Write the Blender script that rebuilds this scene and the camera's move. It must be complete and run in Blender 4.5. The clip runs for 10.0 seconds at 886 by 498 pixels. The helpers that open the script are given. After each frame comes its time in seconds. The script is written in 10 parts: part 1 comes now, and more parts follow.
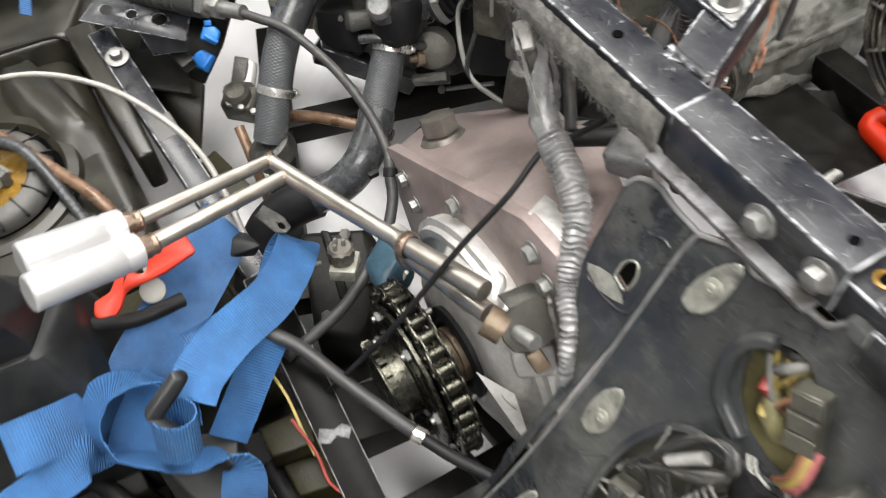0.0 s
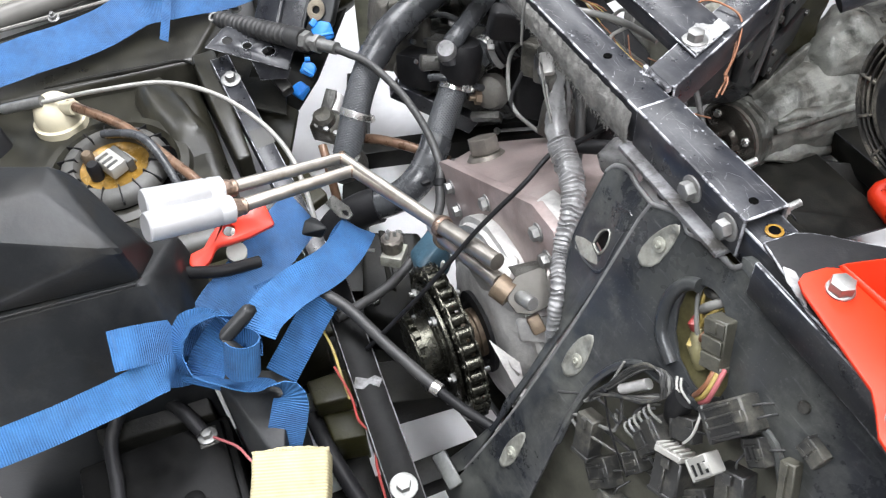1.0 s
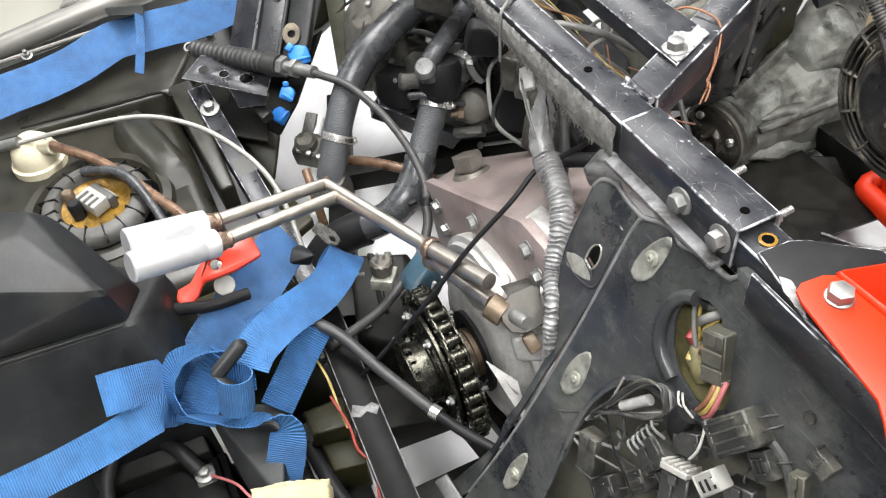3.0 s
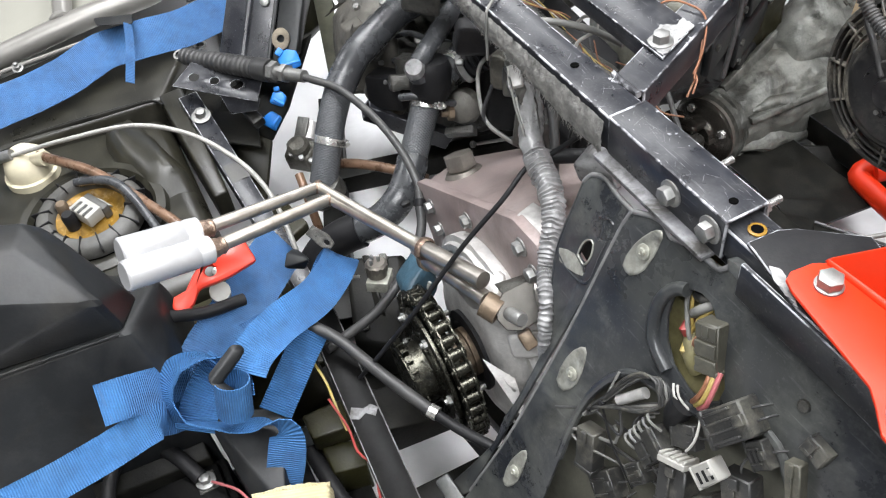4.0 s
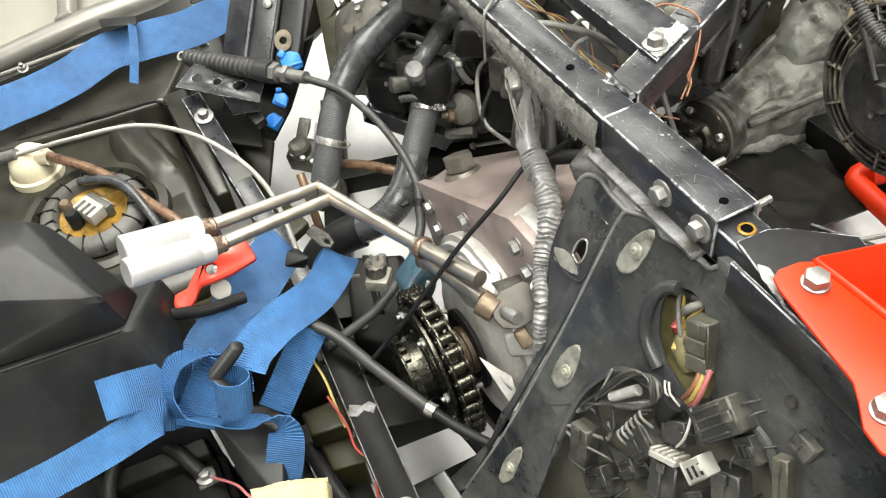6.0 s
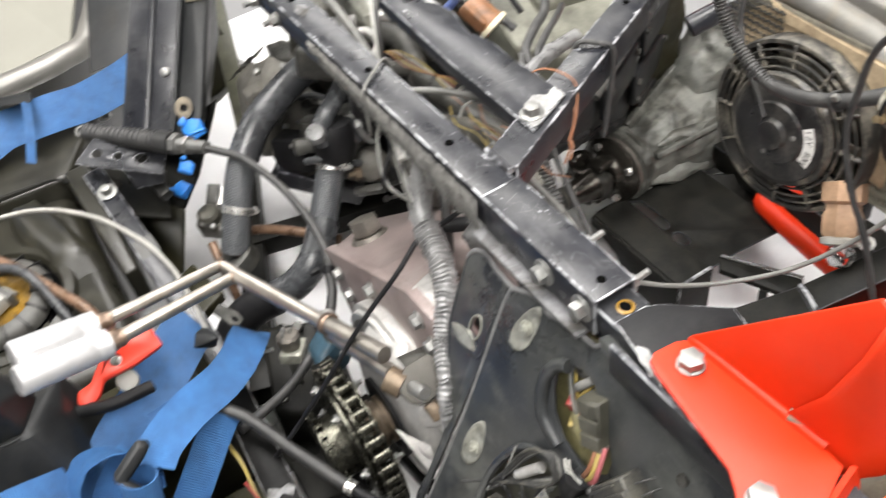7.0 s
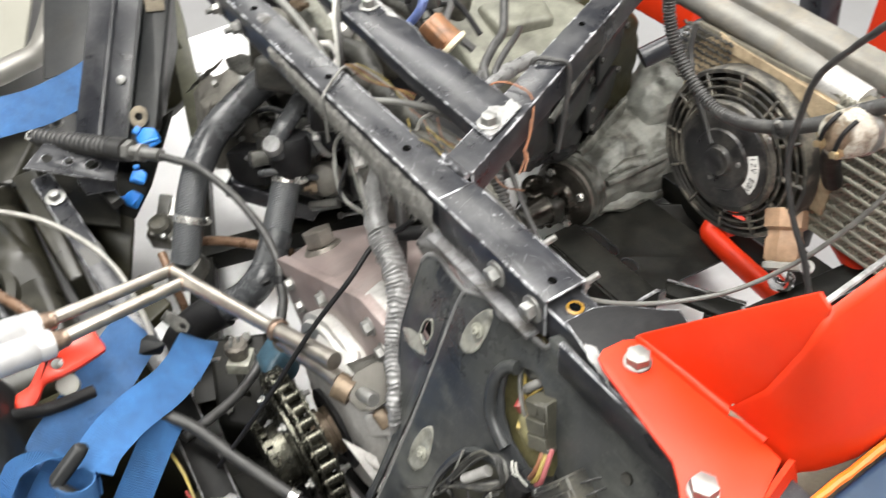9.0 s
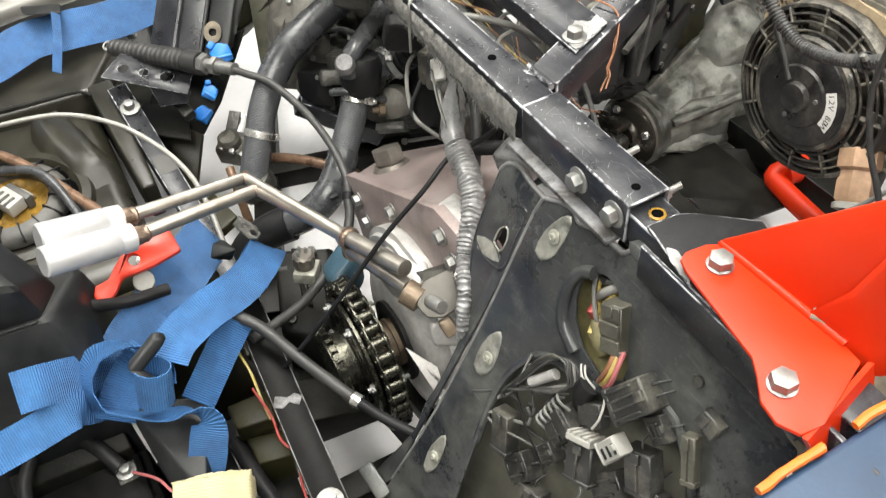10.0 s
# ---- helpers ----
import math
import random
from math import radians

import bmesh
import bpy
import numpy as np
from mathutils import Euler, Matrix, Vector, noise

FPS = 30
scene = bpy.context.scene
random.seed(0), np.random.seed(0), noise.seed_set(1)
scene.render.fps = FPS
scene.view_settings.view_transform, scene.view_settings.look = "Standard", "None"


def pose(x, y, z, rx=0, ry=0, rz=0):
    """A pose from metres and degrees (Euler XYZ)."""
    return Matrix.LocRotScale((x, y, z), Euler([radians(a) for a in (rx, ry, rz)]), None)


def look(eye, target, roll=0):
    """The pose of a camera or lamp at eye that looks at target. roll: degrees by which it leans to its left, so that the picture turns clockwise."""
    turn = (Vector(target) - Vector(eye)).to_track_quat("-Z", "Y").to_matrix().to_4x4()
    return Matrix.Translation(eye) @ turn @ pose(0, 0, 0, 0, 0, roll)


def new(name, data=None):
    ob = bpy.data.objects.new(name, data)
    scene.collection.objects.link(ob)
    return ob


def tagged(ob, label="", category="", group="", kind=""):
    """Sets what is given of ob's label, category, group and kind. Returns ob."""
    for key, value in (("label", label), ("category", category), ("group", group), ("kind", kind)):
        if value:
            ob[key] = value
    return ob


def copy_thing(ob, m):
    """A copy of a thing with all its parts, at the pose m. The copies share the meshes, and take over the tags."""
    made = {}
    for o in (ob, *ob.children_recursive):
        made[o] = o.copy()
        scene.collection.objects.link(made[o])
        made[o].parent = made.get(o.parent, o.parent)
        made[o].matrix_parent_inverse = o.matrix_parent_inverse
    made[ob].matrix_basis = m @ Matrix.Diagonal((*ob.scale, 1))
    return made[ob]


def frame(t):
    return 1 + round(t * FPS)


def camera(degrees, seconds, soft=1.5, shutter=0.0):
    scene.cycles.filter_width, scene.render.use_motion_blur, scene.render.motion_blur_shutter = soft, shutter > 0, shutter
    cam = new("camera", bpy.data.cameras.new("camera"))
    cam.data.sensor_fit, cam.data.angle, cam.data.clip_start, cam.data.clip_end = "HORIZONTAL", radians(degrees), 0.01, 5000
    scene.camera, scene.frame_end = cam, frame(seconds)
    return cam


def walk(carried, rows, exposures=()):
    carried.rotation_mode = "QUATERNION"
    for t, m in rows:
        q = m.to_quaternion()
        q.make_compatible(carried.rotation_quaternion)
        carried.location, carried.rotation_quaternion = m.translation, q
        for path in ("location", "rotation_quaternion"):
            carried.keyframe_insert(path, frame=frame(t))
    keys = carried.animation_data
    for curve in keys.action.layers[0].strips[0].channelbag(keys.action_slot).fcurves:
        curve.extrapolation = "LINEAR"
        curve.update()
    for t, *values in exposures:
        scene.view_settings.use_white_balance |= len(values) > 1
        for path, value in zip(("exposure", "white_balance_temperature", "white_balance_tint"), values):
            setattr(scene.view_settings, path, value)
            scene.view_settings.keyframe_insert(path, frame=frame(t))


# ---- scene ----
cam = camera(55.7, 10.0, soft=1.2, shutter=0.42)
PATH = [
    (0, (0.284, -0.324, 1.11), (-0.774, 0.206, -0.503), -4.9),
    (0.5, (0.477, -0.336, 1.16), (-0.772, 0.128, -0.332), -5.3),
    (1, (0.499, -0.371, 1.179), (-0.782, 0.079, -0.291), -4.7),
    (1.5, (0.487, -0.386, 1.182), (-0.805, 0.069, -0.275), -5.4),
    (2, (0.478, -0.384, 1.183), (-0.814, 0.081, -0.271), -5.8),
    (2.5, (0.479, -0.372, 1.181), (-0.809, 0.101, -0.274), -6.3),
    (4, (0.486, -0.357, 1.179), (-0.8, 0.124, -0.276), -8.9),
    (4.5, (0.487, -0.358, 1.179), (-0.8, 0.125, -0.273), -8.7),
    (5, (0.49, -0.361, 1.178), (-0.799, 0.12, -0.273), -8.4),
    (6.5, (0.502, -0.344, 1.196), (-0.792, 0.135, -0.252), -9.1),
    (7, (0.483, -0.271, 1.211), (-0.781, 0.316, -0.223), -10.3),
    (7.5, (0.474, -0.238, 1.216), (-0.692, 0.56, -0.199), -7.1),
    (8, (0.475, -0.234, 1.219), (-0.693, 0.615, -0.164), -6.7),
    (8.5, (0.476, -0.239, 1.219), (-0.698, 0.596, -0.168), -6.6),
    (9, (0.504, -0.29, 1.194), (-0.747, 0.434, -0.189), -4.8),
    (9.5, (0.518, -0.326, 1.174), (-0.761, 0.305, -0.228), -4.9),
    (10, (0.522, -0.347, 1.175), (-0.713, 0.256, -0.278), -4.4),
]
# the recording camera's drifting exposure and white balance: seconds, stops, kelvin, tint
METER = [
    (0.0, -0.08, 6650, 9), (0.5, -0.06, 6230, 10), (1.0, 0.08, 6150, 11), (1.5, 0.13, 6300, 11), (2.0, 0.18, 6430, 9), (2.5, 0.18, 6520, 9),
    (4.0, 0.0, 6250, 10), (4.5, 0.20, 6620, 7), (5.0, 0.13, 7000, 4), (6.5, 0.20, 6800, 5), (7.0, 0.0, 6650, 10), (7.5, -0.12, 6560, 10),
    (8.0, -0.06, 6550, 10), (8.5, -0.02, 6550, 10), (9.0, 0.06, 6680, 8), (10.0, 0.04, 6800, 7),
]
walk(cam, [(t, look(eye, target, roll)) for t, eye, target, roll in PATH], METER)

# ---- light: long workshop ceiling lamps, assumed and out of view ----
world = bpy.data.worlds.new("workshop_air")
scene.world = world
world.use_nodes = True
world.node_tree.nodes["Background"].inputs[0].default_value = (0.9, 0.95, 1.0, 1)
world.node_tree.nodes["Background"].inputs[1].default_value = 0.007


def ceiling_strip(x, y, length, watts, turn=0.0):
    data = bpy.data.lights.new("ceiling_strip_light", "AREA")
    data.shape, data.size, data.size_y, data.energy = "RECTANGLE", length, 0.6, watts
    data.color = (1.0, 0.985, 0.97)
    ob = new("ceiling_strip_light", data)
    ob.matrix_basis = pose(x, y, 3.05, 0, 0, turn)
    return ob


# Outer lamps are added to brighten the sides and the floor below.
for lx, ly, watts in ((1.3, -1.1, 120), (-0.9, -0.15, 110), (-0.38, 0.24, 76), (-3.0, -2.2, 45), (-3.2, 1.6, 95), (1.9, 1.9, 155)):
    ceiling_strip(lx, ly, 2.4, watts, 20)


# ---- materials ----
def surf(name, col, rough=0.5, metal=0.0, var=0.25, scale=30.0, bump=0.15, dust=0.0, dust_col=(0.32, 0.30, 0.27), stain=0.0,
         stain_col=(0.02, 0.017, 0.012), scratch=0.0, coat=0.0, fine=260.0, random_tint=0.0, stain_at=(0.52, 0.68), gloss=0.5, specks=0.0, haze=0.0, haze_col=(0.10, 0.105, 0.075)):
    """A two-scale weathered surface: broad mottling, fine grain, patchy dust, dark stains and bright scratches."""
    m = bpy.data.materials.new(name)
    m.use_nodes = True
    nt = m.node_tree
    n, li = nt.nodes, nt.links
    bsdf = n["Principled BSDF"]
    tc = n.new("ShaderNodeTexCoord")

    def noise_tex(sc, detail=4.0, rough_=0.6, dist=0.0):
        t = n.new("ShaderNodeTexNoise")
        t.inputs["Scale"].default_value, t.inputs["Detail"].default_value = sc, detail
        t.inputs["Roughness"].default_value, t.inputs["Distortion"].default_value = rough_, dist
        li.new(tc.outputs["Object"], t.inputs["Vector"])
        return t

    def ramp(src, a, b):
        r = n.new("ShaderNodeMapRange")
        r.inputs["From Min"].default_value, r.inputs["From Max"].default_value = a, b
        li.new(src, r.inputs["Value"])
        return r.outputs["Result"]

    def mix(fac, a, b):
        mx = n.new("ShaderNodeMix")
        mx.data_type = "RGBA"
        if isinstance(fac, float):
            mx.inputs["Factor"].default_value = fac
        else:
            li.new(fac, mx.inputs["Factor"])
        for sock, val in ((mx.inputs["A"], a), (mx.inputs["B"], b)):
            if isinstance(val, tuple):
                sock.default_value = (*val, 1)
            else:
                li.new(val, sock)
        return mx.outputs["Result"]

    def times(a, k):
        mt = n.new("ShaderNodeMath")
        mt.operation = "MULTIPLY"
        li.new(a, mt.inputs[0])
        mt.inputs[1].default_value = k
        return mt.outputs[0]

    broad, grain = noise_tex(scale), noise_tex(fine, 3.0)
    lo = tuple(max(c * (1 - var), 0) for c in col)
    hi = tuple(min(c * (1 + var), 1) for c in col)
    base = mix(ramp(broad.outputs["Fac"], 0.3, 0.7), lo, hi)
    base = mix(times(ramp(grain.outputs["Fac"], 0.35, 0.65), 0.35), base, tuple(c * (1 - var * 0.6) for c in col))
    if random_tint:
        info = n.new("ShaderNodeObjectInfo")
        base = mix(times(info.outputs["Random"], random_tint), base, tuple(c * 0.5 for c in col))
    rough_val = n.new("ShaderNodeMapRange")
    rough_val.inputs["To Min"].default_value, rough_val.inputs["To Max"].default_value = max(rough - 0.12, 0.03), min(rough + 0.15, 1)
    li.new(broad.outputs["Fac"], rough_val.inputs["Value"])
    rough_out = rough_val.outputs["Result"]
    if stain:
        st = noise_tex(scale * 0.45, 6.0, 0.65, 0.6)
        base = mix(times(ramp(st.outputs["Fac"], *stain_at), stain), base, stain_col)
    if dust:
        du = noise_tex(scale * 0.7, 9.0, 0.78, 0.25)
        fac = times(ramp(du.outputs["Fac"], 0.47, 0.72), dust)
        base = mix(fac, base, dust_col)
        ad = n.new("ShaderNodeMath")
        ad.operation = "ADD"
        ad.use_clamp = True
        li.new(rough_out, ad.inputs[0])
        li.new(times(fac, 0.5), ad.inputs[1])
        rough_out = ad.outputs[0]
    if haze:
        hz = noise_tex(scale * 0.42, 5.0, 0.7, 0.8)
        base = mix(times(ramp(hz.outputs["Fac"], 0.46, 0.66), haze), base, haze_col)
    if specks:
        sp, where = noise_tex(430.0, 1.0, 0.4), noise_tex(scale * 0.9, 3.0)
        both = n.new("ShaderNodeMath")
        both.operation = "MULTIPLY"
        li.new(ramp(sp.outputs["Fac"], 0.66, 0.72), both.inputs[0])
        li.new(ramp(where.outputs["Fac"], 0.42, 0.62), both.inputs[1])
        base = mix(times(both.outputs[0], specks), base, (0.42, 0.42, 0.38))
    if scratch:
        mp = n.new("ShaderNodeMapping")
        mp.inputs["Scale"].default_value = (1.0, 34.0, 16.0)
        mp.inputs["Rotation"].default_value = (0.3, 0.2, 0.6)
        li.new(tc.outputs["Object"], mp.inputs["Vector"])
        sc = n.new("ShaderNodeTexNoise")
        sc.inputs["Scale"].default_value, sc.inputs["Detail"].default_value = scale * 1.3, 8.0
        li.new(mp.outputs["Vector"], sc.inputs["Vector"])
        base = mix(times(ramp(sc.outputs["Fac"], 0.62, 0.74), scratch), base, (0.45, 0.45, 0.45))
    li.new(base, bsdf.inputs["Base Color"])
    li.new(rough_out, bsdf.inputs["Roughness"])
    bsdf.inputs["Metallic"].default_value = metal
    bsdf.inputs["Specular IOR Level"].default_value = gloss
    if coat:
        bsdf.inputs["Coat Weight"].default_value, bsdf.inputs["Coat Roughness"].default_value = coat, 0.12
    if bump:
        bp = n.new("ShaderNodeBump")
        bp.inputs["Strength"].default_value, bp.inputs["Distance"].default_value = bump, 0.002
        li.new(grain.outputs["Fac"], bp.inputs["Height"])
        bp2 = n.new("ShaderNodeBump")
        bp2.inputs["Strength"].default_value, bp2.inputs["Distance"].default_value = bump * 0.6, 0.006
        li.new(broad.outputs["Fac"], bp2.inputs["Height"])
        li.new(bp.outputs["Normal"], bp2.inputs["Normal"])
        li.new(bp2.outputs["Normal"], bsdf.inputs["Normal"])
    return m


def ribbed(m, along, across=0.0, depth=0.5, dark=0.0, skew=0.0):
    """Adds woven or braided relief that follows the length of a strap, hose or cable (cycles per metre); dark paints
    shade into its grooves.
    """
    nt = m.node_tree
    n, li = nt.nodes, nt.links
    bsdf = n["Principled BSDF"]
    tc = n.new("ShaderNodeTexCoord")
    sep = n.new("ShaderNodeSeparateXYZ")
    li.new(tc.outputs["UV"], sep.inputs[0])

    def wave(ku, kv):
        a, b, s = n.new("ShaderNodeMath"), n.new("ShaderNodeMath"), n.new("ShaderNodeMath")
        a.operation, b.operation, s.operation = "MULTIPLY", "MULTIPLY_ADD", "SINE"
        li.new(sep.outputs["X"], a.inputs[0])
        a.inputs[1].default_value = ku * 2 * math.pi
        li.new(sep.outputs["Y"], b.inputs[0])
        b.inputs[1].default_value = kv * 2 * math.pi
        li.new(a.outputs[0], b.inputs[2])
        li.new(b.outputs[0], s.inputs[0])
        return s.outputs[0]

    h = wave(along, skew)
    if across:
        o = n.new("ShaderNodeMath")
        o.operation = "ADD"
        li.new(h, o.inputs[0])
        li.new(wave(along if skew else 0.0, -skew if skew else across), o.inputs[1])
        h = o.outputs[0]
    bp = n.new("ShaderNodeBump")
    bp.inputs["Strength"].default_value, bp.inputs["Distance"].default_value = depth, 0.0012
    li.new(h, bp.inputs["Height"])
    old = bsdf.inputs["Normal"].links
    if old:
        li.new(old[0].from_socket, bp.inputs["Normal"])
    li.new(bp.outputs["Normal"], bsdf.inputs["Normal"])
    # near-black in the relief's low parts paints their groove shade
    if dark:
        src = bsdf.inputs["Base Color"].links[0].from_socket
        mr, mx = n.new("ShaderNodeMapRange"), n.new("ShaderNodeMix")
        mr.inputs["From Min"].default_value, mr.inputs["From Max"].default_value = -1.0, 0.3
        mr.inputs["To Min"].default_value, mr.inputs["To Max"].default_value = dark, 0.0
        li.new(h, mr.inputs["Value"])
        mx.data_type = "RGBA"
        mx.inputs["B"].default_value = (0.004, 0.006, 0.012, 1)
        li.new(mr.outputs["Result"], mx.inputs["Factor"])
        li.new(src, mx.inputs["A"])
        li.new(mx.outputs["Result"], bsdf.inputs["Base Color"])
    return m


M_floor = surf("sealed_concrete", (0.27, 0.27, 0.275), 0.35, var=0.12, scale=3, bump=0.05, stain=0.4, stain_col=(0.22, 0.22, 0.22), fine=120)
# Whiter than the concrete, so the floor under the car looks lit.
M_gapfloor = surf("gap_brightening_white", (0.80, 0.80, 0.81), 0.5, var=0.06, scale=6, bump=0.05, stain=0.35, stain_col=(0.45, 0.45, 0.45), fine=120)
M_wall = surf("painted_wall", (0.29, 0.29, 0.285), 0.7, var=0.06, scale=2, bump=0.05)
M_ceil = surf("grey_ceiling", (0.24, 0.24, 0.24), 0.8, var=0.04, scale=2, bump=0.0)
M_black = surf("black_paint", (0.013, 0.014, 0.018), 0.28, var=0.4, scale=22, bump=0.06, dust=0.26, dust_col=(0.15, 0.15, 0.15), scratch=0.14, specks=0.12)
M_worn = surf("worn_paint_edge", (0.42, 0.43, 0.45), 0.5, metal=0.2, var=0.25, scale=90, bump=0.3, stain=1.0, stain_col=(0.03, 0.03, 0.034), stain_at=(0.44, 0.56))
M_plastic = surf("black_plastic", (0.009, 0.010, 0.011), 0.42, var=0.35, scale=14, bump=0.10, dust=0.14, dust_col=(0.13, 0.13, 0.125), stain=0.5, gloss=0.38)
M_panel = surf("dusty_black_panel", (0.017, 0.019, 0.023), 0.27, var=0.35, scale=11, bump=0.05, dust=0.55, dust_col=(0.19, 0.195, 0.175), stain=0.3, stain_col=(0.010, 0.010, 0.011), scratch=0.10, fine=420, specks=0.07, haze=0.35, haze_col=(0.085, 0.088, 0.074))
M_dimple = surf("bare_worn_pressing", (0.34, 0.34, 0.29), 0.40, metal=0.3, var=0.4, scale=70, bump=0.3, stain=0.7, stain_col=(0.06, 0.06, 0.05))
M_tank = surf("dusty_tank_plastic", (0.014, 0.0135, 0.010), 0.30, var=0.4, scale=14, bump=0.08, dust=0.32, dust_col=(0.062, 0.057, 0.040), scratch=0.05, haze=0.3, haze_col=(0.040, 0.037, 0.022))
M_red = surf("red_enamel", (0.54, 0.026, 0.004), 0.42, gloss=0.3, var=0.06, scale=9, bump=0.02, dust=0.08, dust_col=(0.5, 0.17, 0.09))
M_redlever = surf("red_lever_paint", (0.72, 0.045, 0.02), 0.35, var=0.1, scale=30, bump=0.05)
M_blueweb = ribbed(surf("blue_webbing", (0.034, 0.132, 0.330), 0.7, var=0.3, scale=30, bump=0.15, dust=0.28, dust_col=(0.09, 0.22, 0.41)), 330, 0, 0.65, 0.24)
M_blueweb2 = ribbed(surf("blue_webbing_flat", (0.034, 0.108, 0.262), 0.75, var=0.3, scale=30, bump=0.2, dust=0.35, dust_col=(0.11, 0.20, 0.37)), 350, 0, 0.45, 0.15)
M_blueplast = surf("blue_plastic", (0.02, 0.19, 0.60), 0.4, var=0.2, scale=60, bump=0.1)
M_steel = surf("bare_steel", (0.50, 0.48, 0.46), 0.3, metal=0.95, var=0.2, scale=50, bump=0.08, stain=0.4, stain_col=(0.15, 0.12, 0.09))
M_stain = surf("stainless_tube", (0.46, 0.43, 0.385), 0.36, metal=0.9, var=0.2, scale=30, bump=0.04, stain=0.45, stain_col=(0.25, 0.18, 0.11))
M_weld = surf("heat_tinted_weld", (0.30, 0.22, 0.17), 0.35, metal=0.9, var=0.4, scale=120, bump=0.6)
M_alu = surf("brushed_aluminium", (0.52, 0.52, 0.525), 0.42, metal=0.5, var=0.10, scale=25, bump=0.05, scratch=0.15)
M_cast = surf("cast_aluminium", (0.55, 0.54, 0.52), 0.42, metal=0.55, var=0.25, scale=40, bump=0.35, stain=0.45, stain_col=(0.14, 0.13, 0.12))
M_castdark = surf("oily_cast_metal", (0.055, 0.055, 0.050), 0.30, metal=0.35, var=0.6, scale=34, bump=0.7, stain=0.8, dust=0.4, dust_col=(0.15, 0.14, 0.12))
M_primer = surf("brown_primer_steel", (0.245, 0.195, 0.185), 0.38, metal=0.25, var=0.28, scale=18, bump=0.1, dust=0.4, dust_col=(0.46, 0.43, 0.41), stain=0.3)
M_zinc = surf("zinc_bolt", (0.28, 0.28, 0.27), 0.42, metal=0.75, var=0.25, scale=90, bump=0.15, stain=0.35, stain_col=(0.17, 0.155, 0.13))
M_clamp = surf("bright_clamp_steel", (0.74, 0.73, 0.70), 0.26, metal=0.85, var=0.15, scale=70, bump=0.08, stain=0.25, stain_col=(0.30, 0.27, 0.22))
M_rubber = surf("hose_rubber", (0.042, 0.044, 0.047), 0.24, var=0.3, scale=30, bump=0.05, dust=0.22, dust_col=(0.16, 0.17, 0.18))
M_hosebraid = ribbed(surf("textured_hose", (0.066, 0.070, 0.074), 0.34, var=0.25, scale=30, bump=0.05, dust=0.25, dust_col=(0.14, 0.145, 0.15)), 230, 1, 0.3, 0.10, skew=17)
# Also the black of the void fillers behind the fan and in the bay.
M_rubdark = surf("rubber_and_void_black", (0.011, 0.011, 0.012), 0.45, var=0.3, scale=40, bump=0.15, dust=0.2, dust_col=(0.055, 0.053, 0.047), gloss=0.2)
M_cable = surf("cable_sheath", (0.034, 0.034, 0.034), 0.42, var=0.25, scale=60, bump=0.05, dust=0.35, dust_col=(0.16, 0.155, 0.14))
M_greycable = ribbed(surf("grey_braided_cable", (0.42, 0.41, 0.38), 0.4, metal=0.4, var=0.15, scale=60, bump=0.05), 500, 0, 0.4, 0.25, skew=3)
M_copper = surf("brown_fuel_line", (0.150, 0.088, 0.055), 0.26, metal=0.2, var=0.35, scale=60, bump=0.1, dust=0.3, dust_col=(0.22, 0.18, 0.13))
M_brass = surf("bronze_bush", (0.17, 0.128, 0.088), 0.40, metal=0.5, var=0.35, scale=60, bump=0.15, stain=0.6)
M_chain = surf("oiled_chain_steel", (0.088, 0.086, 0.070), 0.26, metal=0.95, var=0.4, scale=90, bump=0.15, stain=0.5, random_tint=0.6)
M_teal = surf("teal_cast_paint", (0.03, 0.07, 0.10), 0.5, var=0.4, scale=40, bump=0.3, stain=0.4)
M_pad = ribbed(surf("cream_pad", (0.42, 0.375, 0.225), 0.85, var=0.15, scale=25, bump=0.2, stain=0.25, stain_col=(0.28, 0.22, 0.10)), 260, 0, 0.3, 0.12)
M_yellowplast = surf("yellowed_nylon", (0.55, 0.50, 0.36), 0.5, var=0.1, scale=30, bump=0.05, dust=0.2)
M_rustcup = surf("wet_ochre_sender_plate", (0.24, 0.135, 0.022), 0.22, metal=0.1, var=0.45, scale=40, bump=0.2, dust=0.25, dust_col=(0.34, 0.27, 0.13), stain=0.75, stain_col=(0.05, 0.03, 0.012))
M_dust = surf("dust_caked", (0.17, 0.145, 0.108), 0.85, var=0.4, scale=40, bump=0.4, stain=0.5, stain_col=(0.06, 0.045, 0.03))
M_felt = surf("grey_felt", (0.24, 0.235, 0.22), 0.95, var=0.45, scale=80, bump=1.0, fine=700, gloss=0.1)
# Real dust, raised further to paint in the heap's sheen.
M_conn = surf("connector_plastic", (0.026, 0.026, 0.025), 0.38, var=0.35, scale=40, bump=0.06, dust=0.60, dust_col=(0.21, 0.20, 0.16), random_tint=0.4)
M_connolive = surf("dusty_olive_connector", (0.060, 0.058, 0.045), 0.45, var=0.3, scale=50, bump=0.08, dust=0.55, dust_col=(0.20, 0.19, 0.145))
M_connwhite = surf("white_connector", (0.31, 0.305, 0.28), 0.45, var=0.12, scale=60, bump=0.08, dust=0.25, stain=0.3, stain_col=(0.25, 0.23, 0.18))
M_tape = surf("harness_tape", (0.19, 0.19, 0.19), 0.28, metal=0.2, var=0.45, scale=60, bump=0.3, dust=0.4, dust_col=(0.36, 0.36, 0.35))
M_wirered = surf("red_wire", (0.24, 0.03, 0.025), 0.4, var=0.15, dust=0.15)
M_wireorange = surf("copper_wire", (0.23, 0.095, 0.045), 0.45, metal=0.2, var=0.25, dust=0.2)
M_wireyel = surf("yellow_wire", (0.36, 0.27, 0.07), 0.45, var=0.25, dust=0.4)
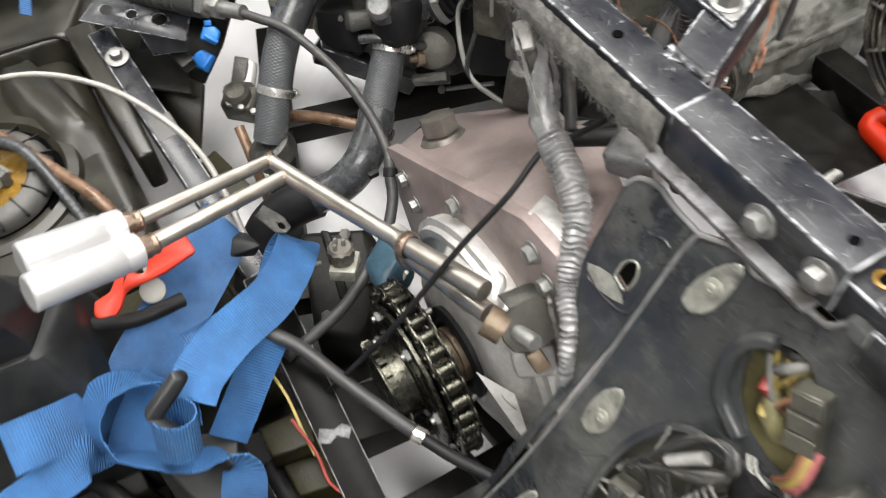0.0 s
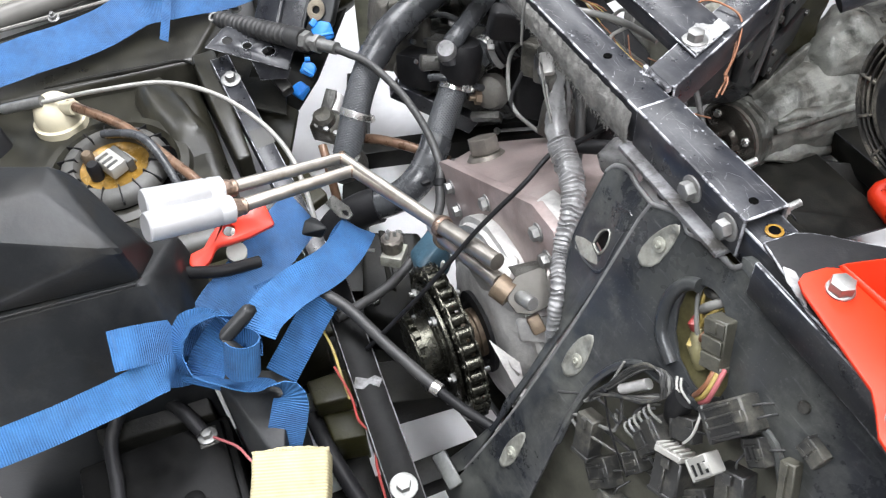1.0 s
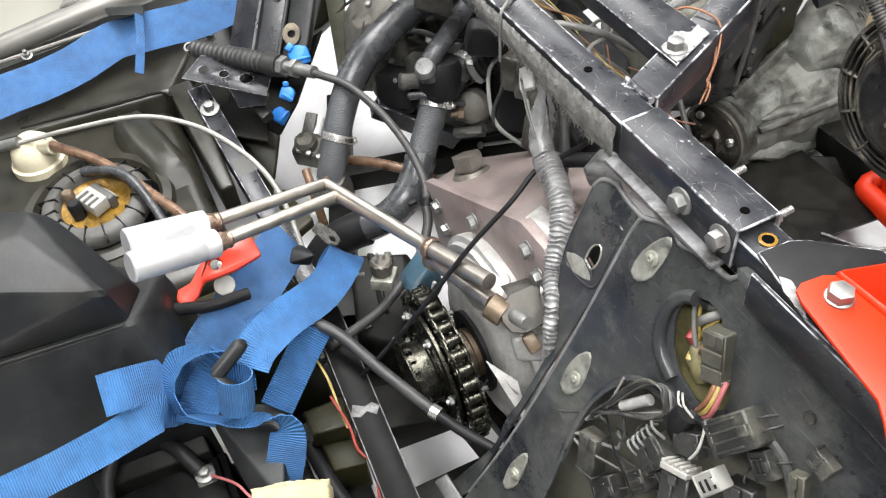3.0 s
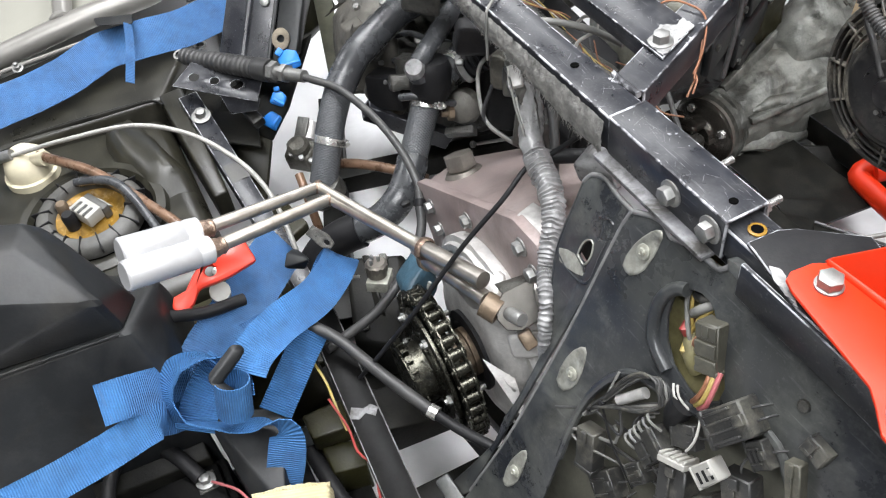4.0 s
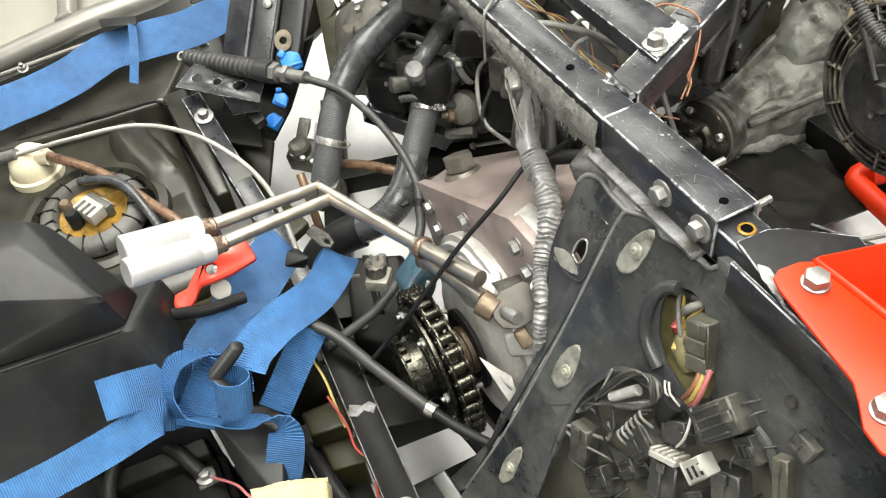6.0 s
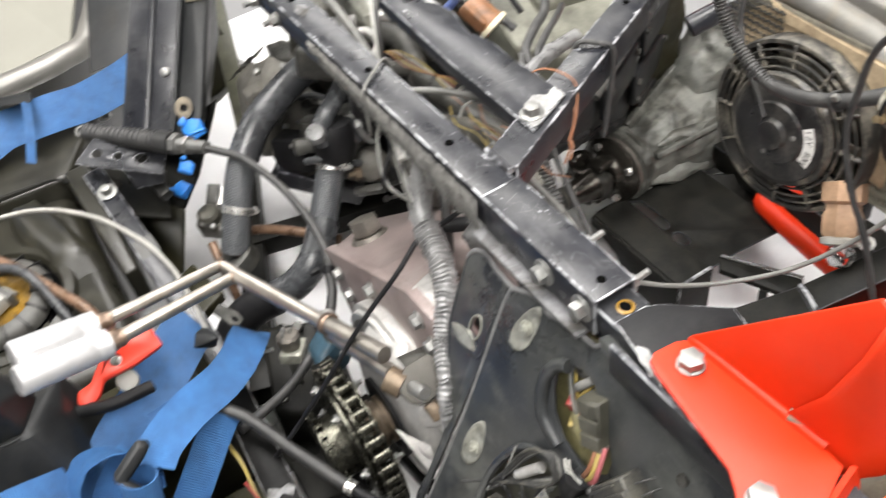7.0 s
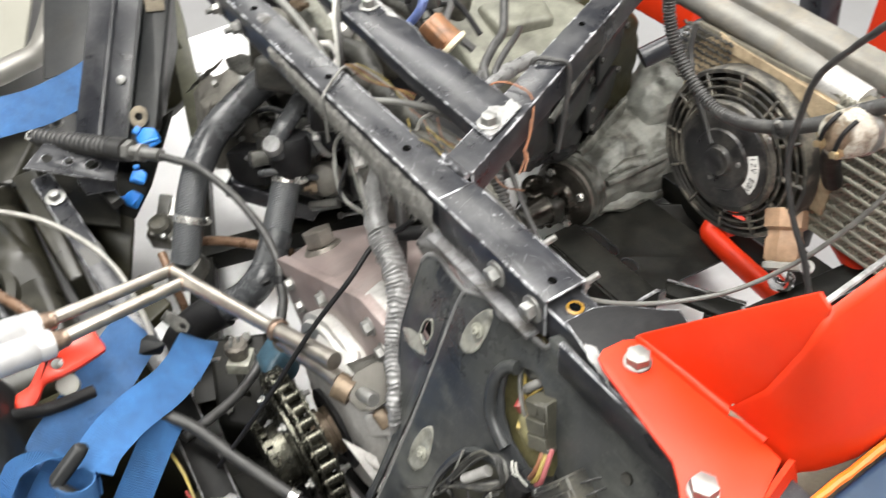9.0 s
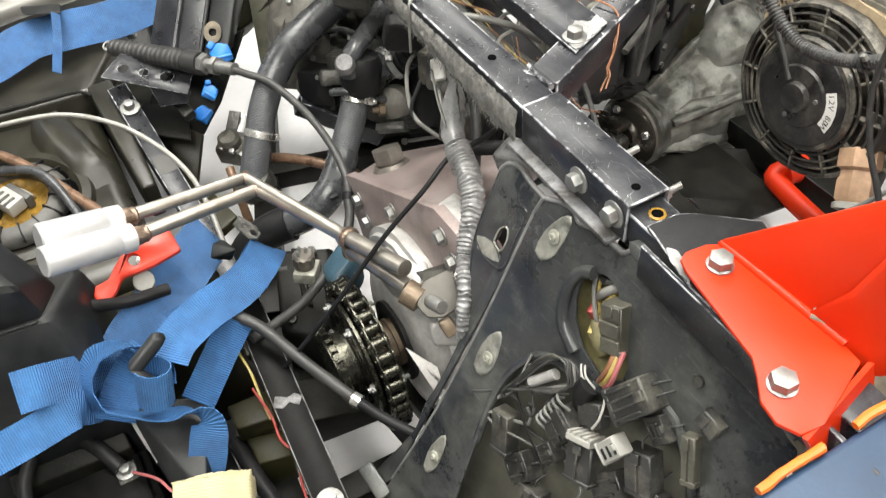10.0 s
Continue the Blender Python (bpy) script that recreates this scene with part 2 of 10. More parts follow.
M_wirewhite = surf("pale_wire", (0.42, 0.42, 0.39), 0.4, var=0.15, dust=0.2)
M_wirepink = surf("pink_wire", (0.36, 0.10, 0.105), 0.4, var=0.2, dust=0.25)
M_shroud = surf("fan_plastic", (0.030, 0.029, 0.027), 0.42, var=0.3, scale=25, bump=0.1, dust=0.85, dust_col=(0.34, 0.31, 0.25))
M_radfin = surf("radiator_fin", (0.25, 0.245, 0.205), 0.55, metal=0.3, var=0.3, scale=40, bump=0.3, dust=0.4, dust_col=(0.36, 0.33, 0.26))
M_radtank = surf("radiator_aluminium", (0.175, 0.170, 0.155), 0.55, metal=0.3, var=0.3, scale=26, bump=0.15, dust=0.6, dust_col=(0.27, 0.23, 0.17), stain=0.4, stain_col=(0.07, 0.065, 0.055))
M_white = surf("white_label", (0.78, 0.78, 0.75), 0.5, var=0.04)
M_ink = surf("label_ink", (0.02, 0.02, 0.02), 0.6, var=0.05)
M_bluebody = surf("dark_blue_body", (0.012, 0.035, 0.075), 0.4, var=0.25, scale=14, bump=0.05, dust=0.2, dust_col=(0.05, 0.12, 0.2))
M_orange = surf("orange_edge", (0.75, 0.145, 0.012), 0.45, var=0.12, scale=60, bump=0.05, stain=0.3, stain_col=(0.25, 0.07, 0.02))
M_cream = surf("cream_panel", (0.24, 0.235, 0.20), 0.55, var=0.08, scale=5, bump=0.05)
M_silver = surf("silver_painted_tube", (0.24, 0.232, 0.215), 0.36, metal=0.4, var=0.1, scale=20, bump=0.03)
M_spring = surf("blue_spring", (0.01, 0.06, 0.5), 0.3, var=0.1, coat=0.3)
M_olive = surf("oily_olive_steel", (0.017, 0.0155, 0.006), 0.38, var=0.5, scale=25, bump=0.25, stain=0.6, dust=0.2, dust_col=(0.045, 0.041, 0.022), gloss=0.3)
M_ptfe = surf("orange_brown_plastic", (0.24, 0.11, 0.05), 0.45, var=0.35, scale=60, bump=0.08, dust=0.25, stain=0.5)
M_bluehose = surf("blue_silicone_hose", (0.085, 0.13, 0.33), 0.3, var=0.2, scale=40, bump=0.05, dust=0.3)
M_foil = surf("flaked_primer", (0.28, 0.28, 0.275), 0.5, metal=0.1, var=0.45, scale=70, bump=0.6, stain=0.8, stain_col=(0.05, 0.05, 0.054))


# ---- builders ----
WORLD = {}


def thing(name, at, label, category, group="", kind=""):
    ob = new(name)
    ob.empty_display_size = 0.03
    ob.matrix_basis = Matrix.Translation(at)
    WORLD[ob] = ob.matrix_basis.copy()
    return tagged(ob, label, category, group, kind)


def part(name, bm, material, parent=None, label="", angle=38):
    me = bpy.data.meshes.new(name)
    bmesh.ops.recalc_face_normals(bm, faces=bm.faces)
    bm.to_mesh(me)
    bm.free()
    for m in material if isinstance(material, (list, tuple)) else (material,):
        me.materials.append(m)
    for p in me.polygons:
        p.use_smooth = True
    me.set_sharp_from_angle(angle=radians(angle))
    ob = new(name, me)
    WORLD[ob] = Matrix.Identity(4)
    if parent:
        ob.parent = parent
        ob.matrix_parent_inverse = WORLD[parent].inverted()
    if label:
        tagged(ob, label)
    return ob


def solo(name, bm, material, label, category, group="", kind="", angle=38):
    return tagged(part(name, bm, material, angle=angle), label, category, group, kind)


def blank():
    return bmesh.new()


def add(bm, *others):
    for o in others:
        me = bpy.data.meshes.new("tmp")
        o.to_mesh(me)
        o.free()
        bm.from_mesh(me)
        bpy.data.meshes.remove(me)
    return bm


def shift(bm, m):
    bmesh.ops.transform(bm, matrix=m, verts=bm.verts)
    return bm


def axes(at, x, z):
    """A pose whose local x and z point as given."""
    z = Vector(z).normalized()
    y = z.cross(Vector(x)).normalized()
    x = y.cross(z)
    m = Matrix((x, y, z)).transposed().to_4x4()
    m.translation = Vector(at)
    return m


def facing(at, normal, spin=0.0):
    q = Vector(normal).normalized().to_track_quat("Z", "Y").to_matrix().to_4x4()
    return Matrix.Translation(at) @ q @ Matrix.Rotation(spin, 4, "Z")


def block(size, m=None, bevel=0.0, segs=2, worn=False):
    bm = blank()
    bmesh.ops.create_cube(bm, size=1.0)
    bmesh.ops.scale(bm, vec=size, verts=bm.verts)
    if bevel:
        r = bmesh.ops.bevel(bm, geom=bm.edges[:], offset=bevel, segments=segs, affect="EDGES", profile=0.5)
        if worn:
            for f in r["faces"]:
                f.material_index = 1
    return shift(bm, m) if m else bm


def span(a, b, bevel=0.0, worn=False, segs=2):
    """A box between two corners."""
    a, b = Vector(a), Vector(b)
    d = b - a
    return block((abs(d.x), abs(d.y), abs(d.z)), Matrix.Translation((a + b) / 2), bevel, segs, worn)


def curve_points(pts, step=0.008):
    pts = [Vector(p) for p in pts]
    if len(pts) == 2:
        k = max(int((pts[1] - pts[0]).length / step), 1)
        return [pts[0].lerp(pts[1], i / k) for i in range(k + 1)]
    out = []
    ext = [pts[0] * 2 - pts[1], *pts, pts[-1] * 2 - pts[-2]]
    for i in range(1, len(ext) - 2):
        p0, p1, p2, p3 = ext[i - 1:i + 3]
        k = max(int((p2 - p1).length / step), 2)
        for j in range(k):
            t = j / k
            out.append(0.5 * (2 * p1 + (p2 - p0) * t + (2 * p0 - 5 * p1 + 4 * p2 - p3) * t * t + (3 * p1 - p0 - 3 * p2 + p3) * t ** 3))
    out.append(pts[-1])
    return out


def pipe(pts, r, seg=12, step=0.008, caps=True, profile=None, straight=False):
    """A round tube along a smooth line. profile(s, total) may scale the radius along it."""
    path = [Vector(p) for p in pts] if straight else curve_points(pts, step)
    bm = blank()
    uv = bm.loops.layers.uv.new("UVMap")
    tang = [(path[min(i + 1, len(path) - 1)] - path[max(i - 1, 0)]).normalized() for i in range(len(path))]
    side = tang[0].orthogonal().normalized()
    total = sum((b - a).length for a, b in zip(path, path[1:]))
    rings, lengths, s = [], [], 0.0
    for i, p in enumerate(path):
        if i:
            s += (p - path[i - 1]).length
            side = (side - tang[i] * side.dot(tang[i])).normalized()
        other = tang[i].cross(side)
        rr = r * (profile(s, total) if profile else 1.0)
        rings.append([bm.verts.new(p + rr * (math.cos(a) * side + math.sin(a) * other)) for a in (2 * math.pi * k / seg for k in range(seg))])
        lengths.append(s)
    for i in range(len(rings) - 1):
        for k in range(seg):
            f = bm.faces.new((rings[i][k], rings[i][(k + 1) % seg], rings[i + 1][(k + 1) % seg], rings[i + 1][k]))
            vals = ((lengths[i], k / seg), (lengths[i], (k + 1) / seg), (lengths[i + 1], (k + 1) / seg), (lengths[i + 1], k / seg))
            for lp, val in zip(f.loops, vals):
                lp[uv].uv = val
    if caps:
        bm.faces.new(rings[0][::-1])
        bm.faces.new(rings[-1])
    return bm


def conduit_profile(pitch=0.004, depth=0.16):
    return lambda s, total: 1.0 - depth * (1 if (s / pitch) % 1.0 < 0.5 else 0)


def lathe(profile, seg=24, m=None):
    bm = blank()
    rings = []
    for r, z in profile:
        if r <= 1e-6:
            rings.append([bm.verts.new((0, 0, z))])
        else:
            rings.append([bm.verts.new((r * math.cos(2 * math.pi * k / seg), r * math.sin(2 * math.pi * k / seg), z)) for k in range(seg)])
    for a, b in zip(rings, rings[1:]):
        for k in range(seg):
            q = [a[k % len(a)], a[(k + 1) % len(a)], b[(k + 1) % len(b)], b[k % len(b)]]
            q = [v for i, v in enumerate(q) if v not in q[:i]]
            if len(q) > 2:
                bm.faces.new(q)
    return shift(bm, m) if m else bm


def ngon(r, sides, z=0.0, spin=0.0):
    return [(r * math.cos(spin + 2 * math.pi * k / sides), r * math.sin(spin + 2 * math.pi * k / sides)) for k in range(sides)]


def sheet(outline, thick, m=None, holes=(), bevel=0.0, worn=False):
    """A flat plate of any outline with holes, of the given thickness, standing on its local z = 0."""
    bm = blank()
    edges = []
    for loop_ in (outline, *holes):
        vs = [bm.verts.new((x, y, 0)) for x, y in loop_]
        edges += [bm.edges.new((vs[i], vs[(i + 1) % len(vs)])) for i in range(len(vs))]
    bmesh.ops.triangle_fill(bm, use_beauty=True, use_dissolve=True, edges=edges)
    r = bmesh.ops.extrude_face_region(bm, geom=bm.faces[:])
    bmesh.ops.translate(bm, vec=(0, 0, thick), verts=[v for v in r["geom"] if isinstance(v, bmesh.types.BMVert)])
    bmesh.ops.recalc_face_normals(bm, faces=bm.faces)
    if bevel:
        sharp = [e for e in bm.edges if len(e.link_faces) == 2 and e.calc_face_angle(0) > 0.9]
        r = bmesh.ops.bevel(bm, geom=sharp, offset=bevel, segments=2, affect="EDGES", profile=0.5)
        if worn:
            for f in r["faces"]:
                f.material_index = 1
    return shift(bm, m) if m else bm


def oval(cx, cy, rx, ry, turn=0.0, k=24):
    c, s = math.cos(turn), math.sin(turn)
    return [(cx + c * rx * math.cos(a) - s * ry * math.sin(a), cy + s * rx * math.cos(a) + c * ry * math.sin(a)) for a in (2 * math.pi * i / k for i in range(k))]


def ribbon(pts, sides, width, thick=0.0016, step=0.006, bow=0.0, wave=0.0, by_face=False):
    """A flat strap along a smooth line; sides gives the way across it (or, by_face, the way it faces) at every point."""
    bm = blank()
    uv = bm.loops.layers.uv.new("UVMap")
    path = curve_points(pts, step)
    across = []
    m = len(sides) - 1
    seg_count = []
    ext = [Vector(p) for p in pts]
    for i in range(m):
        seg_count.append(max(int((ext[i + 1] - ext[i]).length / step), 2) if len(pts) > 2 else max(int((ext[1] - ext[0]).length / step), 1))
    for i in range(m):
        a, b = Vector(sides[i]).normalized(), Vector(sides[i + 1]).normalized()
        for j in range(seg_count[i]):
            across.append(a.lerp(b, j / seg_count[i]).normalized())
    across.append(Vector(sides[-1]).normalized())
    n = 7
    rows, s = [], 0.0
    lengths = []
    for i, p in enumerate(path):
        t = (path[min(i + 1, len(path) - 1)] - path[max(i - 1, 0)]).normalized()
        a = across[min(i, len(across) - 1)]
        a = t.cross(a).normalized() if by_face else (a - t * a.dot(t)).normalized()
        nrm = t.cross(a)
        if i:
            s += (p - path[i - 1]).length
        lengths.append(s)
        top = [p + a * width * (k / (n - 1) - 0.5) + nrm * (thick / 2 + bow * (1 - (2 * k / (n - 1) - 1) ** 2) + wave * noise.noise(p * 30 + a * k)) for k in range(n)]
        rows.append([bm.verts.new(v) for v in top] + [bm.verts.new(v - nrm * thick) for v in reversed(top)])
    c = 2 * n
    for i in range(len(rows) - 1):
        for k in range(c):
            f = bm.faces.new((rows[i][k], rows[i][(k + 1) % c], rows[i + 1][(k + 1) % c], rows[i + 1][k]))
            v0 = (k if k < n else c - 1 - k) / (n - 1) * width
            k1 = (k + 1) % c
            v1 = (k1 if k1 < n else c - 1 - k1) / (n - 1) * width
            for lp, val in zip(f.loops, ((lengths[i], v0), (lengths[i], v1), (lengths[i + 1], v1), (lengths[i + 1], v0))):
                lp[uv].uv = val
    bm.faces.new(rows[0][::-1])
    bm.faces.new(rows[-1])
    return bm


def hex_head(af, h, chamfer=0.0012):
    r = af / math.sqrt(3)
    bm = sheet(ngon(r, 6), h)
    top = [e for e in bm.edges if all(v.co.z > h - 1e-6 for v in e.verts) and len(e.link_faces) == 2 and e.calc_face_angle(0) > 0.9]
    bmesh.ops.bevel(bm, geom=top, offset=chamfer, segments=2, affect="EDGES", profile=0.5)
    return bm


def lumpy(bm, amount, scale, seed=0.0):
    for v in bm.verts:
        d = noise.noise_vector(v.co * scale + Vector((seed, seed * 2, 0)))
        v.co += d * amount
    return bm


def crumple(bm, cuts, a1, s1, a2=0.0, s2=100.0, seed=0.0):
    """Finer mesh with broad dents and small knocks."""
    bmesh.ops.triangulate(bm, faces=bm.faces[:])
    for _ in range(cuts):
        longest = [e for e in bm.edges if e.calc_length() > 0.012]
        if longest:
            bmesh.ops.subdivide_edges(bm, edges=longest, cuts=1)
            bmesh.ops.triangulate(bm, faces=bm.faces[:])
    lumpy(bm, a1, s1, seed)
    return lumpy(bm, a2, s2, seed + 3) if a2 else bm


def make_bolt(af=0.013, head=0.007, washer=0.011, thread=0.0, material=None, label="zinc-plated hex bolt with flat washer"):
    b = thing("bolt", (0, 0, 0), label, "bolt", "chassis bolts")
    part("head", shift(hex_head(af, head), Matrix.Translation((0, 0, 0.002))), material or M_zinc, b)
    part("washer", lathe([(0, 0), (washer, 0), (washer, 0.0016), (washer * 0.95, 0.002), (0, 0.002)], 20), material or M_zinc, b)
    if thread:
        part("thread", lathe([(0, head), (af * 0.30, head), *[(af * (0.30 if i % 2 else 0.26), head + 0.001 * i) for i in range(int(thread * 1000))], (0, head + thread)], 12), material or M_zinc, b)
    return b


def put(proto, m, used=[]):
    """The first call places the built thing itself, later calls place copies."""
    if proto in used:
        return copy_thing(proto, m)
    used.append(proto)
    proto.matrix_basis = m
    return proto


def worm_clamp(at, axis, r, spin=0.0, label="shiny worm-drive hose clamp round a rubber hose"):
    c = thing("hose_clamp", at, label, "hose clamp", "hose clamps")
    m = facing(at, axis, spin)
    part("band", lathe([(r, -0.006), (r + 0.0012, -0.006), (r + 0.0014, 0), (r + 0.0012, 0.006), (r, 0.006)], 32, m), M_clamp, c)
    # dark blocks on the band stand in for the shade in its slots
    part("band_slots", add(blank(), *[block((0.0012, 0.0012, 0.007), m @ Matrix.Rotation(0.11 * k - 1.5, 4, "Z") @ Matrix.Translation((0, r + 0.0012, 0)) @ Matrix.Rotation(0.25, 4, "Y")) for k in range(11)]), M_castdark, c)
    part("screw_housing", block((0.014, 0.008, 0.013), m @ Matrix.Translation((0, r + 0.004, 0)), 0.002), M_clamp, c)
    part("screw", lathe([(0, -0.012), (0.0042, -0.012), (0.0042, -0.006), (0.003, -0.005), (0.003, 0.012), (0, 0.012)], 10, m @ Matrix.Translation((0, r + 0.005, 0)) @ Matrix.Rotation(radians(90), 4, "Y")), M_clamp, c)
    return c


def hull(pts, bevel=0.01, segs=3):
    bm = blank()
    for p in pts:
        bm.verts.new(p)
    r = bmesh.ops.convex_hull(bm, input=bm.verts[:])
    bmesh.ops.delete(bm, geom=[v for v in r["geom_interior"] if isinstance(v, bmesh.types.BMVert)], context="VERTS")
    bmesh.ops.dissolve_limit(bm, angle_limit=0.05, verts=bm.verts[:], edges=bm.edges[:])
    if bevel:
        bmesh.ops.bevel(bm, geom=bm.edges[:], offset=bevel, segments=segs, affect="EDGES", profile=0.5)
    return bm
# Dark blotches partly stand in for the shading of its wrinkled folds.
M_transcast = surf("dusty_transmission_alloy", (0.125, 0.128, 0.115), 0.42, metal=0.25, var=0.5, scale=24, bump=0.5, stain=0.9, stain_col=(0.026, 0.026, 0.022), dust=0.35, dust_col=(0.31, 0.30, 0.255), stain_at=(0.48, 0.60))
M_tan = surf("tan_bulb_holder", (0.42, 0.27, 0.17), 0.5, var=0.3, scale=40, bump=0.15, dust=0.2, stain=0.4, stain_col=(0.20, 0.11, 0.06))
M_oilblack = surf("wet_oily_black_metal", (0.060, 0.055, 0.047), 0.22, metal=0.7, var=0.4, scale=35, bump=0.2, stain=0.6)
M_dirtywhite = surf("dirty_white_canister", (0.46, 0.44, 0.38), 0.5, var=0.35, scale=110, bump=0.4, stain=0.9, stain_col=(0.13, 0.09, 0.055), stain_at=(0.44, 0.60))
M_cablegrey = surf("grey_cable_sheath", (0.15, 0.15, 0.14), 0.4, var=0.25, scale=60, bump=0.05, dust=0.3)
M_grime = surf("grimy_engine_alloy", (0.075, 0.072, 0.060), 0.34, metal=0.3, var=0.6, scale=35, bump=0.7, stain=0.85, dust=0.4, dust_col=(0.16, 0.145, 0.115))
M_rawsteel = surf("raw_welded_steel", (0.18, 0.165, 0.145), 0.42, metal=0.7, var=0.3, scale=45, bump=0.15, stain=0.5, stain_col=(0.10, 0.08, 0.06))
M_rustface = surf("rust_brown_face", (0.15, 0.105, 0.07), 0.6, var=0.5, scale=90, bump=0.5, dust=0.6, dust_col=(0.34, 0.30, 0.23), stain=0.6)
# Oily black undersides, sheen cut as if covered; also the gap and slot fillers.
M_under = surf("oily_black_and_gap_shade", (0.008, 0.008, 0.007), 0.42, var=0.5, scale=25, bump=0.2, dust=0.25, dust_col=(0.05, 0.046, 0.034), gloss=0.14)
# Near-black that stands in for the shade inside holes, grooves and plug mouths.
M_holeshade = surf("painted_hole_shade", (0.003, 0.003, 0.003), 0.95, var=0.1, gloss=0.0)
M_caked = surf("tan_dust_cake", (0.36, 0.285, 0.19), 0.9, var=0.35, scale=45, bump=0.5, stain=0.4, stain_col=(0.12, 0.09, 0.06), gloss=0.1)
M_batcase = surf("grimy_battery_plastic", (0.006, 0.006, 0.006), 0.34, var=0.4, scale=40, bump=0.08, dust=0.08, dust_col=(0.05, 0.047, 0.038), gloss=0.06)
M_scratch = surf("scratched_bare_line", (0.20, 0.20, 0.205), 0.5, var=0.4, scale=120, bump=0.0)
M_motor = surf("dusty_motor_plastic", (0.016, 0.016, 0.017), 0.30, var=0.4, scale=40, bump=0.12, dust=0.45, dust_col=(0.20, 0.19, 0.165))
M_oliveplastic = surf("oily_olive_plastic", (0.022, 0.021, 0.007), 0.38, var=0.5, scale=30, bump=0.2, stain=0.75, dust=0.15, dust_col=(0.05, 0.046, 0.02), gloss=0.3)
M_pressing = surf("scuffed_pressing", (0.30, 0.30, 0.265), 0.32, metal=0.4, var=0.45, scale=70, bump=0.25, dust=0.35, dust_col=(0.40, 0.40, 0.35), stain=0.7, stain_col=(0.05, 0.05, 0.042))
# Grey that paints in the highlights along the panel's fold and top edge.
M_edgelight = surf("edge_highlight_grey", (0.15, 0.15, 0.15), 0.42, var=0.4, scale=60, bump=0.2, dust=0.4, dust_col=(0.20, 0.20, 0.19))
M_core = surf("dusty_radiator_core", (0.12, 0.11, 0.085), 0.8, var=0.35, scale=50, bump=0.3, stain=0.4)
M_chipgrey = surf("rubbed_paint_patch", (0.16, 0.16, 0.165), 0.5, var=0.5, scale=70, bump=0.4, stain=0.9, stain_at=(0.42, 0.58))
M_enginedust = surf("dusty_engine_casting", (0.105, 0.10, 0.088), 0.5, metal=0.1, var=0.4, scale=30, bump=0.4, stain=0.8, dust=0.45, dust_col=(0.18, 0.165, 0.135))
M_enginepale = surf("pale_dusty_alloy_cover", (0.16, 0.16, 0.13), 0.42, metal=0.25, var=0.4, scale=26, bump=0.4, stain=0.8, stain_col=(0.04, 0.038, 0.028), dust=0.35, dust_col=(0.27, 0.265, 0.22))
M_ringgrey = surf("dusty_grey_ring_plastic", (0.060, 0.059, 0.055), 0.45, var=0.3, scale=30, bump=0.1, dust=0.5, dust_col=(0.14, 0.135, 0.12), stain=0.4)
M_olivetape = surf("dusty_olive_tape", (0.16, 0.145, 0.065), 0.5, var=0.4, scale=60, bump=0.2, dust=0.4, dust_col=(0.28, 0.25, 0.14), stain=0.4)
M_goldstud = surf("plated_gold_stud", (0.52, 0.42, 0.26), 0.3, metal=0.8, var=0.2, scale=80, bump=0.1, stain=0.3)
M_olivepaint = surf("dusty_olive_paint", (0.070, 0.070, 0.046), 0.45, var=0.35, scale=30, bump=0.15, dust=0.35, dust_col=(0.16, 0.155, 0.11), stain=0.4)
# Dusty, and lightened because the pocket floor lies in shadow.
M_shelf = surf("dusty_lifted_pocket_floor", (0.11, 0.108, 0.085), 0.6, var=0.35, scale=20, bump=0.15, dust=0.5, dust_col=(0.20, 0.195, 0.155), stain=0.5)
M_darksteel = surf("dark_bent_steel_plate", (0.10, 0.095, 0.085), 0.32, metal=0.8, var=0.25, scale=40, bump=0.08, stain=0.3)
M_bootrub = surf("dusty_boot_rubber", (0.030, 0.030, 0.030), 0.45, var=0.3, scale=50, bump=0.12, dust=0.25, dust_col=(0.12, 0.115, 0.105))

# ---- the workshop ----
solo("floor", span((-6, -5, -0.08), (4, 6, 0)), M_floor, "pale grey sealed concrete workshop floor", "floor", kind="structure")
# Pale sheet added under the buggy; its white stands in for floor light.
solo("floor_paint", span((-1.75, -1.2, 0.0), (0.45, 0.78, 0.004), 0.001), M_gapfloor, "pale sheet added under the buggy to brighten the floor in the gaps", "floor", kind="structure")
# Walls and ceiling are added out of view; their greys set the bounced light.
solo("wall_west", span((-6.15, -5, 0), (-6, 6, 3.2)), M_wall, "plain workshop wall added out of view", "wall", kind="structure")
solo("wall_east", span((4, -5, 0), (4.15, 6, 3.2)), M_wall, "plain workshop wall added out of view", "wall", kind="structure")
solo("wall_south", span((-6.15, -5.15, 0), (4.15, -5, 3.2)), M_wall, "plain workshop wall added out of view", "wall", kind="structure")
solo("wall_north", span((-6.15, 6, 0), (4.15, 6.15, 3.2)), M_wall, "plain workshop wall added out of view", "wall", kind="structure")
solo("ceiling", span((-6.15, -5.15, 3.2), (4.15, 6.15, 3.3)), M_ceil, "plain grey ceiling added out of view", "ceiling", kind="structure")

# ---- chassis: top rail, cross tube, strips ----
RZ = 0.70
chassis = thing("chassis_frame", (-0.3, 0.02, 0.0), "black painted square-tube buggy chassis with chipped white edges", "vehicle frame")


def hole(cx, cy, r=0.0045):
    return oval(cx, cy, r, r, 0, 14)


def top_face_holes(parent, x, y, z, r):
    # flat disc on the face, blackened as a hole's shade
    part("drilled_hole", lathe([(0, 0.0010), (r, 0.0010), (r * 1.08, 0.0007), (r * 1.1, 0)], 16, Matrix.Translation((x, y, z))), [M_holeshade], parent)


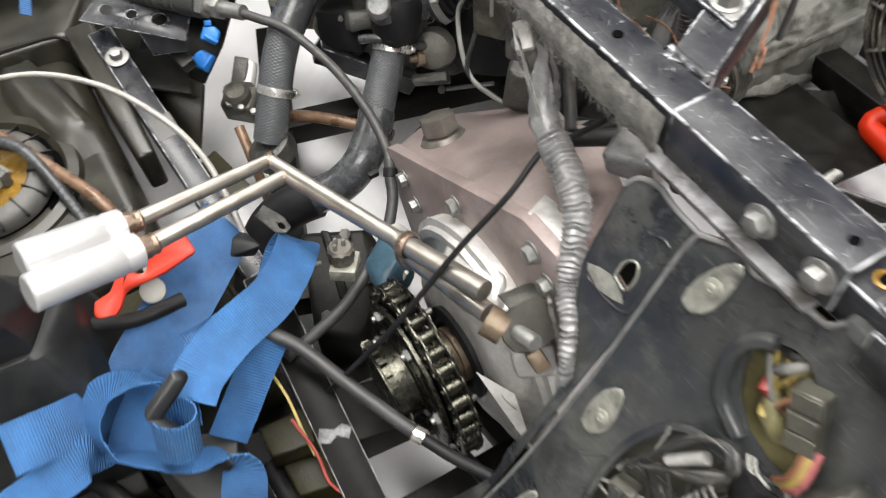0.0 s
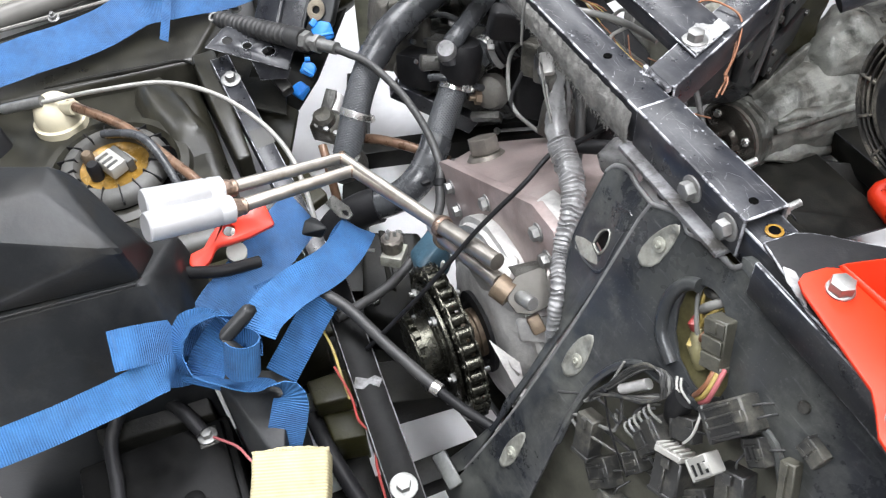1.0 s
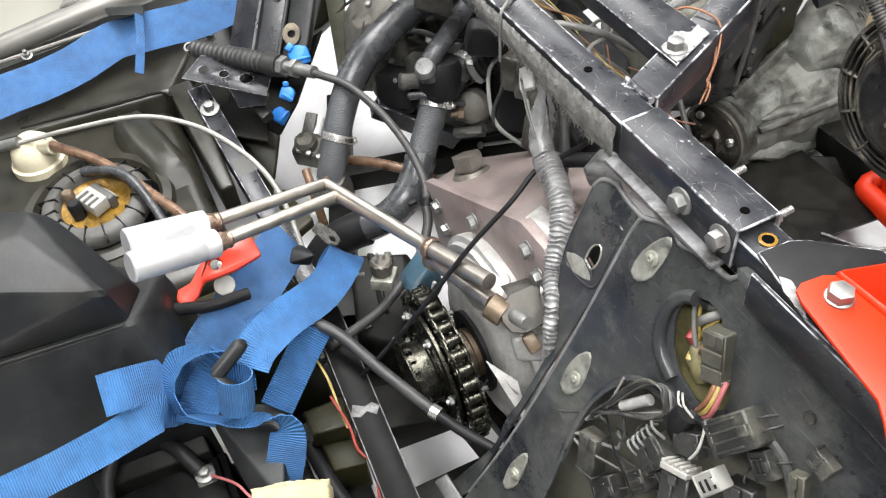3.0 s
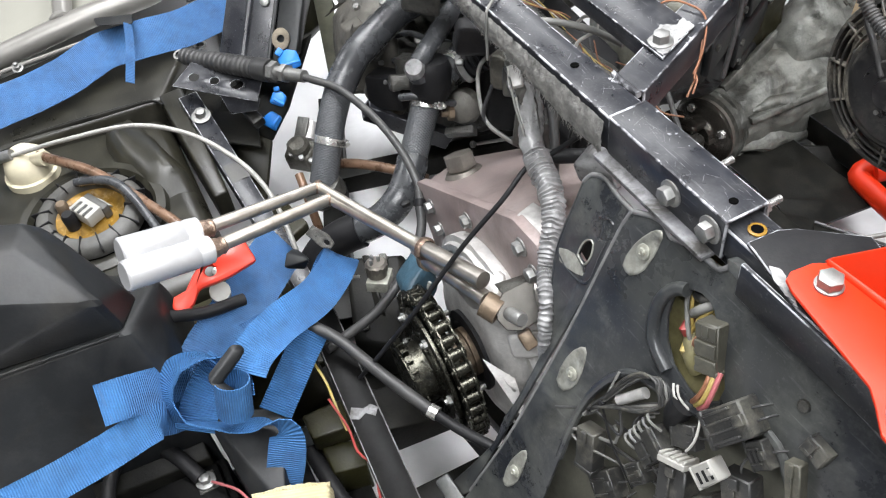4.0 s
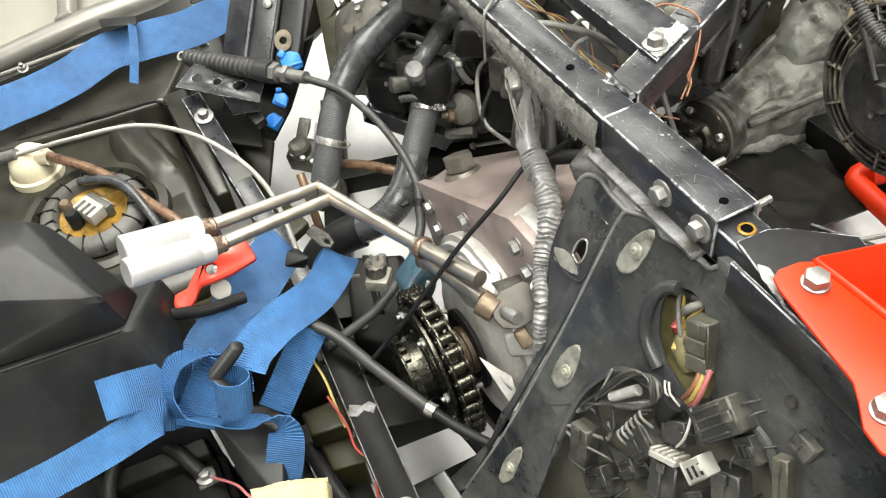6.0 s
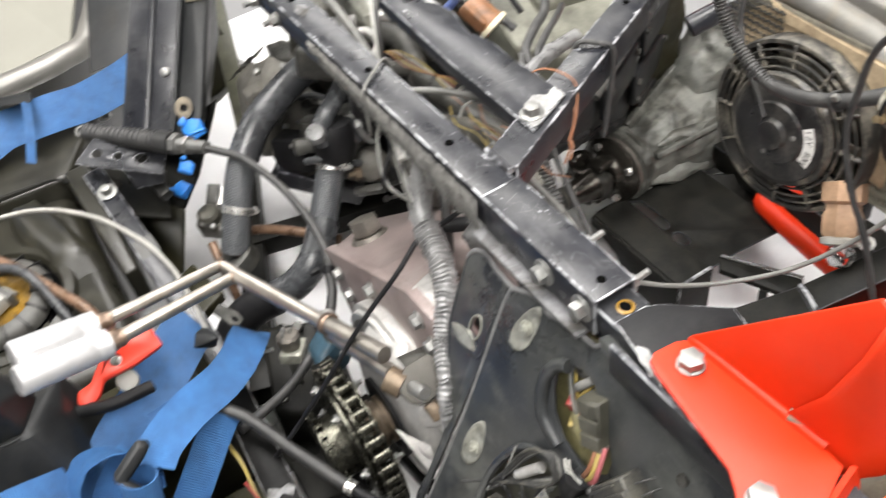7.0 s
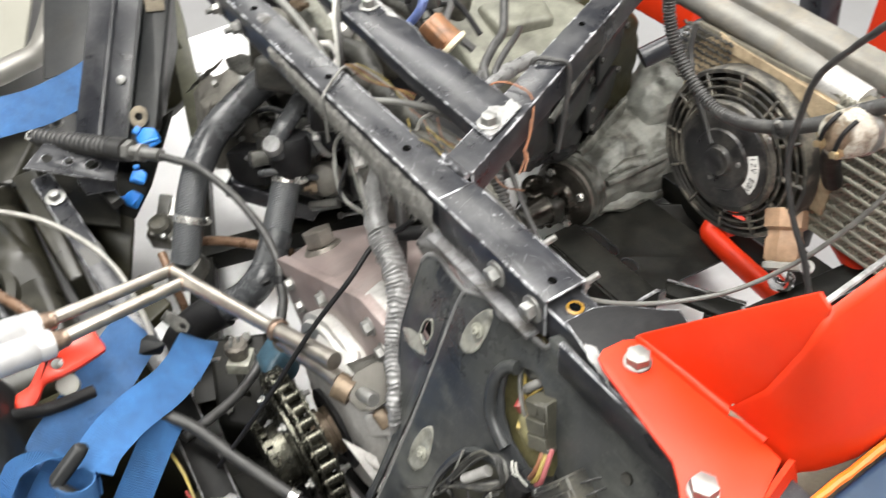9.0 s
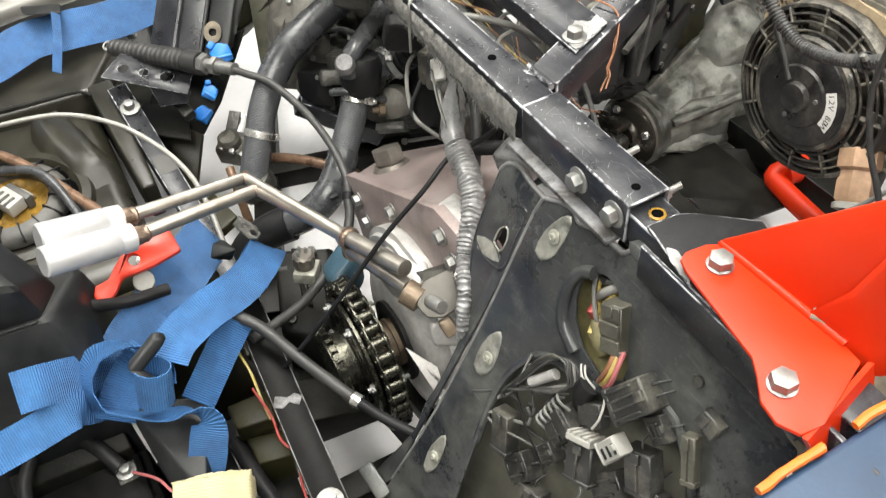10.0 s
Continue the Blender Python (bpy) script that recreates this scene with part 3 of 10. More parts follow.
def square_tube(a, b, size, up=(0, 0, 1), bevel=0.0017, wall=0.003):
    """A hollow square tube between two points."""
    a, b = Vector(a), Vector(b)
    d = b - a
    m = axes(a, Vector(up).cross(d) if Vector(up).cross(d).length > 1e-4 else (1, 0, 0), d)
    h = size / 2
    bm = sheet([(-h, -h), (h, -h), (h, h), (-h, h)], d.length, m, [[(-h + wall, -h + wall), (h - wall, -h + wall), (h - wall, h - wall), (-h + wall, h - wall)]])
    sharp = [e for e in bm.edges if len(e.link_faces) == 2 and e.calc_face_angle(0) > 0.9]
    r = bmesh.ops.bevel(bm, geom=sharp, offset=bevel, segments=2, affect="EDGES", profile=0.5)
    for f in r["faces"]:
        f.material_index = 1
    return bm


def ragged(pts, seed, amount=0.0016):
    """The same outline with a torn, uneven border."""
    rr = random.Random(seed)
    out = []
    for (x0, y0), (x1, y1) in zip(pts, pts[1:] + pts[:1]):
        k = max(int(math.hypot(x1 - x0, y1 - y0) / 0.003), 1)
        for i in range(k):
            a = amount if i else amount * 0.4
            out.append((x0 + (x1 - x0) * i / k + rr.uniform(-a, a), y0 + (y1 - y0) * i / k + rr.uniform(-a, a)))
    return out


BW = [M_black, M_worn]
part("top_rail", square_tube((-1.3, 0.0195, RZ - 0.021), (0.004, 0.0195, RZ - 0.021), 0.038), BW, chassis, "black square tube with worn pale edges")
part("rail_sleeve", square_tube((0, 0.0205, RZ - 0.0205), (0.158, 0.0205, RZ - 0.0205), 0.042), BW, chassis, "scratched black outer sleeve tube")
part("rail_end", square_tube((0.15, 0.0205, RZ - 0.028), (0.42, 0.0205, RZ - 0.028), 0.036), BW, chassis)
part("cross_tube", square_tube((-0.0285, 0.040, RZ - 0.0185), (-0.232, 0.46, RZ - 0.0185), 0.036), BW, chassis, "black cross tube welded to the top rail")
for hx in (-0.452, -0.25, -0.085):
    top_face_holes(chassis, hx, 0.0195, RZ - 0.0016, 0.0040)
top_face_holes(chassis, 0.142, 0.019, RZ + 0.0004, 0.0036)
top_face_holes(chassis, 0.169, 0.021, RZ - 0.0095, 0.0048)
top_face_holes(chassis, -0.16, 0.305, RZ + 0.0, 0.0035)
part("hole_rim", lathe([(0.005, 0), (0.0075, 0), (0.0075, 0.001), (0.005, 0.0015)], 16, Matrix.Translation((0.169, 0.021, RZ - 0.010))), M_rustcup, chassis, "rusty drilled hole rim")
part("weld_bead", lumpy(pipe([(-0.052, 0.041, RZ - 0.001), (-0.012, 0.041, RZ - 0.001)], 0.0035, 8, 0.004), 0.0012, 200), M_worn, chassis, "rough weld bead")
part("seam_weld", lumpy(pipe([(0.0, 0.001, RZ), (0.0, 0.040, RZ)], 0.0012, 6, 0.004), 0.0005, 300), M_worn, chassis)

# strip of plate parallel to the rail, with a notched far edge
strip = [(-0.66, 0.112), (-0.42, 0.101), (-0.328, 0.0985), (-0.193, 0.090), (-0.0405, 0.0885), (-0.0665, 0.146), (-0.115, 0.1465), (-0.150, 0.144), (-0.193, 0.146), (-0.214, 0.143), (-0.225, 0.137), (-0.246, 0.141), (-0.274, 0.148), (-0.33, 0.146), (-0.371, 0.149), (-0.40, 0.156), (-0.469, 0.157), (-0.66, 0.168)]
part("cross_plate", sheet(strip, 0.003, Matrix.Translation((0, 0, RZ + 0.0005)), bevel=0.001, worn=True), BW, chassis, "black steel strip with flaked paint edges")
part("strip_flange", sheet([(-0.62, 0.1105), (-0.42, 0.1015), (-0.328, 0.0990), (-0.193, 0.0905), (-0.055, 0.0890), (-0.055, 0.0915), (-0.193, 0.0930), (-0.328, 0.1015), (-0.42, 0.1040), (-0.62, 0.1130)], 0.016, Matrix.Translation((0, 0, RZ - 0.016)), bevel=0.0006), BW, chassis)
part("spacer_bar", square_tube((-0.612, 0.040, RZ - 0.022), (-0.604, 0.112, RZ - 0.022), 0.036), BW, chassis)
part("flaked_patch", sheet(ragged([(-0.043, 0.091), (-0.052, 0.112), (-0.0655, 0.1445), (-0.085, 0.1455), (-0.078, 0.132), (-0.088, 0.121), (-0.083, 0.112), (-0.070, 0.106), (-0.074, 0.095), (-0.060, 0.0905)], 2), 0.0004, Matrix.Translation((0, 0, RZ + 0.0036))), M_foil, chassis, "flaked white primer patch")
part("flaked_patch", sheet(ragged([(-0.402, 0.012), (-0.412, 0.026), (-0.430, 0.028), (-0.437, 0.017), (-0.424, 0.011)], 3), 0.0003, Matrix.Translation((0, 0, RZ - 0.0018))), M_chipgrey, chassis)

# lower flange under the sleeve and gusset towards the red plate
part("lower_flange", span((-0.004, -0.013, 0.655), (0.150, 0.002, 0.660), 0.001), M_chipgrey, chassis, "rubbed pale lower flange")
part("gusset_plate", sheet([(0.178, 0.002), (0.190, 0.000), (0.245, -0.012), (0.30, -0.012), (0.31, 0.06), (0.222, 0.082), (0.186, 0.042), (0.180, 0.030)], 0.004, Matrix.Translation((0, 0, RZ - 0.0085)), bevel=0.0012, worn=True), [M_rubdark, M_worn], chassis, "black gusset plate with peeled paint")
part("peeled_patch", sheet(ragged([(0.205, -0.001), (0.214, 0.004), (0.222, 0.000), (0.232, -0.002), (0.246, -0.0108), (0.232, -0.0108), (0.215, -0.0055)], 5), 0.0004, Matrix.Translation((0, 0, RZ - 0.0042))), M_foil, chassis)
part("gusset_skirt", span((0.19, -0.013, 0.655), (0.42, -0.009, 0.691), 0.001, True), BW, chassis)

# dusty felt pad hanging along the rail's side
felt = thing("felt_pad", (-0.16, -0.005, 0.66), "fuzzy grey felt strip stuck along the rail side", "padding")
rf = random.Random(8)
fb = blank()
FN_ = 150
rows_ = []
for i in range(FN_ + 1):
    x = -0.36 + 0.358 * i / FN_
    low_ = RZ - 0.016 - 0.030 * min(1, i / FN_ * 1.25) + 0.004 * noise.noise(Vector((x * 60, 0, 0))) + 0.003 * noise.noise(Vector((x * 260, 3, 0)))
    rows_.append([fb.verts.new((x, -0.0015 - 0.0045 * math.sin(math.pi * (0.12 + 0.8 * k / 9)) - 0.0022 * noise.noise(Vector((x * 170, k * 0.9, 1))), (RZ - 0.005) * (1 - k / 9) + low_ * k / 9)) for k in range(10)])
for ra, rb in zip(rows_, rows_[1:]):
    for k in range(9):
        fb.faces.new((ra[k], rb[k], rb[k + 1], ra[k + 1]))
part("felt_strip", fb, M_felt, felt, angle=180)
hb = blank()
for i in range(1500):
    root = Vector((-0.36 + 0.358 * rf.random(), -0.004, 0))
    w_ = (root.x + 0.36) / 0.358
    root.z = RZ - 0.006 - rf.random() ** 0.6 * (0.011 + 0.030 * min(1, w_ * 1.25))
    way = Vector((rf.uniform(-1, 1), rf.uniform(-1.0, -0.1), rf.uniform(-1.2, 0.5))).normalized() * rf.uniform(0.003, 0.0075)
    sd = way.orthogonal().normalized() * 0.00022
    mid_ = root + way * 0.5 + Vector((0, 0, -0.0008))
    v = [hb.verts.new(root - sd), hb.verts.new(root + sd), hb.verts.new(mid_ + sd), hb.verts.new(mid_ - sd), hb.verts.new(root + way + Vector((0, 0, -0.002)))]
    hb.faces.new((v[0], v[1], v[2], v[3]))
    hb.faces.new((v[3], v[2], v[4]))
tagged(part("felt_fuzz", hb, M_felt, felt), kind="stuff")

bolt = make_bolt(0.0150, 0.0085, 0.0125)
put(bolt, facing((0.093, -0.001, RZ - 0.019), (0, -1, 0), 0.4))
put(bolt, facing((0.143, -0.001, RZ - 0.019), (0, -1, 0), 0.1))
put(bolt, facing((-0.063, 0.103, RZ + 0.0035), (0, 0, 1), 0.3))
put(bolt, facing((-0.352, 0.130, RZ + 0.0035), (0, 0, 1), 0.5))
pin = make_bolt(0.011, 0.005, 0.008, 0.016, label="threaded bolt end poking through the rail side")
put(pin, facing((0.093, 0.0415, RZ - 0.014), (0, 1, 0.1)))
put(pin, facing((0.150, 0.0415, RZ - 0.014), (0, 1, 0.1)))
railstud = make_bolt(0.015, 0.009, 0.020, 0.020, label="upright zinc stud with nut and wide washer on the rail")
put(railstud, facing((-0.518, 0.016, RZ - 0.0015), (0, 0, 1), 0.2))
side_bolt = make_bolt(0.013, 0.008, 0.010, 0.012, label="zinc bolt with nut on the rail flank")
for bx in (-0.47, -0.535, -0.60):
    put(side_bolt, facing((bx, -0.0005, RZ - 0.028), (0, -1, 0), bx * 9))

# ---- dusty black bulkhead panel hanging from the rail ----
PN = Vector((0.057, -0.92, 0.386)).normalized()
PX = Vector((1, 0.062, 0)).normalized()
P0 = Vector((0.092, -0.024, 0.617))
PM = axes(P0, PX, PN)          # local x along the rail, local y up the panel, z out of it
panel = thing("bulkhead_panel", (0.1, -0.1, 0.4), "dusty scuffed black moulded bulkhead panel under the rail", "panel")


def up(s, d):
    """Panel place: s along the rail, d down the slope."""
    return (s, -d)


outline = [(-0.028, -0.0275), (-0.018, -0.032), (-0.0072, -0.0366), (0.0031, -0.0378), (0.010, -0.0365), (0.0168, -0.0327), (0.022, -0.0335), (0.0291, -0.0358), (0.0411, -0.0388), (0.0644, -0.0388), (0.0734, -0.0400), (0.080, -0.050), (0.086, -0.057),
           (0.14, -0.050), (0.212, -0.044), (0.272, -0.027), (0.285, 0.06), (0.285, 0.50), (-0.098, 0.50), (-0.0842, 0.4343), (-0.0611, 0.3043), (-0.0431, 0.1393), (-0.0339, -0.0085)]
opening = [(0.0501, 0.0005), (0.0590, -0.0070), (0.0678, -0.0104), (0.0780, -0.0098), (0.0849, -0.0062), (0.093, 0.002), (0.100, 0.0105), (0.1176, 0.0293), (0.1262, 0.0438), (0.127, 0.058), (0.1145, 0.0705), (0.100, 0.0715), (0.0757, 0.0640), (0.0581, 0.0482), (0.049, 0.0296), (0.0463, 0.0124)]
pocket = [(0.012, 0.26), (0.010, 0.207), (0.016, 0.156), (0.040, 0.108), (0.080, 0.092), (0.120, 0.080), (0.140, 0.060), (0.158, 0.046), (0.186, 0.046), (0.205, 0.060), (0.228, 0.085), (0.245, 0.12), (0.250, 0.40), (0.02, 0.40)]
part("panel_face", sheet([up(*p) for p in outline], 0.004, PM @ Matrix.Translation((0, 0, -0.004)), [[up(*p) for p in opening], [up(*p) for p in pocket]], 0.0015), [M_panel], panel)
# folded strip with its slot, leaning back a little from the panel face
F1, F2, SL = Vector((0.0634, -0.0153, 0.6419)), Vector((0.0183, -0.1966, 0.2164)), Vector((-0.0124, -0.048, 0.5454))
SN = (F1 - F2).cross(SL - F2).normalized()
if SN.y > 0:
    SN = -SN
SM = axes(F1, F2 - F1, SN)
SI = SM.inverted()


def on_strip(p):
    q = SI @ Vector(p)
    return (q.x, q.y)


def strip_line(pts, lift):
    return [SM @ Vector((*on_strip(p), lift)) for p in pts]


edge = [(0.0634, -0.0156, 0.6413), (0.0336, -0.0127, 0.639), (0.0165, -0.0105, 0.6400), (0.0095, -0.0098, 0.6387), (0.0005, -0.0100, 0.6352), (-0.0071, -0.011, 0.631), (-0.0118, -0.0130, 0.6255), (-0.0148, -0.0152, 0.6192), (-0.0124, -0.048, 0.5454), (0.0077, -0.0677, 0.5064), (0.0248, -0.0857, 0.4705), (0.0330, -0.0919, 0.4590), (0.0292, -0.1227, 0.3878), (0.0213, -0.1425, 0.3403), (0.0217, -0.1605, 0.2996), (-0.0264, -0.2162, 0.1589), (-0.0042, -0.2136, 0.1711), (0.0183, -0.1966, 0.2164)]
slot = [(0.0203, -0.0444, 0.5632), (0.0205, -0.0395, 0.5744), (0.0262, -0.0357, 0.5845), (0.0338, -0.0358, 0.5867), (0.0386, -0.0412, 0.5758), (0.0343, -0.0464, 0.5627)]
recess = [(0.0256, -0.0247, 0.6096), (0.0476, -0.0243, 0.6168), (0.0500, -0.0400, 0.5820), (0.051, -0.0497, 0.5601), (0.0428, -0.0537, 0.5487), (0.017, -0.0533, 0.542), (-0.0072, -0.0492, 0.544)]
smear = [(-0.0084, -0.0471, 0.5485), (0.004, -0.0450, 0.5560), (0.0163, -0.0455, 0.5610), (0.0240, -0.0470, 0.5605), (0.0338, -0.0479, 0.559), (0.0402, -0.0508, 0.5544), (0.0300, -0.0520, 0.5490), (0.015, -0.0530, 0.5435), (-0.0007, -0.052, 0.5397)]
part("side_strip", sheet([on_strip(p) for p in edge], 0.004, SM @ Matrix.Translation((0, 0, -0.004)), [[on_strip(p) for p in slot]], 0.0012), [M_panel], panel)
# Black sheet added behind the slot for its shade.
part("slot_back", block((0.05, 0.05, 0.003), SM @ Matrix.Translation((*on_strip((0.029, -0.041, 0.574)), -0.020)), 0.001), M_under, panel, "dark sheet added behind the slot to keep it black")
part("slot_rim", lumpy(pipe(strip_line(slot + slot[:1], 0.0002), 0.0012, 8, 0.004), 0.0006, 200), M_pressing, panel, "pale rim of the slot")
part("recess_edge", pipe(strip_line(recess, -0.0006), 0.0018, 8, 0.006), M_panel, panel, "soft pressed border round the slot")
part("dust_smear", lumpy(sheet([on_strip(p) for p in smear], 0.0006, SM @ Matrix.Translation((0, 0, 0.0001))), 0.0004, 150), M_pressing, panel, "pale dust caked beside the slot")
part("rubbed_edge", pipe([PM @ Vector((*up(*q), -0.0010)) for q in outline[:12]], 0.0026, 10, 0.004), M_edgelight, panel, "rolled top edge of the panel with its highlight painted in")
part("rubbed_edge", pipe(strip_line(edge[:8], -0.0012), 0.0026, 10, 0.006), M_edgelight, panel)
part("rubbed_edge", pipe(strip_line(edge[7:16], -0.0015), 0.0020, 8, 0.01), M_panel, panel)
# pale pipe paints the highlight along the fold
part("fold_edge", pipe([PM @ Vector((*up(*q), -0.0016)) for q in (outline[0], *reversed(outline[19:]))], 0.0024, 10, 0.01), M_edgelight, panel, "fold line between strip and panel, its highlight painted in")
# pressed teardrop dimples with a rivet
DROPS = [[(-0.0144, 0.0222), (-0.0090, 0.0256), (-0.0031, 0.0252), (0.0040, 0.0185), (0.0085, 0.0095), (0.0112, -0.006), (0.0115, -0.0166), (0.0110, -0.0260), (0.0075, -0.0310), (0.0030, -0.0290), (-0.0020, -0.0235), (-0.0080, -0.0130), (-0.0125, -0.0020), (-0.0152, 0.0120)],
         [(-0.0311, 0.1859), (-0.0250, 0.1900), (-0.0176, 0.1891), (-0.0110, 0.1800), (-0.0066, 0.1684), (-0.0065, 0.1530), (-0.0087, 0.1388), (-0.0110, 0.1310), (-0.0150, 0.1275), (-0.0200, 0.1310), (-0.0261, 0.1410), (-0.0305, 0.1550), (-0.0322, 0.1689)],
         [(-0.0432, 0.3633), (-0.0380, 0.3665), (-0.0334, 0.3638), (-0.0280, 0.3540), (-0.0244, 0.3427), (-0.0240, 0.3240), (-0.0254, 0.3075), (-0.0275, 0.3000), (-0.0310, 0.2985), (-0.0355, 0.3040), (-0.0392, 0.3136), (-0.0435, 0.3280), (-0.0451, 0.3431)]]
for drop_, (s_, d_) in zip(DROPS, ((-0.0004, -0.0033), (-0.0164, 0.1643), (-0.0333, 0.3363))):
    cx_, cy_ = sum(p[0] for p in drop_) / len(drop_), sum(p[1] for p in drop_) / len(drop_)
    db = blank()
    rings_ = []
    for k_, z_ in ((1.04, 0.0002), (1.0, 0.0012), (0.90, 0.0013), (0.78, 0.0003), (0.40, 0.0002)):
        rings_.append([db.verts.new(PM @ Vector((cx_ + (x - cx_) * k_, -(cy_ + (y - cy_) * k_), z_))) for x, y in drop_])
    for ra, rb in zip(rings_, rings_[1:]):
        for k_ in range(len(ra)):
            db.faces.new((ra[k_], ra[(k_ + 1) % len(ra)], rb[(k_ + 1) % len(ra)], rb[k_]))
    db.faces.new(rings_[-1])
    part("dimple", db, M_pressing, panel, "worn pale teardrop pressing", angle=70)
    part("rivet", lathe([(0.0075, 0), (0.0075, 0.0012), (0.0062, 0.0020), (0.0040, 0.0020), (0.0036, 0.0038), (0.0020, 0.0043), (0.0016, 0.0032), (0, 0.0032)], 20, PM @ Matrix.Translation((s_, -d_, 0.0004))), M_dimple, panel, "dull aluminium rivet in a dimple")
part("opening_lip", pipe([PM @ Vector((*up(*p), 0.0015)) for p in ((0.0560, -0.0050), (0.0491, -0.0013), (0.0415, 0.0079), (0.0375, 0.0227), (0.0400, 0.0404), (0.0480, 0.0570), (0.0600, 0.0655), (0.0745, 0.0720))], 0.0064, 14, 0.006), M_panel, panel, "glossy rounded lip of the oval opening")
part("top_flap", sheet([up(*p) for p in [(0.080, -0.060), (0.088, -0.062), (0.272, -0.034), (0.272, -0.024), (0.086, -0.052)]], 0.016, PM @ Matrix.Translation((0, 0, -0.002)), bevel=0.002), [M_panel, M_panel], panel)
part("small_screw", lathe([(0.0055, 0), (0.005, 0.0022), (0.002, 0.003), (0, 0.003)], 14, PM @ Matrix.Translation((0.186, -0.002, 0.0005))), M_castdark, panel)
part("foot_flange", block((0.05, 0.02, 0.006), axes((0.002, -0.215, 0.200), (1, 0, 0.1), (0.2, -0.3, 1)), 0.003), M_panel, panel)
# pocket floor that carries the connectors, stepping out below the opening
part("connector_shelf", sheet([up(*p) for p in [(-0.02, 0.20), (0.03, 0.13), (0.125, 0.055), (0.205, 0.035), (0.25, 0.07), (0.262, 0.5), (-0.05, 0.5)]], 0.010, PM @ Matrix.Translation((0, 0, -0.055)), bevel=0.004), [M_shelf, M_shelf], panel, "dusty olive-grey pocket floor painted paler against its shadow")
part("pocket_lip", pipe([PM @ Vector((*up(*p), 0.0005)) for p in pocket[:12]], 0.0045, 8, 0.008), M_panel, panel)

# ---- red bent bracket and beam ----
bracket = thing("red_bracket", (0.29, 0.0, RZ), "glossy orange-red bent steel bracket bolted to the rail", "bracket")
base_plate = [(0.222, 0.002), (0.224, 0.020), (0.232, 0.034), (0.318, 0.038), (0.360, 0.034), (0.382, -0.022), (0.380, -0.040), (0.366, -0.047), (0.349, -0.044), (0.333, -0.032), (0.320, -0.024), (0.236, -0.010), (0.226, -0.006)]
part("base_plate", sheet(base_plate, 0.004, Matrix.Translation((0, 0, RZ + 0.001)), bevel=0.0015), [M_red, M_red], bracket)
wall_a, wall_b = Vector((0.226, 0.032, RZ + 0.003)), Vector((0.342, 0.058, 0.821))
wall_m = axes(wall_a, (1, 0.05, 0), (0.08, -0.97, 0.20))
wi = wall_m.inverted()
tip = wi @ wall_b
part("side_wall", sheet([(0.0, 0.0), (0.004, 0.006), (tip.x - 0.010, tip.y + 0.002), (tip.x, tip.y - 0.004), (tip.x + 0.001, tip.y - 0.016), (tip.x - 0.008, 0.0)], 0.004, wall_m, bevel=0.0015), [M_red, M_red], bracket)
part("fold_fillet", pipe([wall_a + Vector((0.004, -0.001, 0.002)), Vector((0.345, 0.036, RZ + 0.005))], 0.004, 10), M_red, bracket)
part("drop_flange", sheet([(0.0, 0.0), (0.085, 0.0), (0.085, -0.07), (0.02, -0.05)], 0.004, axes((0.381, -0.040, RZ + 0.003), (-0.25, 1, 0), (0.97, 0.24, 0.25))), [M_red], bracket)
redbolt = make_bolt(0.0165, 0.0078, 0.0105, label="large zinc hex bolt on the red bracket")
put(redbolt, facing((0.246, 0.014, RZ + 0.005), (0, 0, 1), 0.2))
put(redbolt, facing((0.347, -0.024, RZ + 0.005), (0, 0, 1), 0.5))

beam = thing("red_beam", (0.40, 0.2, 0.8), "glossy orange-red cross beam with rounded edges", "beam")
bb = blank()
left_edge = [(0.312, 0.033, 0.706), (0.330, 0.041, 0.742), (0.3395, 0.050, 0.785), (0.3410, 0.056, 0.806), (0.3400, 0.066, 0.815), (0.3390, 0.12, 0.817), (0.3340, 0.30, 0.819), (0.3220, 0.62, 0.822)]
right_edge = [(0.358, 0.036, 0.703), (0.366, 0.041, 0.703), (0.374, 0.055, 0.703), (0.379, 0.070, 0.703), (0.383, 0.085, 0.703), (0.387, 0.15, 0.703), (0.388, 0.32, 0.703), (0.390, 0.62, 0.703)]
loops_ = []
for a, b in zip(left_edge, right_edge):
    a, b = Vector(a), Vector(b)
    rise = Vector((0.0, -0.3, 1.0)).normalized() * min((a.z - 0.70) * 0.12, 0.010)
    line = [Vector((a.x + 0.002, a.y + 0.006, 0.690)), a, a.lerp(b, 0.05) + rise * 0.55, a.lerp(b, 0.14) + rise, a.lerp(b, 0.30) + rise * 1.1, a.lerp(b, 0.55) + rise * 0.9, a.lerp(b, 0.82) + rise * 0.5, b, Vector((b.x, b.y, 0.690))]
    loops_.append([bb.verts.new(v) for v in line])
for la, lb in zip(loops_, loops_[1:]):
    for k in range(len(la)):
        bb.faces.new((la[k], la[(k + 1) % len(la)], lb[(k + 1) % len(la)], lb[k]))
bb.faces.new(loops_[0][::-1])
bb.faces.new(loops_[-1])
part("beam_body", bb, M_red, beam, angle=60)
part("bare_edge", pipe([(0.3365, 0.062, 0.8165), (0.330, 0.25, 0.8165), (0.319, 0.60, 0.8165)], 0.0022, 8, 0.02), M_foil, beam, "bare pale edge along the beam")
tabm = axes((0.321, 0.037, RZ + 0.010), (1, 0.5, 0), (0, -0.6, 0.8))
part("torn_tab", block((0.014, 0.010, 0.003), tabm, 0.001), M_dust, beam, "dusty metal tab")

# ---- dark blue body side with an orange edge ----
body = thing("body_side", (0.47, 0.2, 0.5), "dark blue body panel with a chipped orange edge", "body panel")
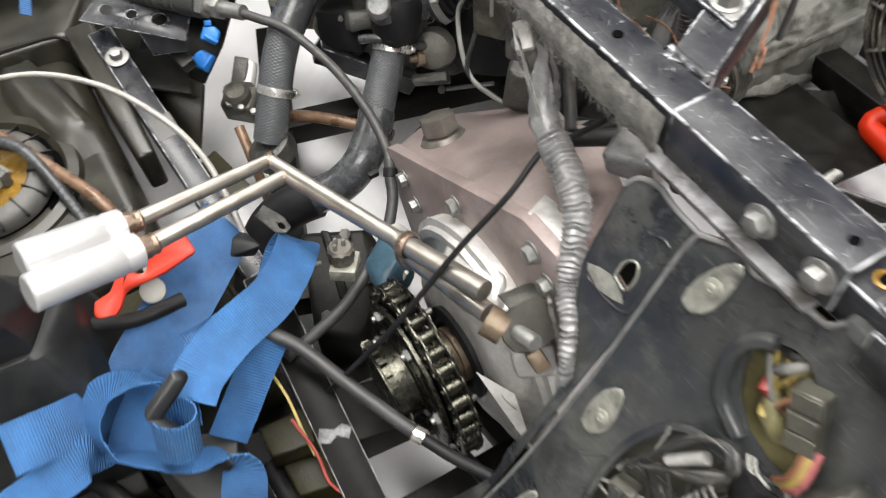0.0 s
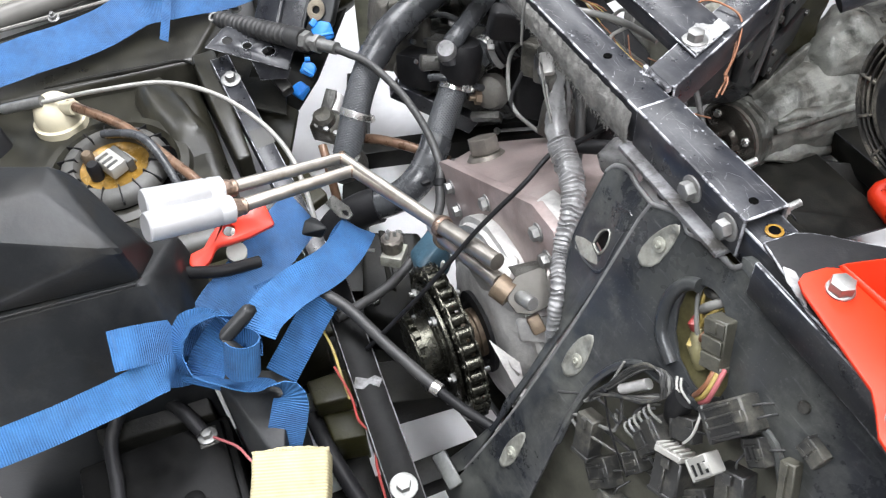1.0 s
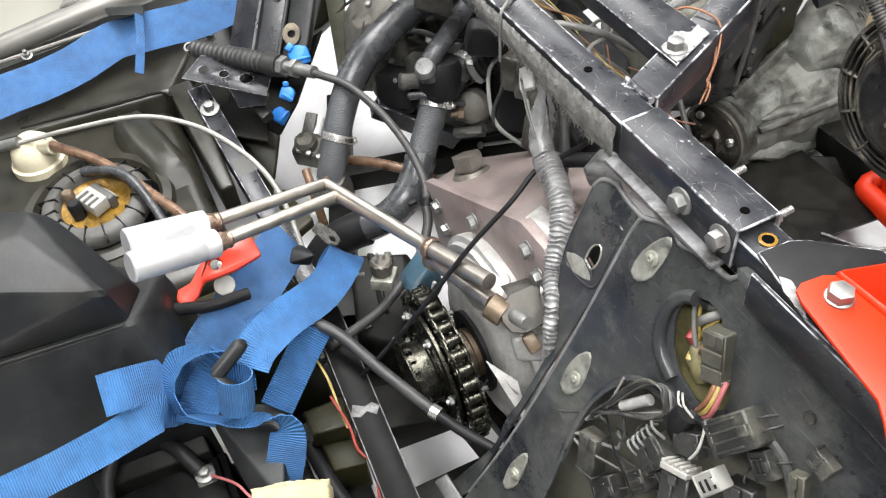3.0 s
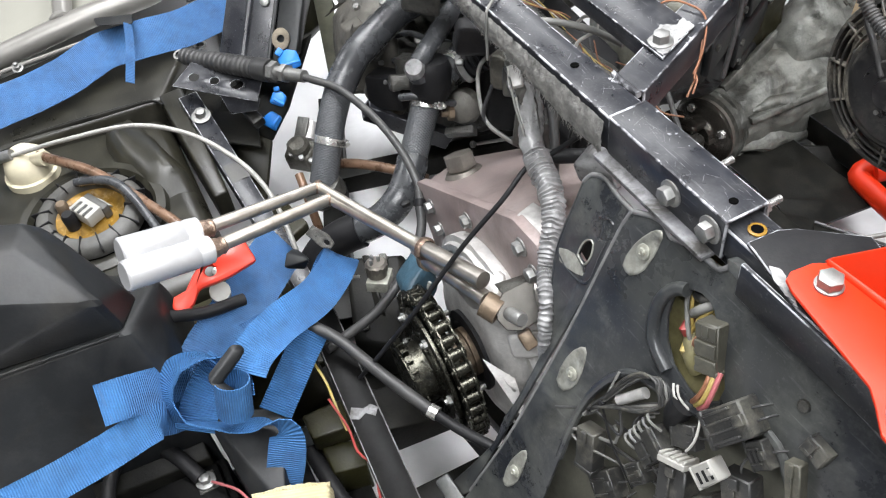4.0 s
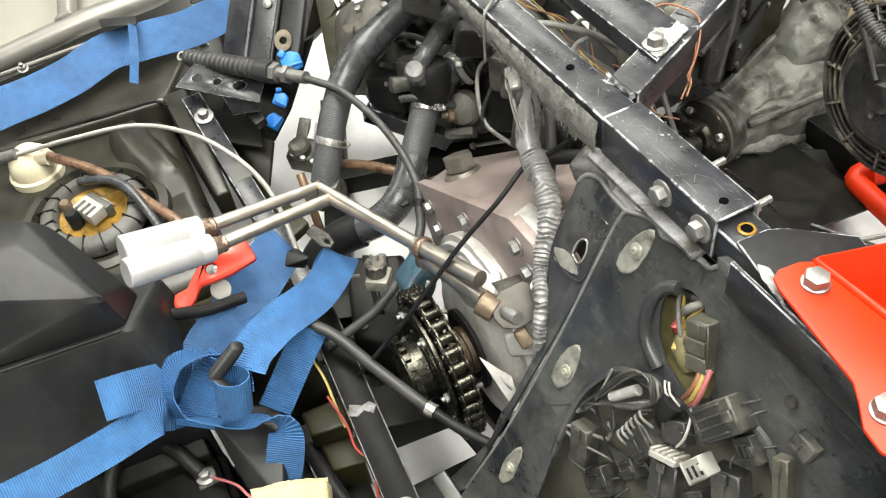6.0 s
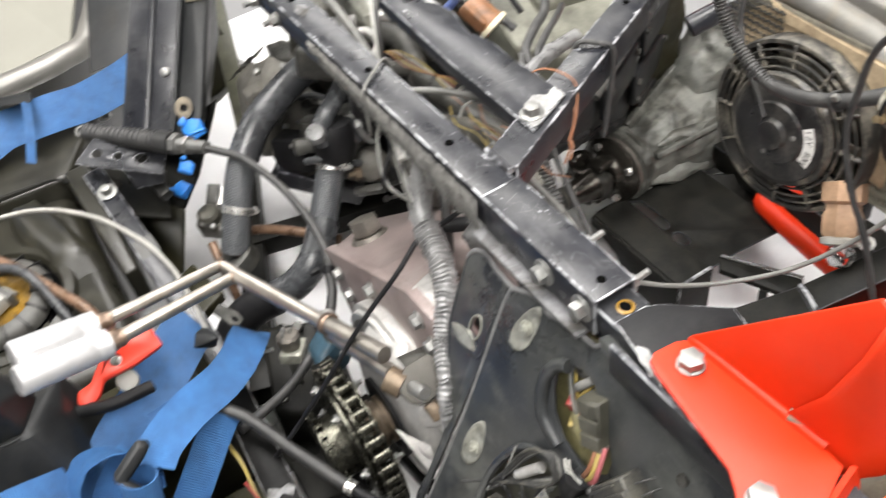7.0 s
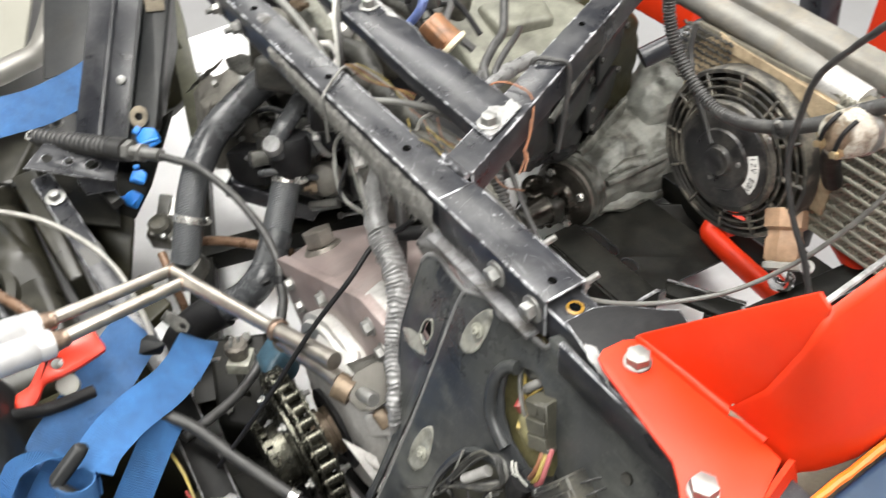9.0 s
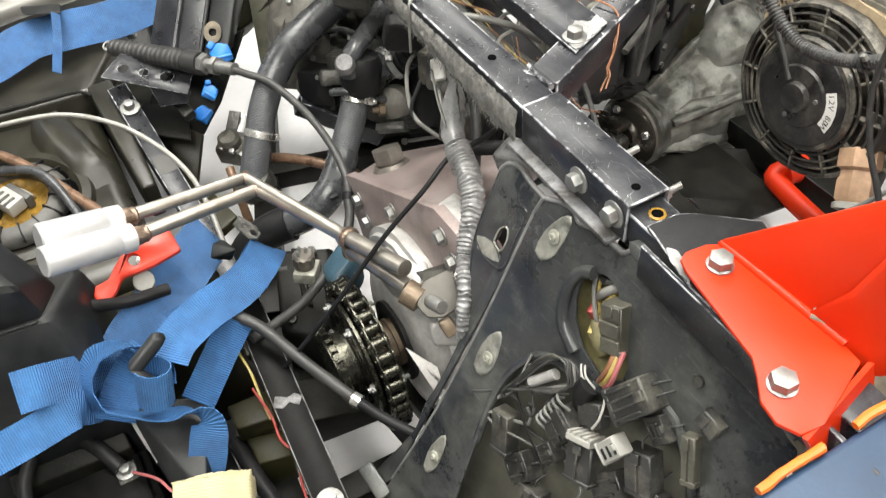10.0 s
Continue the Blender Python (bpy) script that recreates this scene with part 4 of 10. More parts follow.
part("blue_skin", hull([(0.392, -0.30, 0.694), (0.392, 0.62, 0.696), (0.62, 0.62, 0.66), (0.62, -0.30, 0.66), (0.400, -0.30, 0.60), (0.400, 0.62, 0.60), (0.62, 0.62, 0.60), (0.62, -0.30, 0.60)], 0.006), M_bluebody, body)
part("orange_edge", lumpy(pipe([(0.392, -0.085, 0.697), (0.391, -0.06, 0.698), (0.391, -0.030, 0.698)], 0.0032, 8, 0.005), 0.0010, 90), M_orange, body, "chipped orange paint edge")
part("orange_edge", lumpy(pipe([(0.390, -0.002, 0.698), (0.3895, 0.02, 0.699), (0.3895, 0.10, 0.699), (0.389, 0.30, 0.699)], 0.0032, 8, 0.005), 0.0012, 70), M_orange, body)
part("dusty_gap", hull([(0.350, -0.002, 0.640), (0.389, -0.002, 0.645), (0.389, 0.6, 0.645), (0.345, 0.6, 0.640), (0.350, -0.002, 0.60), (0.389, -0.002, 0.60), (0.389, 0.6, 0.60), (0.345, 0.6, 0.60)], 0.003), M_dust, body, "dusty ledge under the red bracket")
part("flaked_patch", sheet([(-0.372, 0.1480), (-0.350, 0.139), (-0.338, 0.142), (-0.318, 0.136), (-0.300, 0.1455), (-0.33, 0.1455)], 0.0004, Matrix.Translation((0, 0, RZ + 0.0036))), M_foil, chassis)

# ---- fuel tank side ----
tank = thing("fuel_tank", (-0.75, -0.52, 0.05), "dusty black moulded plastic fuel tank", "fuel tank")
bm = block((0.62, 0.46, 0.16), Matrix.Translation((-0.76, -0.57, 0.195)), 0.035, 4)
part("tank_body", bm, M_tank, tank)


part("tank_shoulder", hull([(-0.93, -0.40, 0.24), (-0.60, -0.335, 0.20), (-0.62, -0.43, 0.24), (-0.88, -0.47, 0.24), (-0.90, -0.41, 0.315), (-0.70, -0.345, 0.305), (-0.70, -0.40, 0.315), (-0.86, -0.45, 0.318), (-0.60, -0.34, 0.15), (-0.93, -0.4, 0.18)], 0.020, 4), M_tank, tank)
part("recess_ring", lathe([(0.122, 0.0), (0.118, 0.012), (0.104, 0.014), (0.098, 0.004), (0.090, -0.004), (0, -0.004)], 40, facing((-0.672, -0.512, 0.280), (0.12, 0, 1))), M_tank, tank)
# locking ring with lugs, sender plate and plug
RING = facing((-0.672, -0.512, 0.286), (0.12, 0, 1))
# the groove is shallow; its black is painted shade
part("ring_recess", lathe([(0.108, 0.002), (0.104, -0.001), (0.088, -0.003), (0.086, 0.004)], 48, RING), M_holeshade, tank, "shallow groove painted black for shade round the ring")
ring = part("locking_ring", lathe([(0.056, 0.004), (0.057, 0.020), (0.062, 0.026), (0.076, 0.025), (0.084, 0.018), (0.088, 0.006), (0.086, 0.0), (0.06, 0.0)], 60, RING), M_ringgrey, tank, "thick grey segmented locking ring")
for k in range(16):
    a = 2 * math.pi * k / 16
    # dark block painted in as the groove's shade
    part("ring_groove", block((0.034, 0.0022, 0.012), RING @ Matrix.Rotation(a, 4, "Z") @ Matrix.Translation((0.0745, 0, 0.0205)) @ Matrix.Rotation(0.28, 4, "Y"), 0.0006, 1), M_rubdark, ring)
part("sender_plate", lathe([(0.061, 0.004), (0.058, 0.010), (0.040, 0.006), (0.012, 0.010), (0, 0.010)], 36, RING), M_rustcup, tank, "rusty orange sender plate")
SOCK = RING @ Matrix.Translation((-0.002, -0.008, 0.026)) @ Matrix.Rotation(0.5, 4, "Z")
part("plug_socket", block((0.030, 0.044, 0.024), SOCK, 0.003), M_connwhite, tank, "grey-white electrical plug")
for k in range(3):
    # dark block painted in as the slot's shade
    part("plug_slot", block((0.020, 0.0055, 0.004), SOCK @ Matrix.Translation((-0.004, 0.012 * (k - 1), 0.0112)), 0.001), M_conn, tank)
part("plug_collar", block((0.014, 0.050, 0.026), SOCK @ Matrix.Translation((0.020, 0, -0.005)), 0.004), M_ringgrey, tank)
part("plug_wires", add(blank(), *[pipe([SOCK @ Vector((0.020, 0.006 * (k - 2), -0.002)), SOCK @ Vector((0.030, 0.006 * (k - 2), -0.006)), SOCK @ Vector((0.036, 0.004 * (k - 2), -0.018))], 0.0018, 6) for k in range(5)]), M_wirewhite, tank)
part("outlet_stub", lathe([(0.010, 0), (0.010, 0.022), (0.007, 0.026), (0, 0.026)], 14, RING @ Matrix.Translation((-0.036, 0.026, 0.006))), M_brass, tank, "brass outlet stub")
part("outlet_cap", lathe([(0.011, 0), (0.011, 0.026), (0.008, 0.032), (0, 0.032)], 14, RING @ Matrix.Translation((-0.030, -0.010, 0.008))), M_rubdark, tank)
# filler elbow
WC = Vector((-0.857, -0.586, 0.300))
elbow = thing("filler_elbow", WC, "yellowed white nylon elbow fitting on the tank", "pipe fitting")
part("elbow_dome", lathe([(0.040, -0.012), (0.040, 0.0), (0.034, 0.020), (0.020, 0.034), (0, 0.038)], 24, Matrix.Translation(WC)), M_yellowplast, elbow)
part("elbow_foot", lathe([(0.046, -0.030), (0.046, -0.012), (0.040, -0.010)], 24, Matrix.Translation(WC)), M_yellowplast, elbow)
part("elbow_spout", pipe([WC + Vector((0, 0, 0.014)), (-0.82, -0.55, 0.325)], 0.013, 12), M_yellowplast, elbow)
solo("fuel_line", pipe([(-0.835, -0.560, 0.326), (-0.727, -0.482, 0.329), (-0.623, -0.425, 0.314), (-0.551, -0.390, 0.300), (-0.50, -0.37, 0.25)], 0.0085, 12), M_copper, "brown translucent fuel line running over the tank", "fuel line", "fuel lines")
solo("fuel_line", pipe([(-0.73, -0.515, 0.322), (-0.675, -0.46, 0.338), (-0.62, -0.435, 0.318), (-0.56, -0.42, 0.27)], 0.0075, 12), M_rubber, "grey rubber fuel line from the sender", "fuel line", "fuel lines")

# ledge moulding that frames the tank
ledge = thing("tank_surround", (-0.9, -0.45, 0.2), "grey-black moulded ledge round the fuel tank", "trim panel")
part("back_ledge", hull([(-1.15, -0.95, 0.29), (-0.98, -0.95, 0.29), (-0.885, -0.335, 0.315), (-1.15, -0.17, 0.325), (-1.15, -0.95, 0.2), (-0.98, -0.95, 0.2), (-0.885, -0.335, 0.2), (-1.15, -0.17, 0.2)], 0.010), M_tank, ledge)
part("side_ledge", hull([(-0.90, -0.34, 0.316), (-0.90, -0.295, 0.318), (-0.63, -0.300, 0.270), (-0.63, -0.325, 0.270), (-0.90, -0.34, 0.2), (-0.90, -0.295, 0.2), (-0.63, -0.300, 0.2), (-0.63, -0.325, 0.2)], 0.006), M_tank, ledge)
part("rear_wall", hull([(-1.24, -1.0, 0.19), (-1.14, -1.0, 0.25), (-1.14, -0.16, 0.29), (-1.24, -0.16, 0.23), (-1.24, -1.0, 0.12), (-1.15, -1.0, 0.12), (-1.15, -0.16, 0.12), (-1.24, -0.16, 0.12)], 0.010), M_tank, ledge)
standoff = make_bolt(0.014, 0.008, 0.012, 0.010, label="dark bolt with spacer standing on the tank surround")
put(standoff, facing((-1.038, -0.223, 0.322), (0, 0, 1)))

# sloping black bars beside the tank
bars = thing("side_bar", (-0.65, -0.27, 0.0), "black painted bar sloping beside the fuel tank", "frame bar")
part("bar", square_tube((-0.850, -0.293, 0.314), (-0.40, -0.255, 0.205), 0.034), BW, bars)
part("bare_patch", block((0.040, 0.034, 0.0006), axes((-0.652, -0.274, 0.2835), (0.53, 0.045, -0.128), (0.235, 0, 0.97))), M_tank, bars, "bare grey patch on the bar")
dome = make_bolt(0.016, 0.012, 0.017, label="domed zinc nut on a wide washer")
put(dome, facing((-0.787, -0.287, 0.318), (0.22, 0, 0.97)))

# Black filler added where the pale floor showed beside the bar.
part("bar_backing", hull([(-0.99, -0.31, 0.262), (-0.78, -0.275, 0.262), (-0.72, -0.215, 0.262), (-0.94, -0.16, 0.262), (-0.99, -0.31, 0.256), (-0.78, -0.275, 0.256), (-0.72, -0.215, 0.256), (-0.94, -0.16, 0.256)], 0.002), M_under, bars, "dark filler plate added below the bar to hide the floor")

# drilled bracket plate beneath the cable boot
brk = thing("drilled_bracket", (-0.84, -0.24, 0.3), "black folded steel bracket with three holes", "bracket")
bo = Vector((-0.842, -0.311, 0.357))
bx_ = Vector((0.686, 0.724, 0.02)).normalized()
bm_ = axes(bo, bx_, (0.35, -0.25, 1))
part("bracket_plate", sheet([(0, 0), (0.165, -0.010), (0.160, 0.042), (0.02, 0.050)], 0.003, bm_, [oval(0.035, 0.022, 0.010, 0.008), oval(0.075, 0.020, 0.009, 0.007), oval(0.118, 0.018, 0.012, 0.009)], 0.0008, True), BW, brk)
part("bracket_fold", sheet([(0.085, 0.0), (0.165, -0.010), (0.160, -0.030), (0.110, -0.040)], 0.003, axes(bo, bx_, (0.75, -0.60, 0.55)), bevel=0.0008, worn=True), BW, brk)
part("bracket_box", block((0.045, 0.022, 0.022), axes((-0.752, -0.206, 0.305), (0.65, 0.2, -0.4), (0.35, -0.2, 1)), 0.004), M_plastic, brk)

# upright dark frame channel behind
chan = thing("side_channel", (-1.2, -0.15, 0.0), "black steel side channel with lug holes", "frame bar")
lugp, tabp = Vector((-0.831, -0.104, 0.379)), Vector((-0.959, 0.008, 0.506))
part("pillar_face", hull([(-0.878, -0.222, 0.346), (-0.815, -0.149, 0.338), (-1.106, -0.016, 0.615), (-1.038, 0.053, 0.600), (-0.92, -0.19, 0.25), (-0.86, -0.11, 0.25), (-1.16, 0.02, 0.52), (-1.09, 0.09, 0.52)], 0.004), M_black, chan, "scuffed grey-black pillar face")
part("pillar_groove", pipe([(-0.8135, -0.148, 0.342), (-1.036, 0.053, 0.603)], 0.004, 8), M_plastic, chan)
part("pillar_ridge", pipe([(-0.845, -0.186, 0.345), (-1.07, 0.016, 0.609)], 0.006, 8), M_black, chan)
for w_ in (0.30, 0.72):
    part("pillar_bolt", lathe([(0.009, 0), (0.008, 0.006), (0.004, 0.008), (0, 0.008)], 14, facing(Vector((-0.828, -0.164, 0.343)).lerp(Vector((-1.05, 0.038, 0.604)), w_), (0.6, -0.3, 0.7))), M_zinc, chan)
part("recess_plate", hull([(-0.812, -0.145, 0.335), (-0.805, -0.089, 0.364), (-1.021, 0.041, 0.577), (-0.974, 0.055, 0.545), (-0.83, -0.14, 0.315), (-0.82, -0.08, 0.345), (-1.04, 0.05, 0.56), (-0.99, 0.065, 0.53)], 0.003), M_plastic, chan)
part("dark_flank", hull([(-0.835, -0.085, 0.340), (-0.848, -0.078, 0.335), (-0.99, 0.050, 0.52), (-0.995, 0.058, 0.51), (-0.89, -0.10, 0.24), (-0.90, -0.092, 0.24), (-1.05, 0.035, 0.36), (-1.055, 0.043, 0.36)], 0.003), M_rubdark, chan)
part("rusty_tab", sheet([(-0.022, -0.016), (0.020, -0.018), (0.024, 0.020), (-0.020, 0.016)], 0.003, axes(tabp + Vector((0.006, -0.002, 0.008)), (-0.7, 0.3, 0.6), (0.6, -0.3, 0.75)), [hole(0.004, 0, 0.006)], 0.001), M_dust, chan, "rusty tan tab with a hole")
part("olive_leg", hull([(-1.162, 0.069, 0.33), (-1.078, 0.075, 0.259), (-1.079, 0.006, 0.222), (-1.10, -0.03, 0.208), (-1.2, 0.07, 0.30), (-1.11, 0.075, 0.22), (-1.11, 0.006, 0.18), (-1.13, -0.03, 0.17)], 0.006), M_olive, chan, "oily olive leg under the pillar")
part("olive_strut", square_tube((-1.30, 0.110, 0.325), (-0.860, -0.012, 0.229), 0.036), [M_olivepaint, M_olivepaint], chan, "dusty olive steel strut")
part("lug", sheet(oval(0, 0, 0.016, 0.020), 0.004, facing((-0.831, -0.106, 0.3795), (0.6, -0.3, 0.75)), [hole(0, 0, 0.007)], 0.001), M_dust, chan, "dusty lug with a bolt hole")
for i, (x, y, z) in enumerate(((-0.79, -0.111, 0.358), (-0.79, -0.149, 0.293), (-0.79, -0.171, 0.252))):
    clip = thing("cable_clip", (x, y, z), "bright blue plastic cable clip on the black channel", "cable clip", "blue clips")
    m = facing((x, y, z), (0.75, -0.1, 0.62), (0.3, -0.5, 0.9)[i])
    k_ = (1.15, 0.85, 0.95)[i]
    part("clip_body", lumpy(hull([m @ (Vector(p) * k_) for p in ((-0.016, -0.012, 0.006), (0.012, -0.016, 0.008), (0.018, 0.006, 0.010), (0.004, 0.018, 0.006), (-0.014, 0.012, 0.004), (-0.016, -0.012, -0.010), (0.014, -0.014, -0.010), (0.016, 0.010, -0.010), (-0.012, 0.014, -0.010))], 0.003), 0.0008, 90), M_blueplast, clip)
    part("clip_tooth", block((0.012 * k_, 0.010 * k_, 0.010), m @ Matrix.Translation((-0.006, 0.019 * k_, 0.003)) @ Matrix.Rotation(0.4, 4, "Z"), 0.002), M_blueplast, clip)
    part("clip_lip", block((0.026 * k_, 0.005, 0.006), m @ Matrix.Translation((0.002, -0.006, 0.010)) @ Matrix.Rotation(-0.3, 4, "Z"), 0.002), M_blueplast, clip)

# pale bench with a silver tube frame behind the tank
bench = thing("tube_bench", (-1.9, -0.7, 0.3), "cream panel held in a silver painted tube frame", "seat frame")
T0, T1, T2, T3 = Vector((-1.431, -0.879, 0.177)), Vector((-1.402, -0.611, 0.226)), Vector((-1.391, -0.410, 0.255)), Vector((-1.398, -0.241, 0.262))
part("front_tube", pipe([T0, T1, T2, T3, (-1.483, -0.140, 0.275), (-1.982, 0.093, 0.383)], 0.026, 16, 0.02), M_silver, bench)
part("upright_tube", pipe([(-1.398, -0.458, 0.252), (-1.516, -0.435, 0.276), (-2.174, -0.284, 0.430)], 0.022, 14, 0.03), M_silver, bench)
part("weld_collar", lumpy(lathe([(0.024, 0), (0.029, 0.004), (0.028, 0.012), (0.023, 0.016)], 20, facing((-1.401, -0.456, 0.256), (-0.85, -0.05, 0.4))), 0.002, 90), M_silver, bench)
part("cream_sheet", hull([(-1.535, -0.910, 0.164), (-1.482, -0.203, 0.253), (-2.459, 0.187, 0.426), (-2.901, -0.682, 0.533), (-1.545, -0.91, 0.144), (-1.492, -0.203, 0.233), (-2.469, 0.187, 0.406), (-2.911, -0.682, 0.513)], 0.004), M_cream, bench)
sill = thing("sill_rail", (-1.25, -0.6, 0.3), "grey sill rail with a pale edge and bolt", "rail")
part("sill_bar", hull([(-1.377, -0.822, 0.175), (-1.339, -0.444, 0.225), (-1.300, -0.448, 0.231), (-1.343, -0.826, 0.171), (-1.418, -0.833, 0.153), (-1.379, -0.446, 0.204), (-1.340, -0.451, 0.210), (-1.383, -0.836, 0.149)], 0.003), M_under, sill)
part("black_post", hull([(-1.406, -0.108, 0.433), (-1.314, 0.003, 0.425), (-1.140, -0.103, 0.340), (-1.172, -0.208, 0.325), (-1.469, -0.103, 0.407), (-1.374, 0.012, 0.398), (-1.197, -0.097, 0.309), (-1.231, -0.205, 0.294)], 0.004), M_plastic, sill, "black upright post behind the belt")
part("pale_edge", pipe([(-1.327, -0.689, 0.230), (-1.311, -0.434, 0.245)], 0.004, 8, 0.05), M_silver, sill)
put(standoff, facing((-1.299, -0.576, 0.242), (0.3, 0, 1)))

# ---- blue harness ----
harness = thing("racing_harness", (-0.2, -0.42, 0.25), "blue woven racing harness straps knotted over a black buckle", "harness")
W2 = 0.050
VIEW = (0.63, 0.07, 0.77)
part("upper_strap", ribbon([(-0.176, -0.384, 0.372), (-0.195, -0.364, 0.378), (-0.222, -0.322, 0.375), (-0.250, -0.268, 0.362), (-0.285, -0.232, 0.350), (-0.322, -0.206, 0.338), (-0.340, -0.205, 0.322), (-0.338, -0.222, 0.305), (-0.315, -0.245, 0.295)],
                           [(0.5, -0.3, 0.8), (0.55, -0.2, 0.8), (0.6, -0.1, 0.78), (0.65, 0.0, 0.75), (0.6, 0.2, 0.75), (0.25, 0.5, 0.8), (-0.5, 0.6, 0.5), (-0.75, 0.2, -0.5), (-0.7, 0.0, -0.7)], 0.052, bow=0.002, wave=0.0015, by_face=True), M_blueweb, harness)
part("lap_strap", ribbon([(-0.405, -0.262, 0.325), (-0.388, -0.283, 0.329), (-0.341, -0.336, 0.327), (-0.298, -0.384, 0.327), (-0.268, -0.420, 0.322), (-0.245, -0.45, 0.29)],
                         [VIEW, VIEW, VIEW, (0.6, 0.0, 0.8), (0.7, -0.1, 0.7), (0.85, -0.3, 0.4)], 0.072, bow=0.002, wave=0.001, by_face=True), M_blueweb2, harness, "wide flat blue strap")
part("folded_strip", ribbon([(-0.256, -0.368, 0.356), (-0.253, -0.344, 0.362), (-0.256, -0.324, 0.362), (-0.263, -0.296, 0.356)], [(0.55, 0.1, 0.8)] * 4, 0.014, 0.006, bow=0.003, by_face=True), M_blueweb2, harness, "narrow rolled blue strap edge")
part("under_strap", ribbon([(-0.218, -0.289, 0.340), (-0.204, -0.311, 0.328), (-0.188, -0.335, 0.313), (-0.162, -0.372, 0.291)], [(0.75, 0.3, 0.55)] * 4, 0.046, by_face=True), M_blueweb, harness)
# big loop round the buckle, then down to the cream pad
LOOP = (0.770, 0.513, 0.380)
part("big_loop", ribbon([(-0.178, -0.398, 0.332), (-0.195, -0.393, 0.349), (-0.215, -0.405, 0.362), (-0.231, -0.430, 0.368), (-0.237, -0.458, 0.364), (-0.230, -0.480, 0.351), (-0.214, -0.488, 0.335), (-0.194, -0.478, 0.320), (-0.181, -0.460, 0.314), (-0.153, -0.423, 0.315), (-0.134, -0.385, 0.315), (-0.117, -0.370, 0.307), (-0.103, -0.381, 0.278), (-0.095, -0.399, 0.237)], [LOOP] * 11 + [(0.699, 0.765, 0.077), (0.418, 0.906, -0.075), (0.418, 0.906, -0.075)], 0.047, wave=0.001), M_blueweb, harness)
part("inner_strap", ribbon([(-0.237, -0.402, 0.334), (-0.224, -0.432, 0.320), (-0.210, -0.454, 0.304), (-0.193, -0.471, 0.287)], [VIEW] * 4, W2, by_face=True), M_blueweb, harness)
LC, LA_ = Vector((-0.1599, -0.4007, 0.3918)), Vector((0.1936, -0.2397, -0.9475)).normalized()
LU = LA_.orthogonal().normalized()
LV = LA_.cross(LU)
part("small_loop", ribbon([LC + LA_ * 0.026 + LU * 0.021 * math.cos(a) + LV * 0.020 * math.sin(a) for a in (2 * math.pi * k / 14 for k in range(15))], [tuple(LA_)] * 15, 0.050), M_blueweb, harness)
part("strap_end", ribbon([(-0.262, -0.440, 0.303), (-0.241, -0.475, 0.335), (-0.221, -0.498, 0.364), (-0.208, -0.524, 0.385), (-0.207, -0.549, 0.390)], [VIEW, VIEW, VIEW, (0.6, -0.1, 0.8), (0.58, -0.15, 0.8)], W2, wave=0.0015, by_face=True), M_blueweb, harness, "stitched strap end")
part("end_stitching", ribbon([(-0.207, -0.543, 0.389), (-0.207, -0.541, 0.389)], [VIEW, VIEW], 0.046, 0.0026, 0.002, by_face=True), M_blueweb2, harness)
part("long_tail", ribbon([(-0.237, -0.456, 0.275), (-0.213, -0.486, 0.307), (-0.186, -0.508, 0.344), (-0.166, -0.565, 0.356), (-0.161, -0.625, 0.353), (-0.158, -0.682, 0.352), (-0.158, -0.731, 0.350)], [VIEW, (0.7, -0.1, 0.7), (0.65, -0.1, 0.75), (0.62, -0.1, 0.78), (0.5, -0.15, 0.85), (0.62, -0.2, 0.75), (0.6, -0.2, 0.75)], 0.044, wave=0.002, by_face=True), M_blueweb, harness)
BT, BE, BF = Vector((-0.1835, -0.3790, 0.4107)), Vector((-0.1655, -0.4195, 0.3967)), Vector((-0.1505, -0.4060, 0.3800))
buckle = part("buckle", hull([p + Vector(q) for p in (BT, BE) for q in ((0.006, -0.007, 0.004), (-0.006, -0.005, 0.006), (0.007, 0.006, -0.003), (-0.004, 0.007, -0.004), (0.009, 0.0, -0.008))], 0.003, 2), M_plastic, harness, "bent black plastic buckle")
part("buckle_leg", hull([p + Vector(q) for p in (BE, BF) for q in ((0.006, -0.006, 0.004), (-0.006, -0.004, 0.006), (0.007, 0.006, -0.003), (-0.004, 0.006, -0.004), (0.009, 0.0, -0.008))], 0.003, 2), M_plastic, buckle)
part("latch_plate", sheet([(-0.020, -0.008), (0.010, -0.010), (0.021, -0.004), (0.021, 0.005), (0.008, 0.010), (-0.020, 0.008)], 0.004, axes((-0.345, -0.222, 0.364), (0.72, 0.40, -0.3), (0.5, -0.2, 0.8)), [oval(0.011, 0.0, 0.005, 0.003)], 0.001), M_castdark, harness, "black latch plate")
part("latch_end", hull([(-0.365, -0.272, 0.345), (-0.335, -0.245, 0.345), (-0.345, -0.285, 0.338), (-0.38, -0.255, 0.335), (-0.36, -0.262, 0.315), (-0.345, -0.255, 0.318)], 0.003), M_plastic, harness)

belt = thing("lap_belt", (-1.0, -0.4, 0.3), "wide blue harness belt lying across the tank surround", "harness")
WB = 0.074
BN = (0.62, 0.05, 0.78)
part("belt_web", ribbon([(-0.970, -0.718, 0.345), (-0.984, -0.596, 0.350), (-0.988, -0.533, 0.352), (-1.003, -0.467, 0.355), (-1.027, -0.401, 0.362), (-1.015, -0.347, 0.368), (-1.021, -0.299, 0.362), (-1.017, -0.244, 0.360), (-1.028, -0.184, 0.360), (-1.045, -0.138, 0.360), (-1.063, -0.090, 0.365)], [BN] * 6 + [(0.66, 0.2, 0.72)] * 5, WB, wave=0.0015, by_face=True), M_blueweb2, belt)
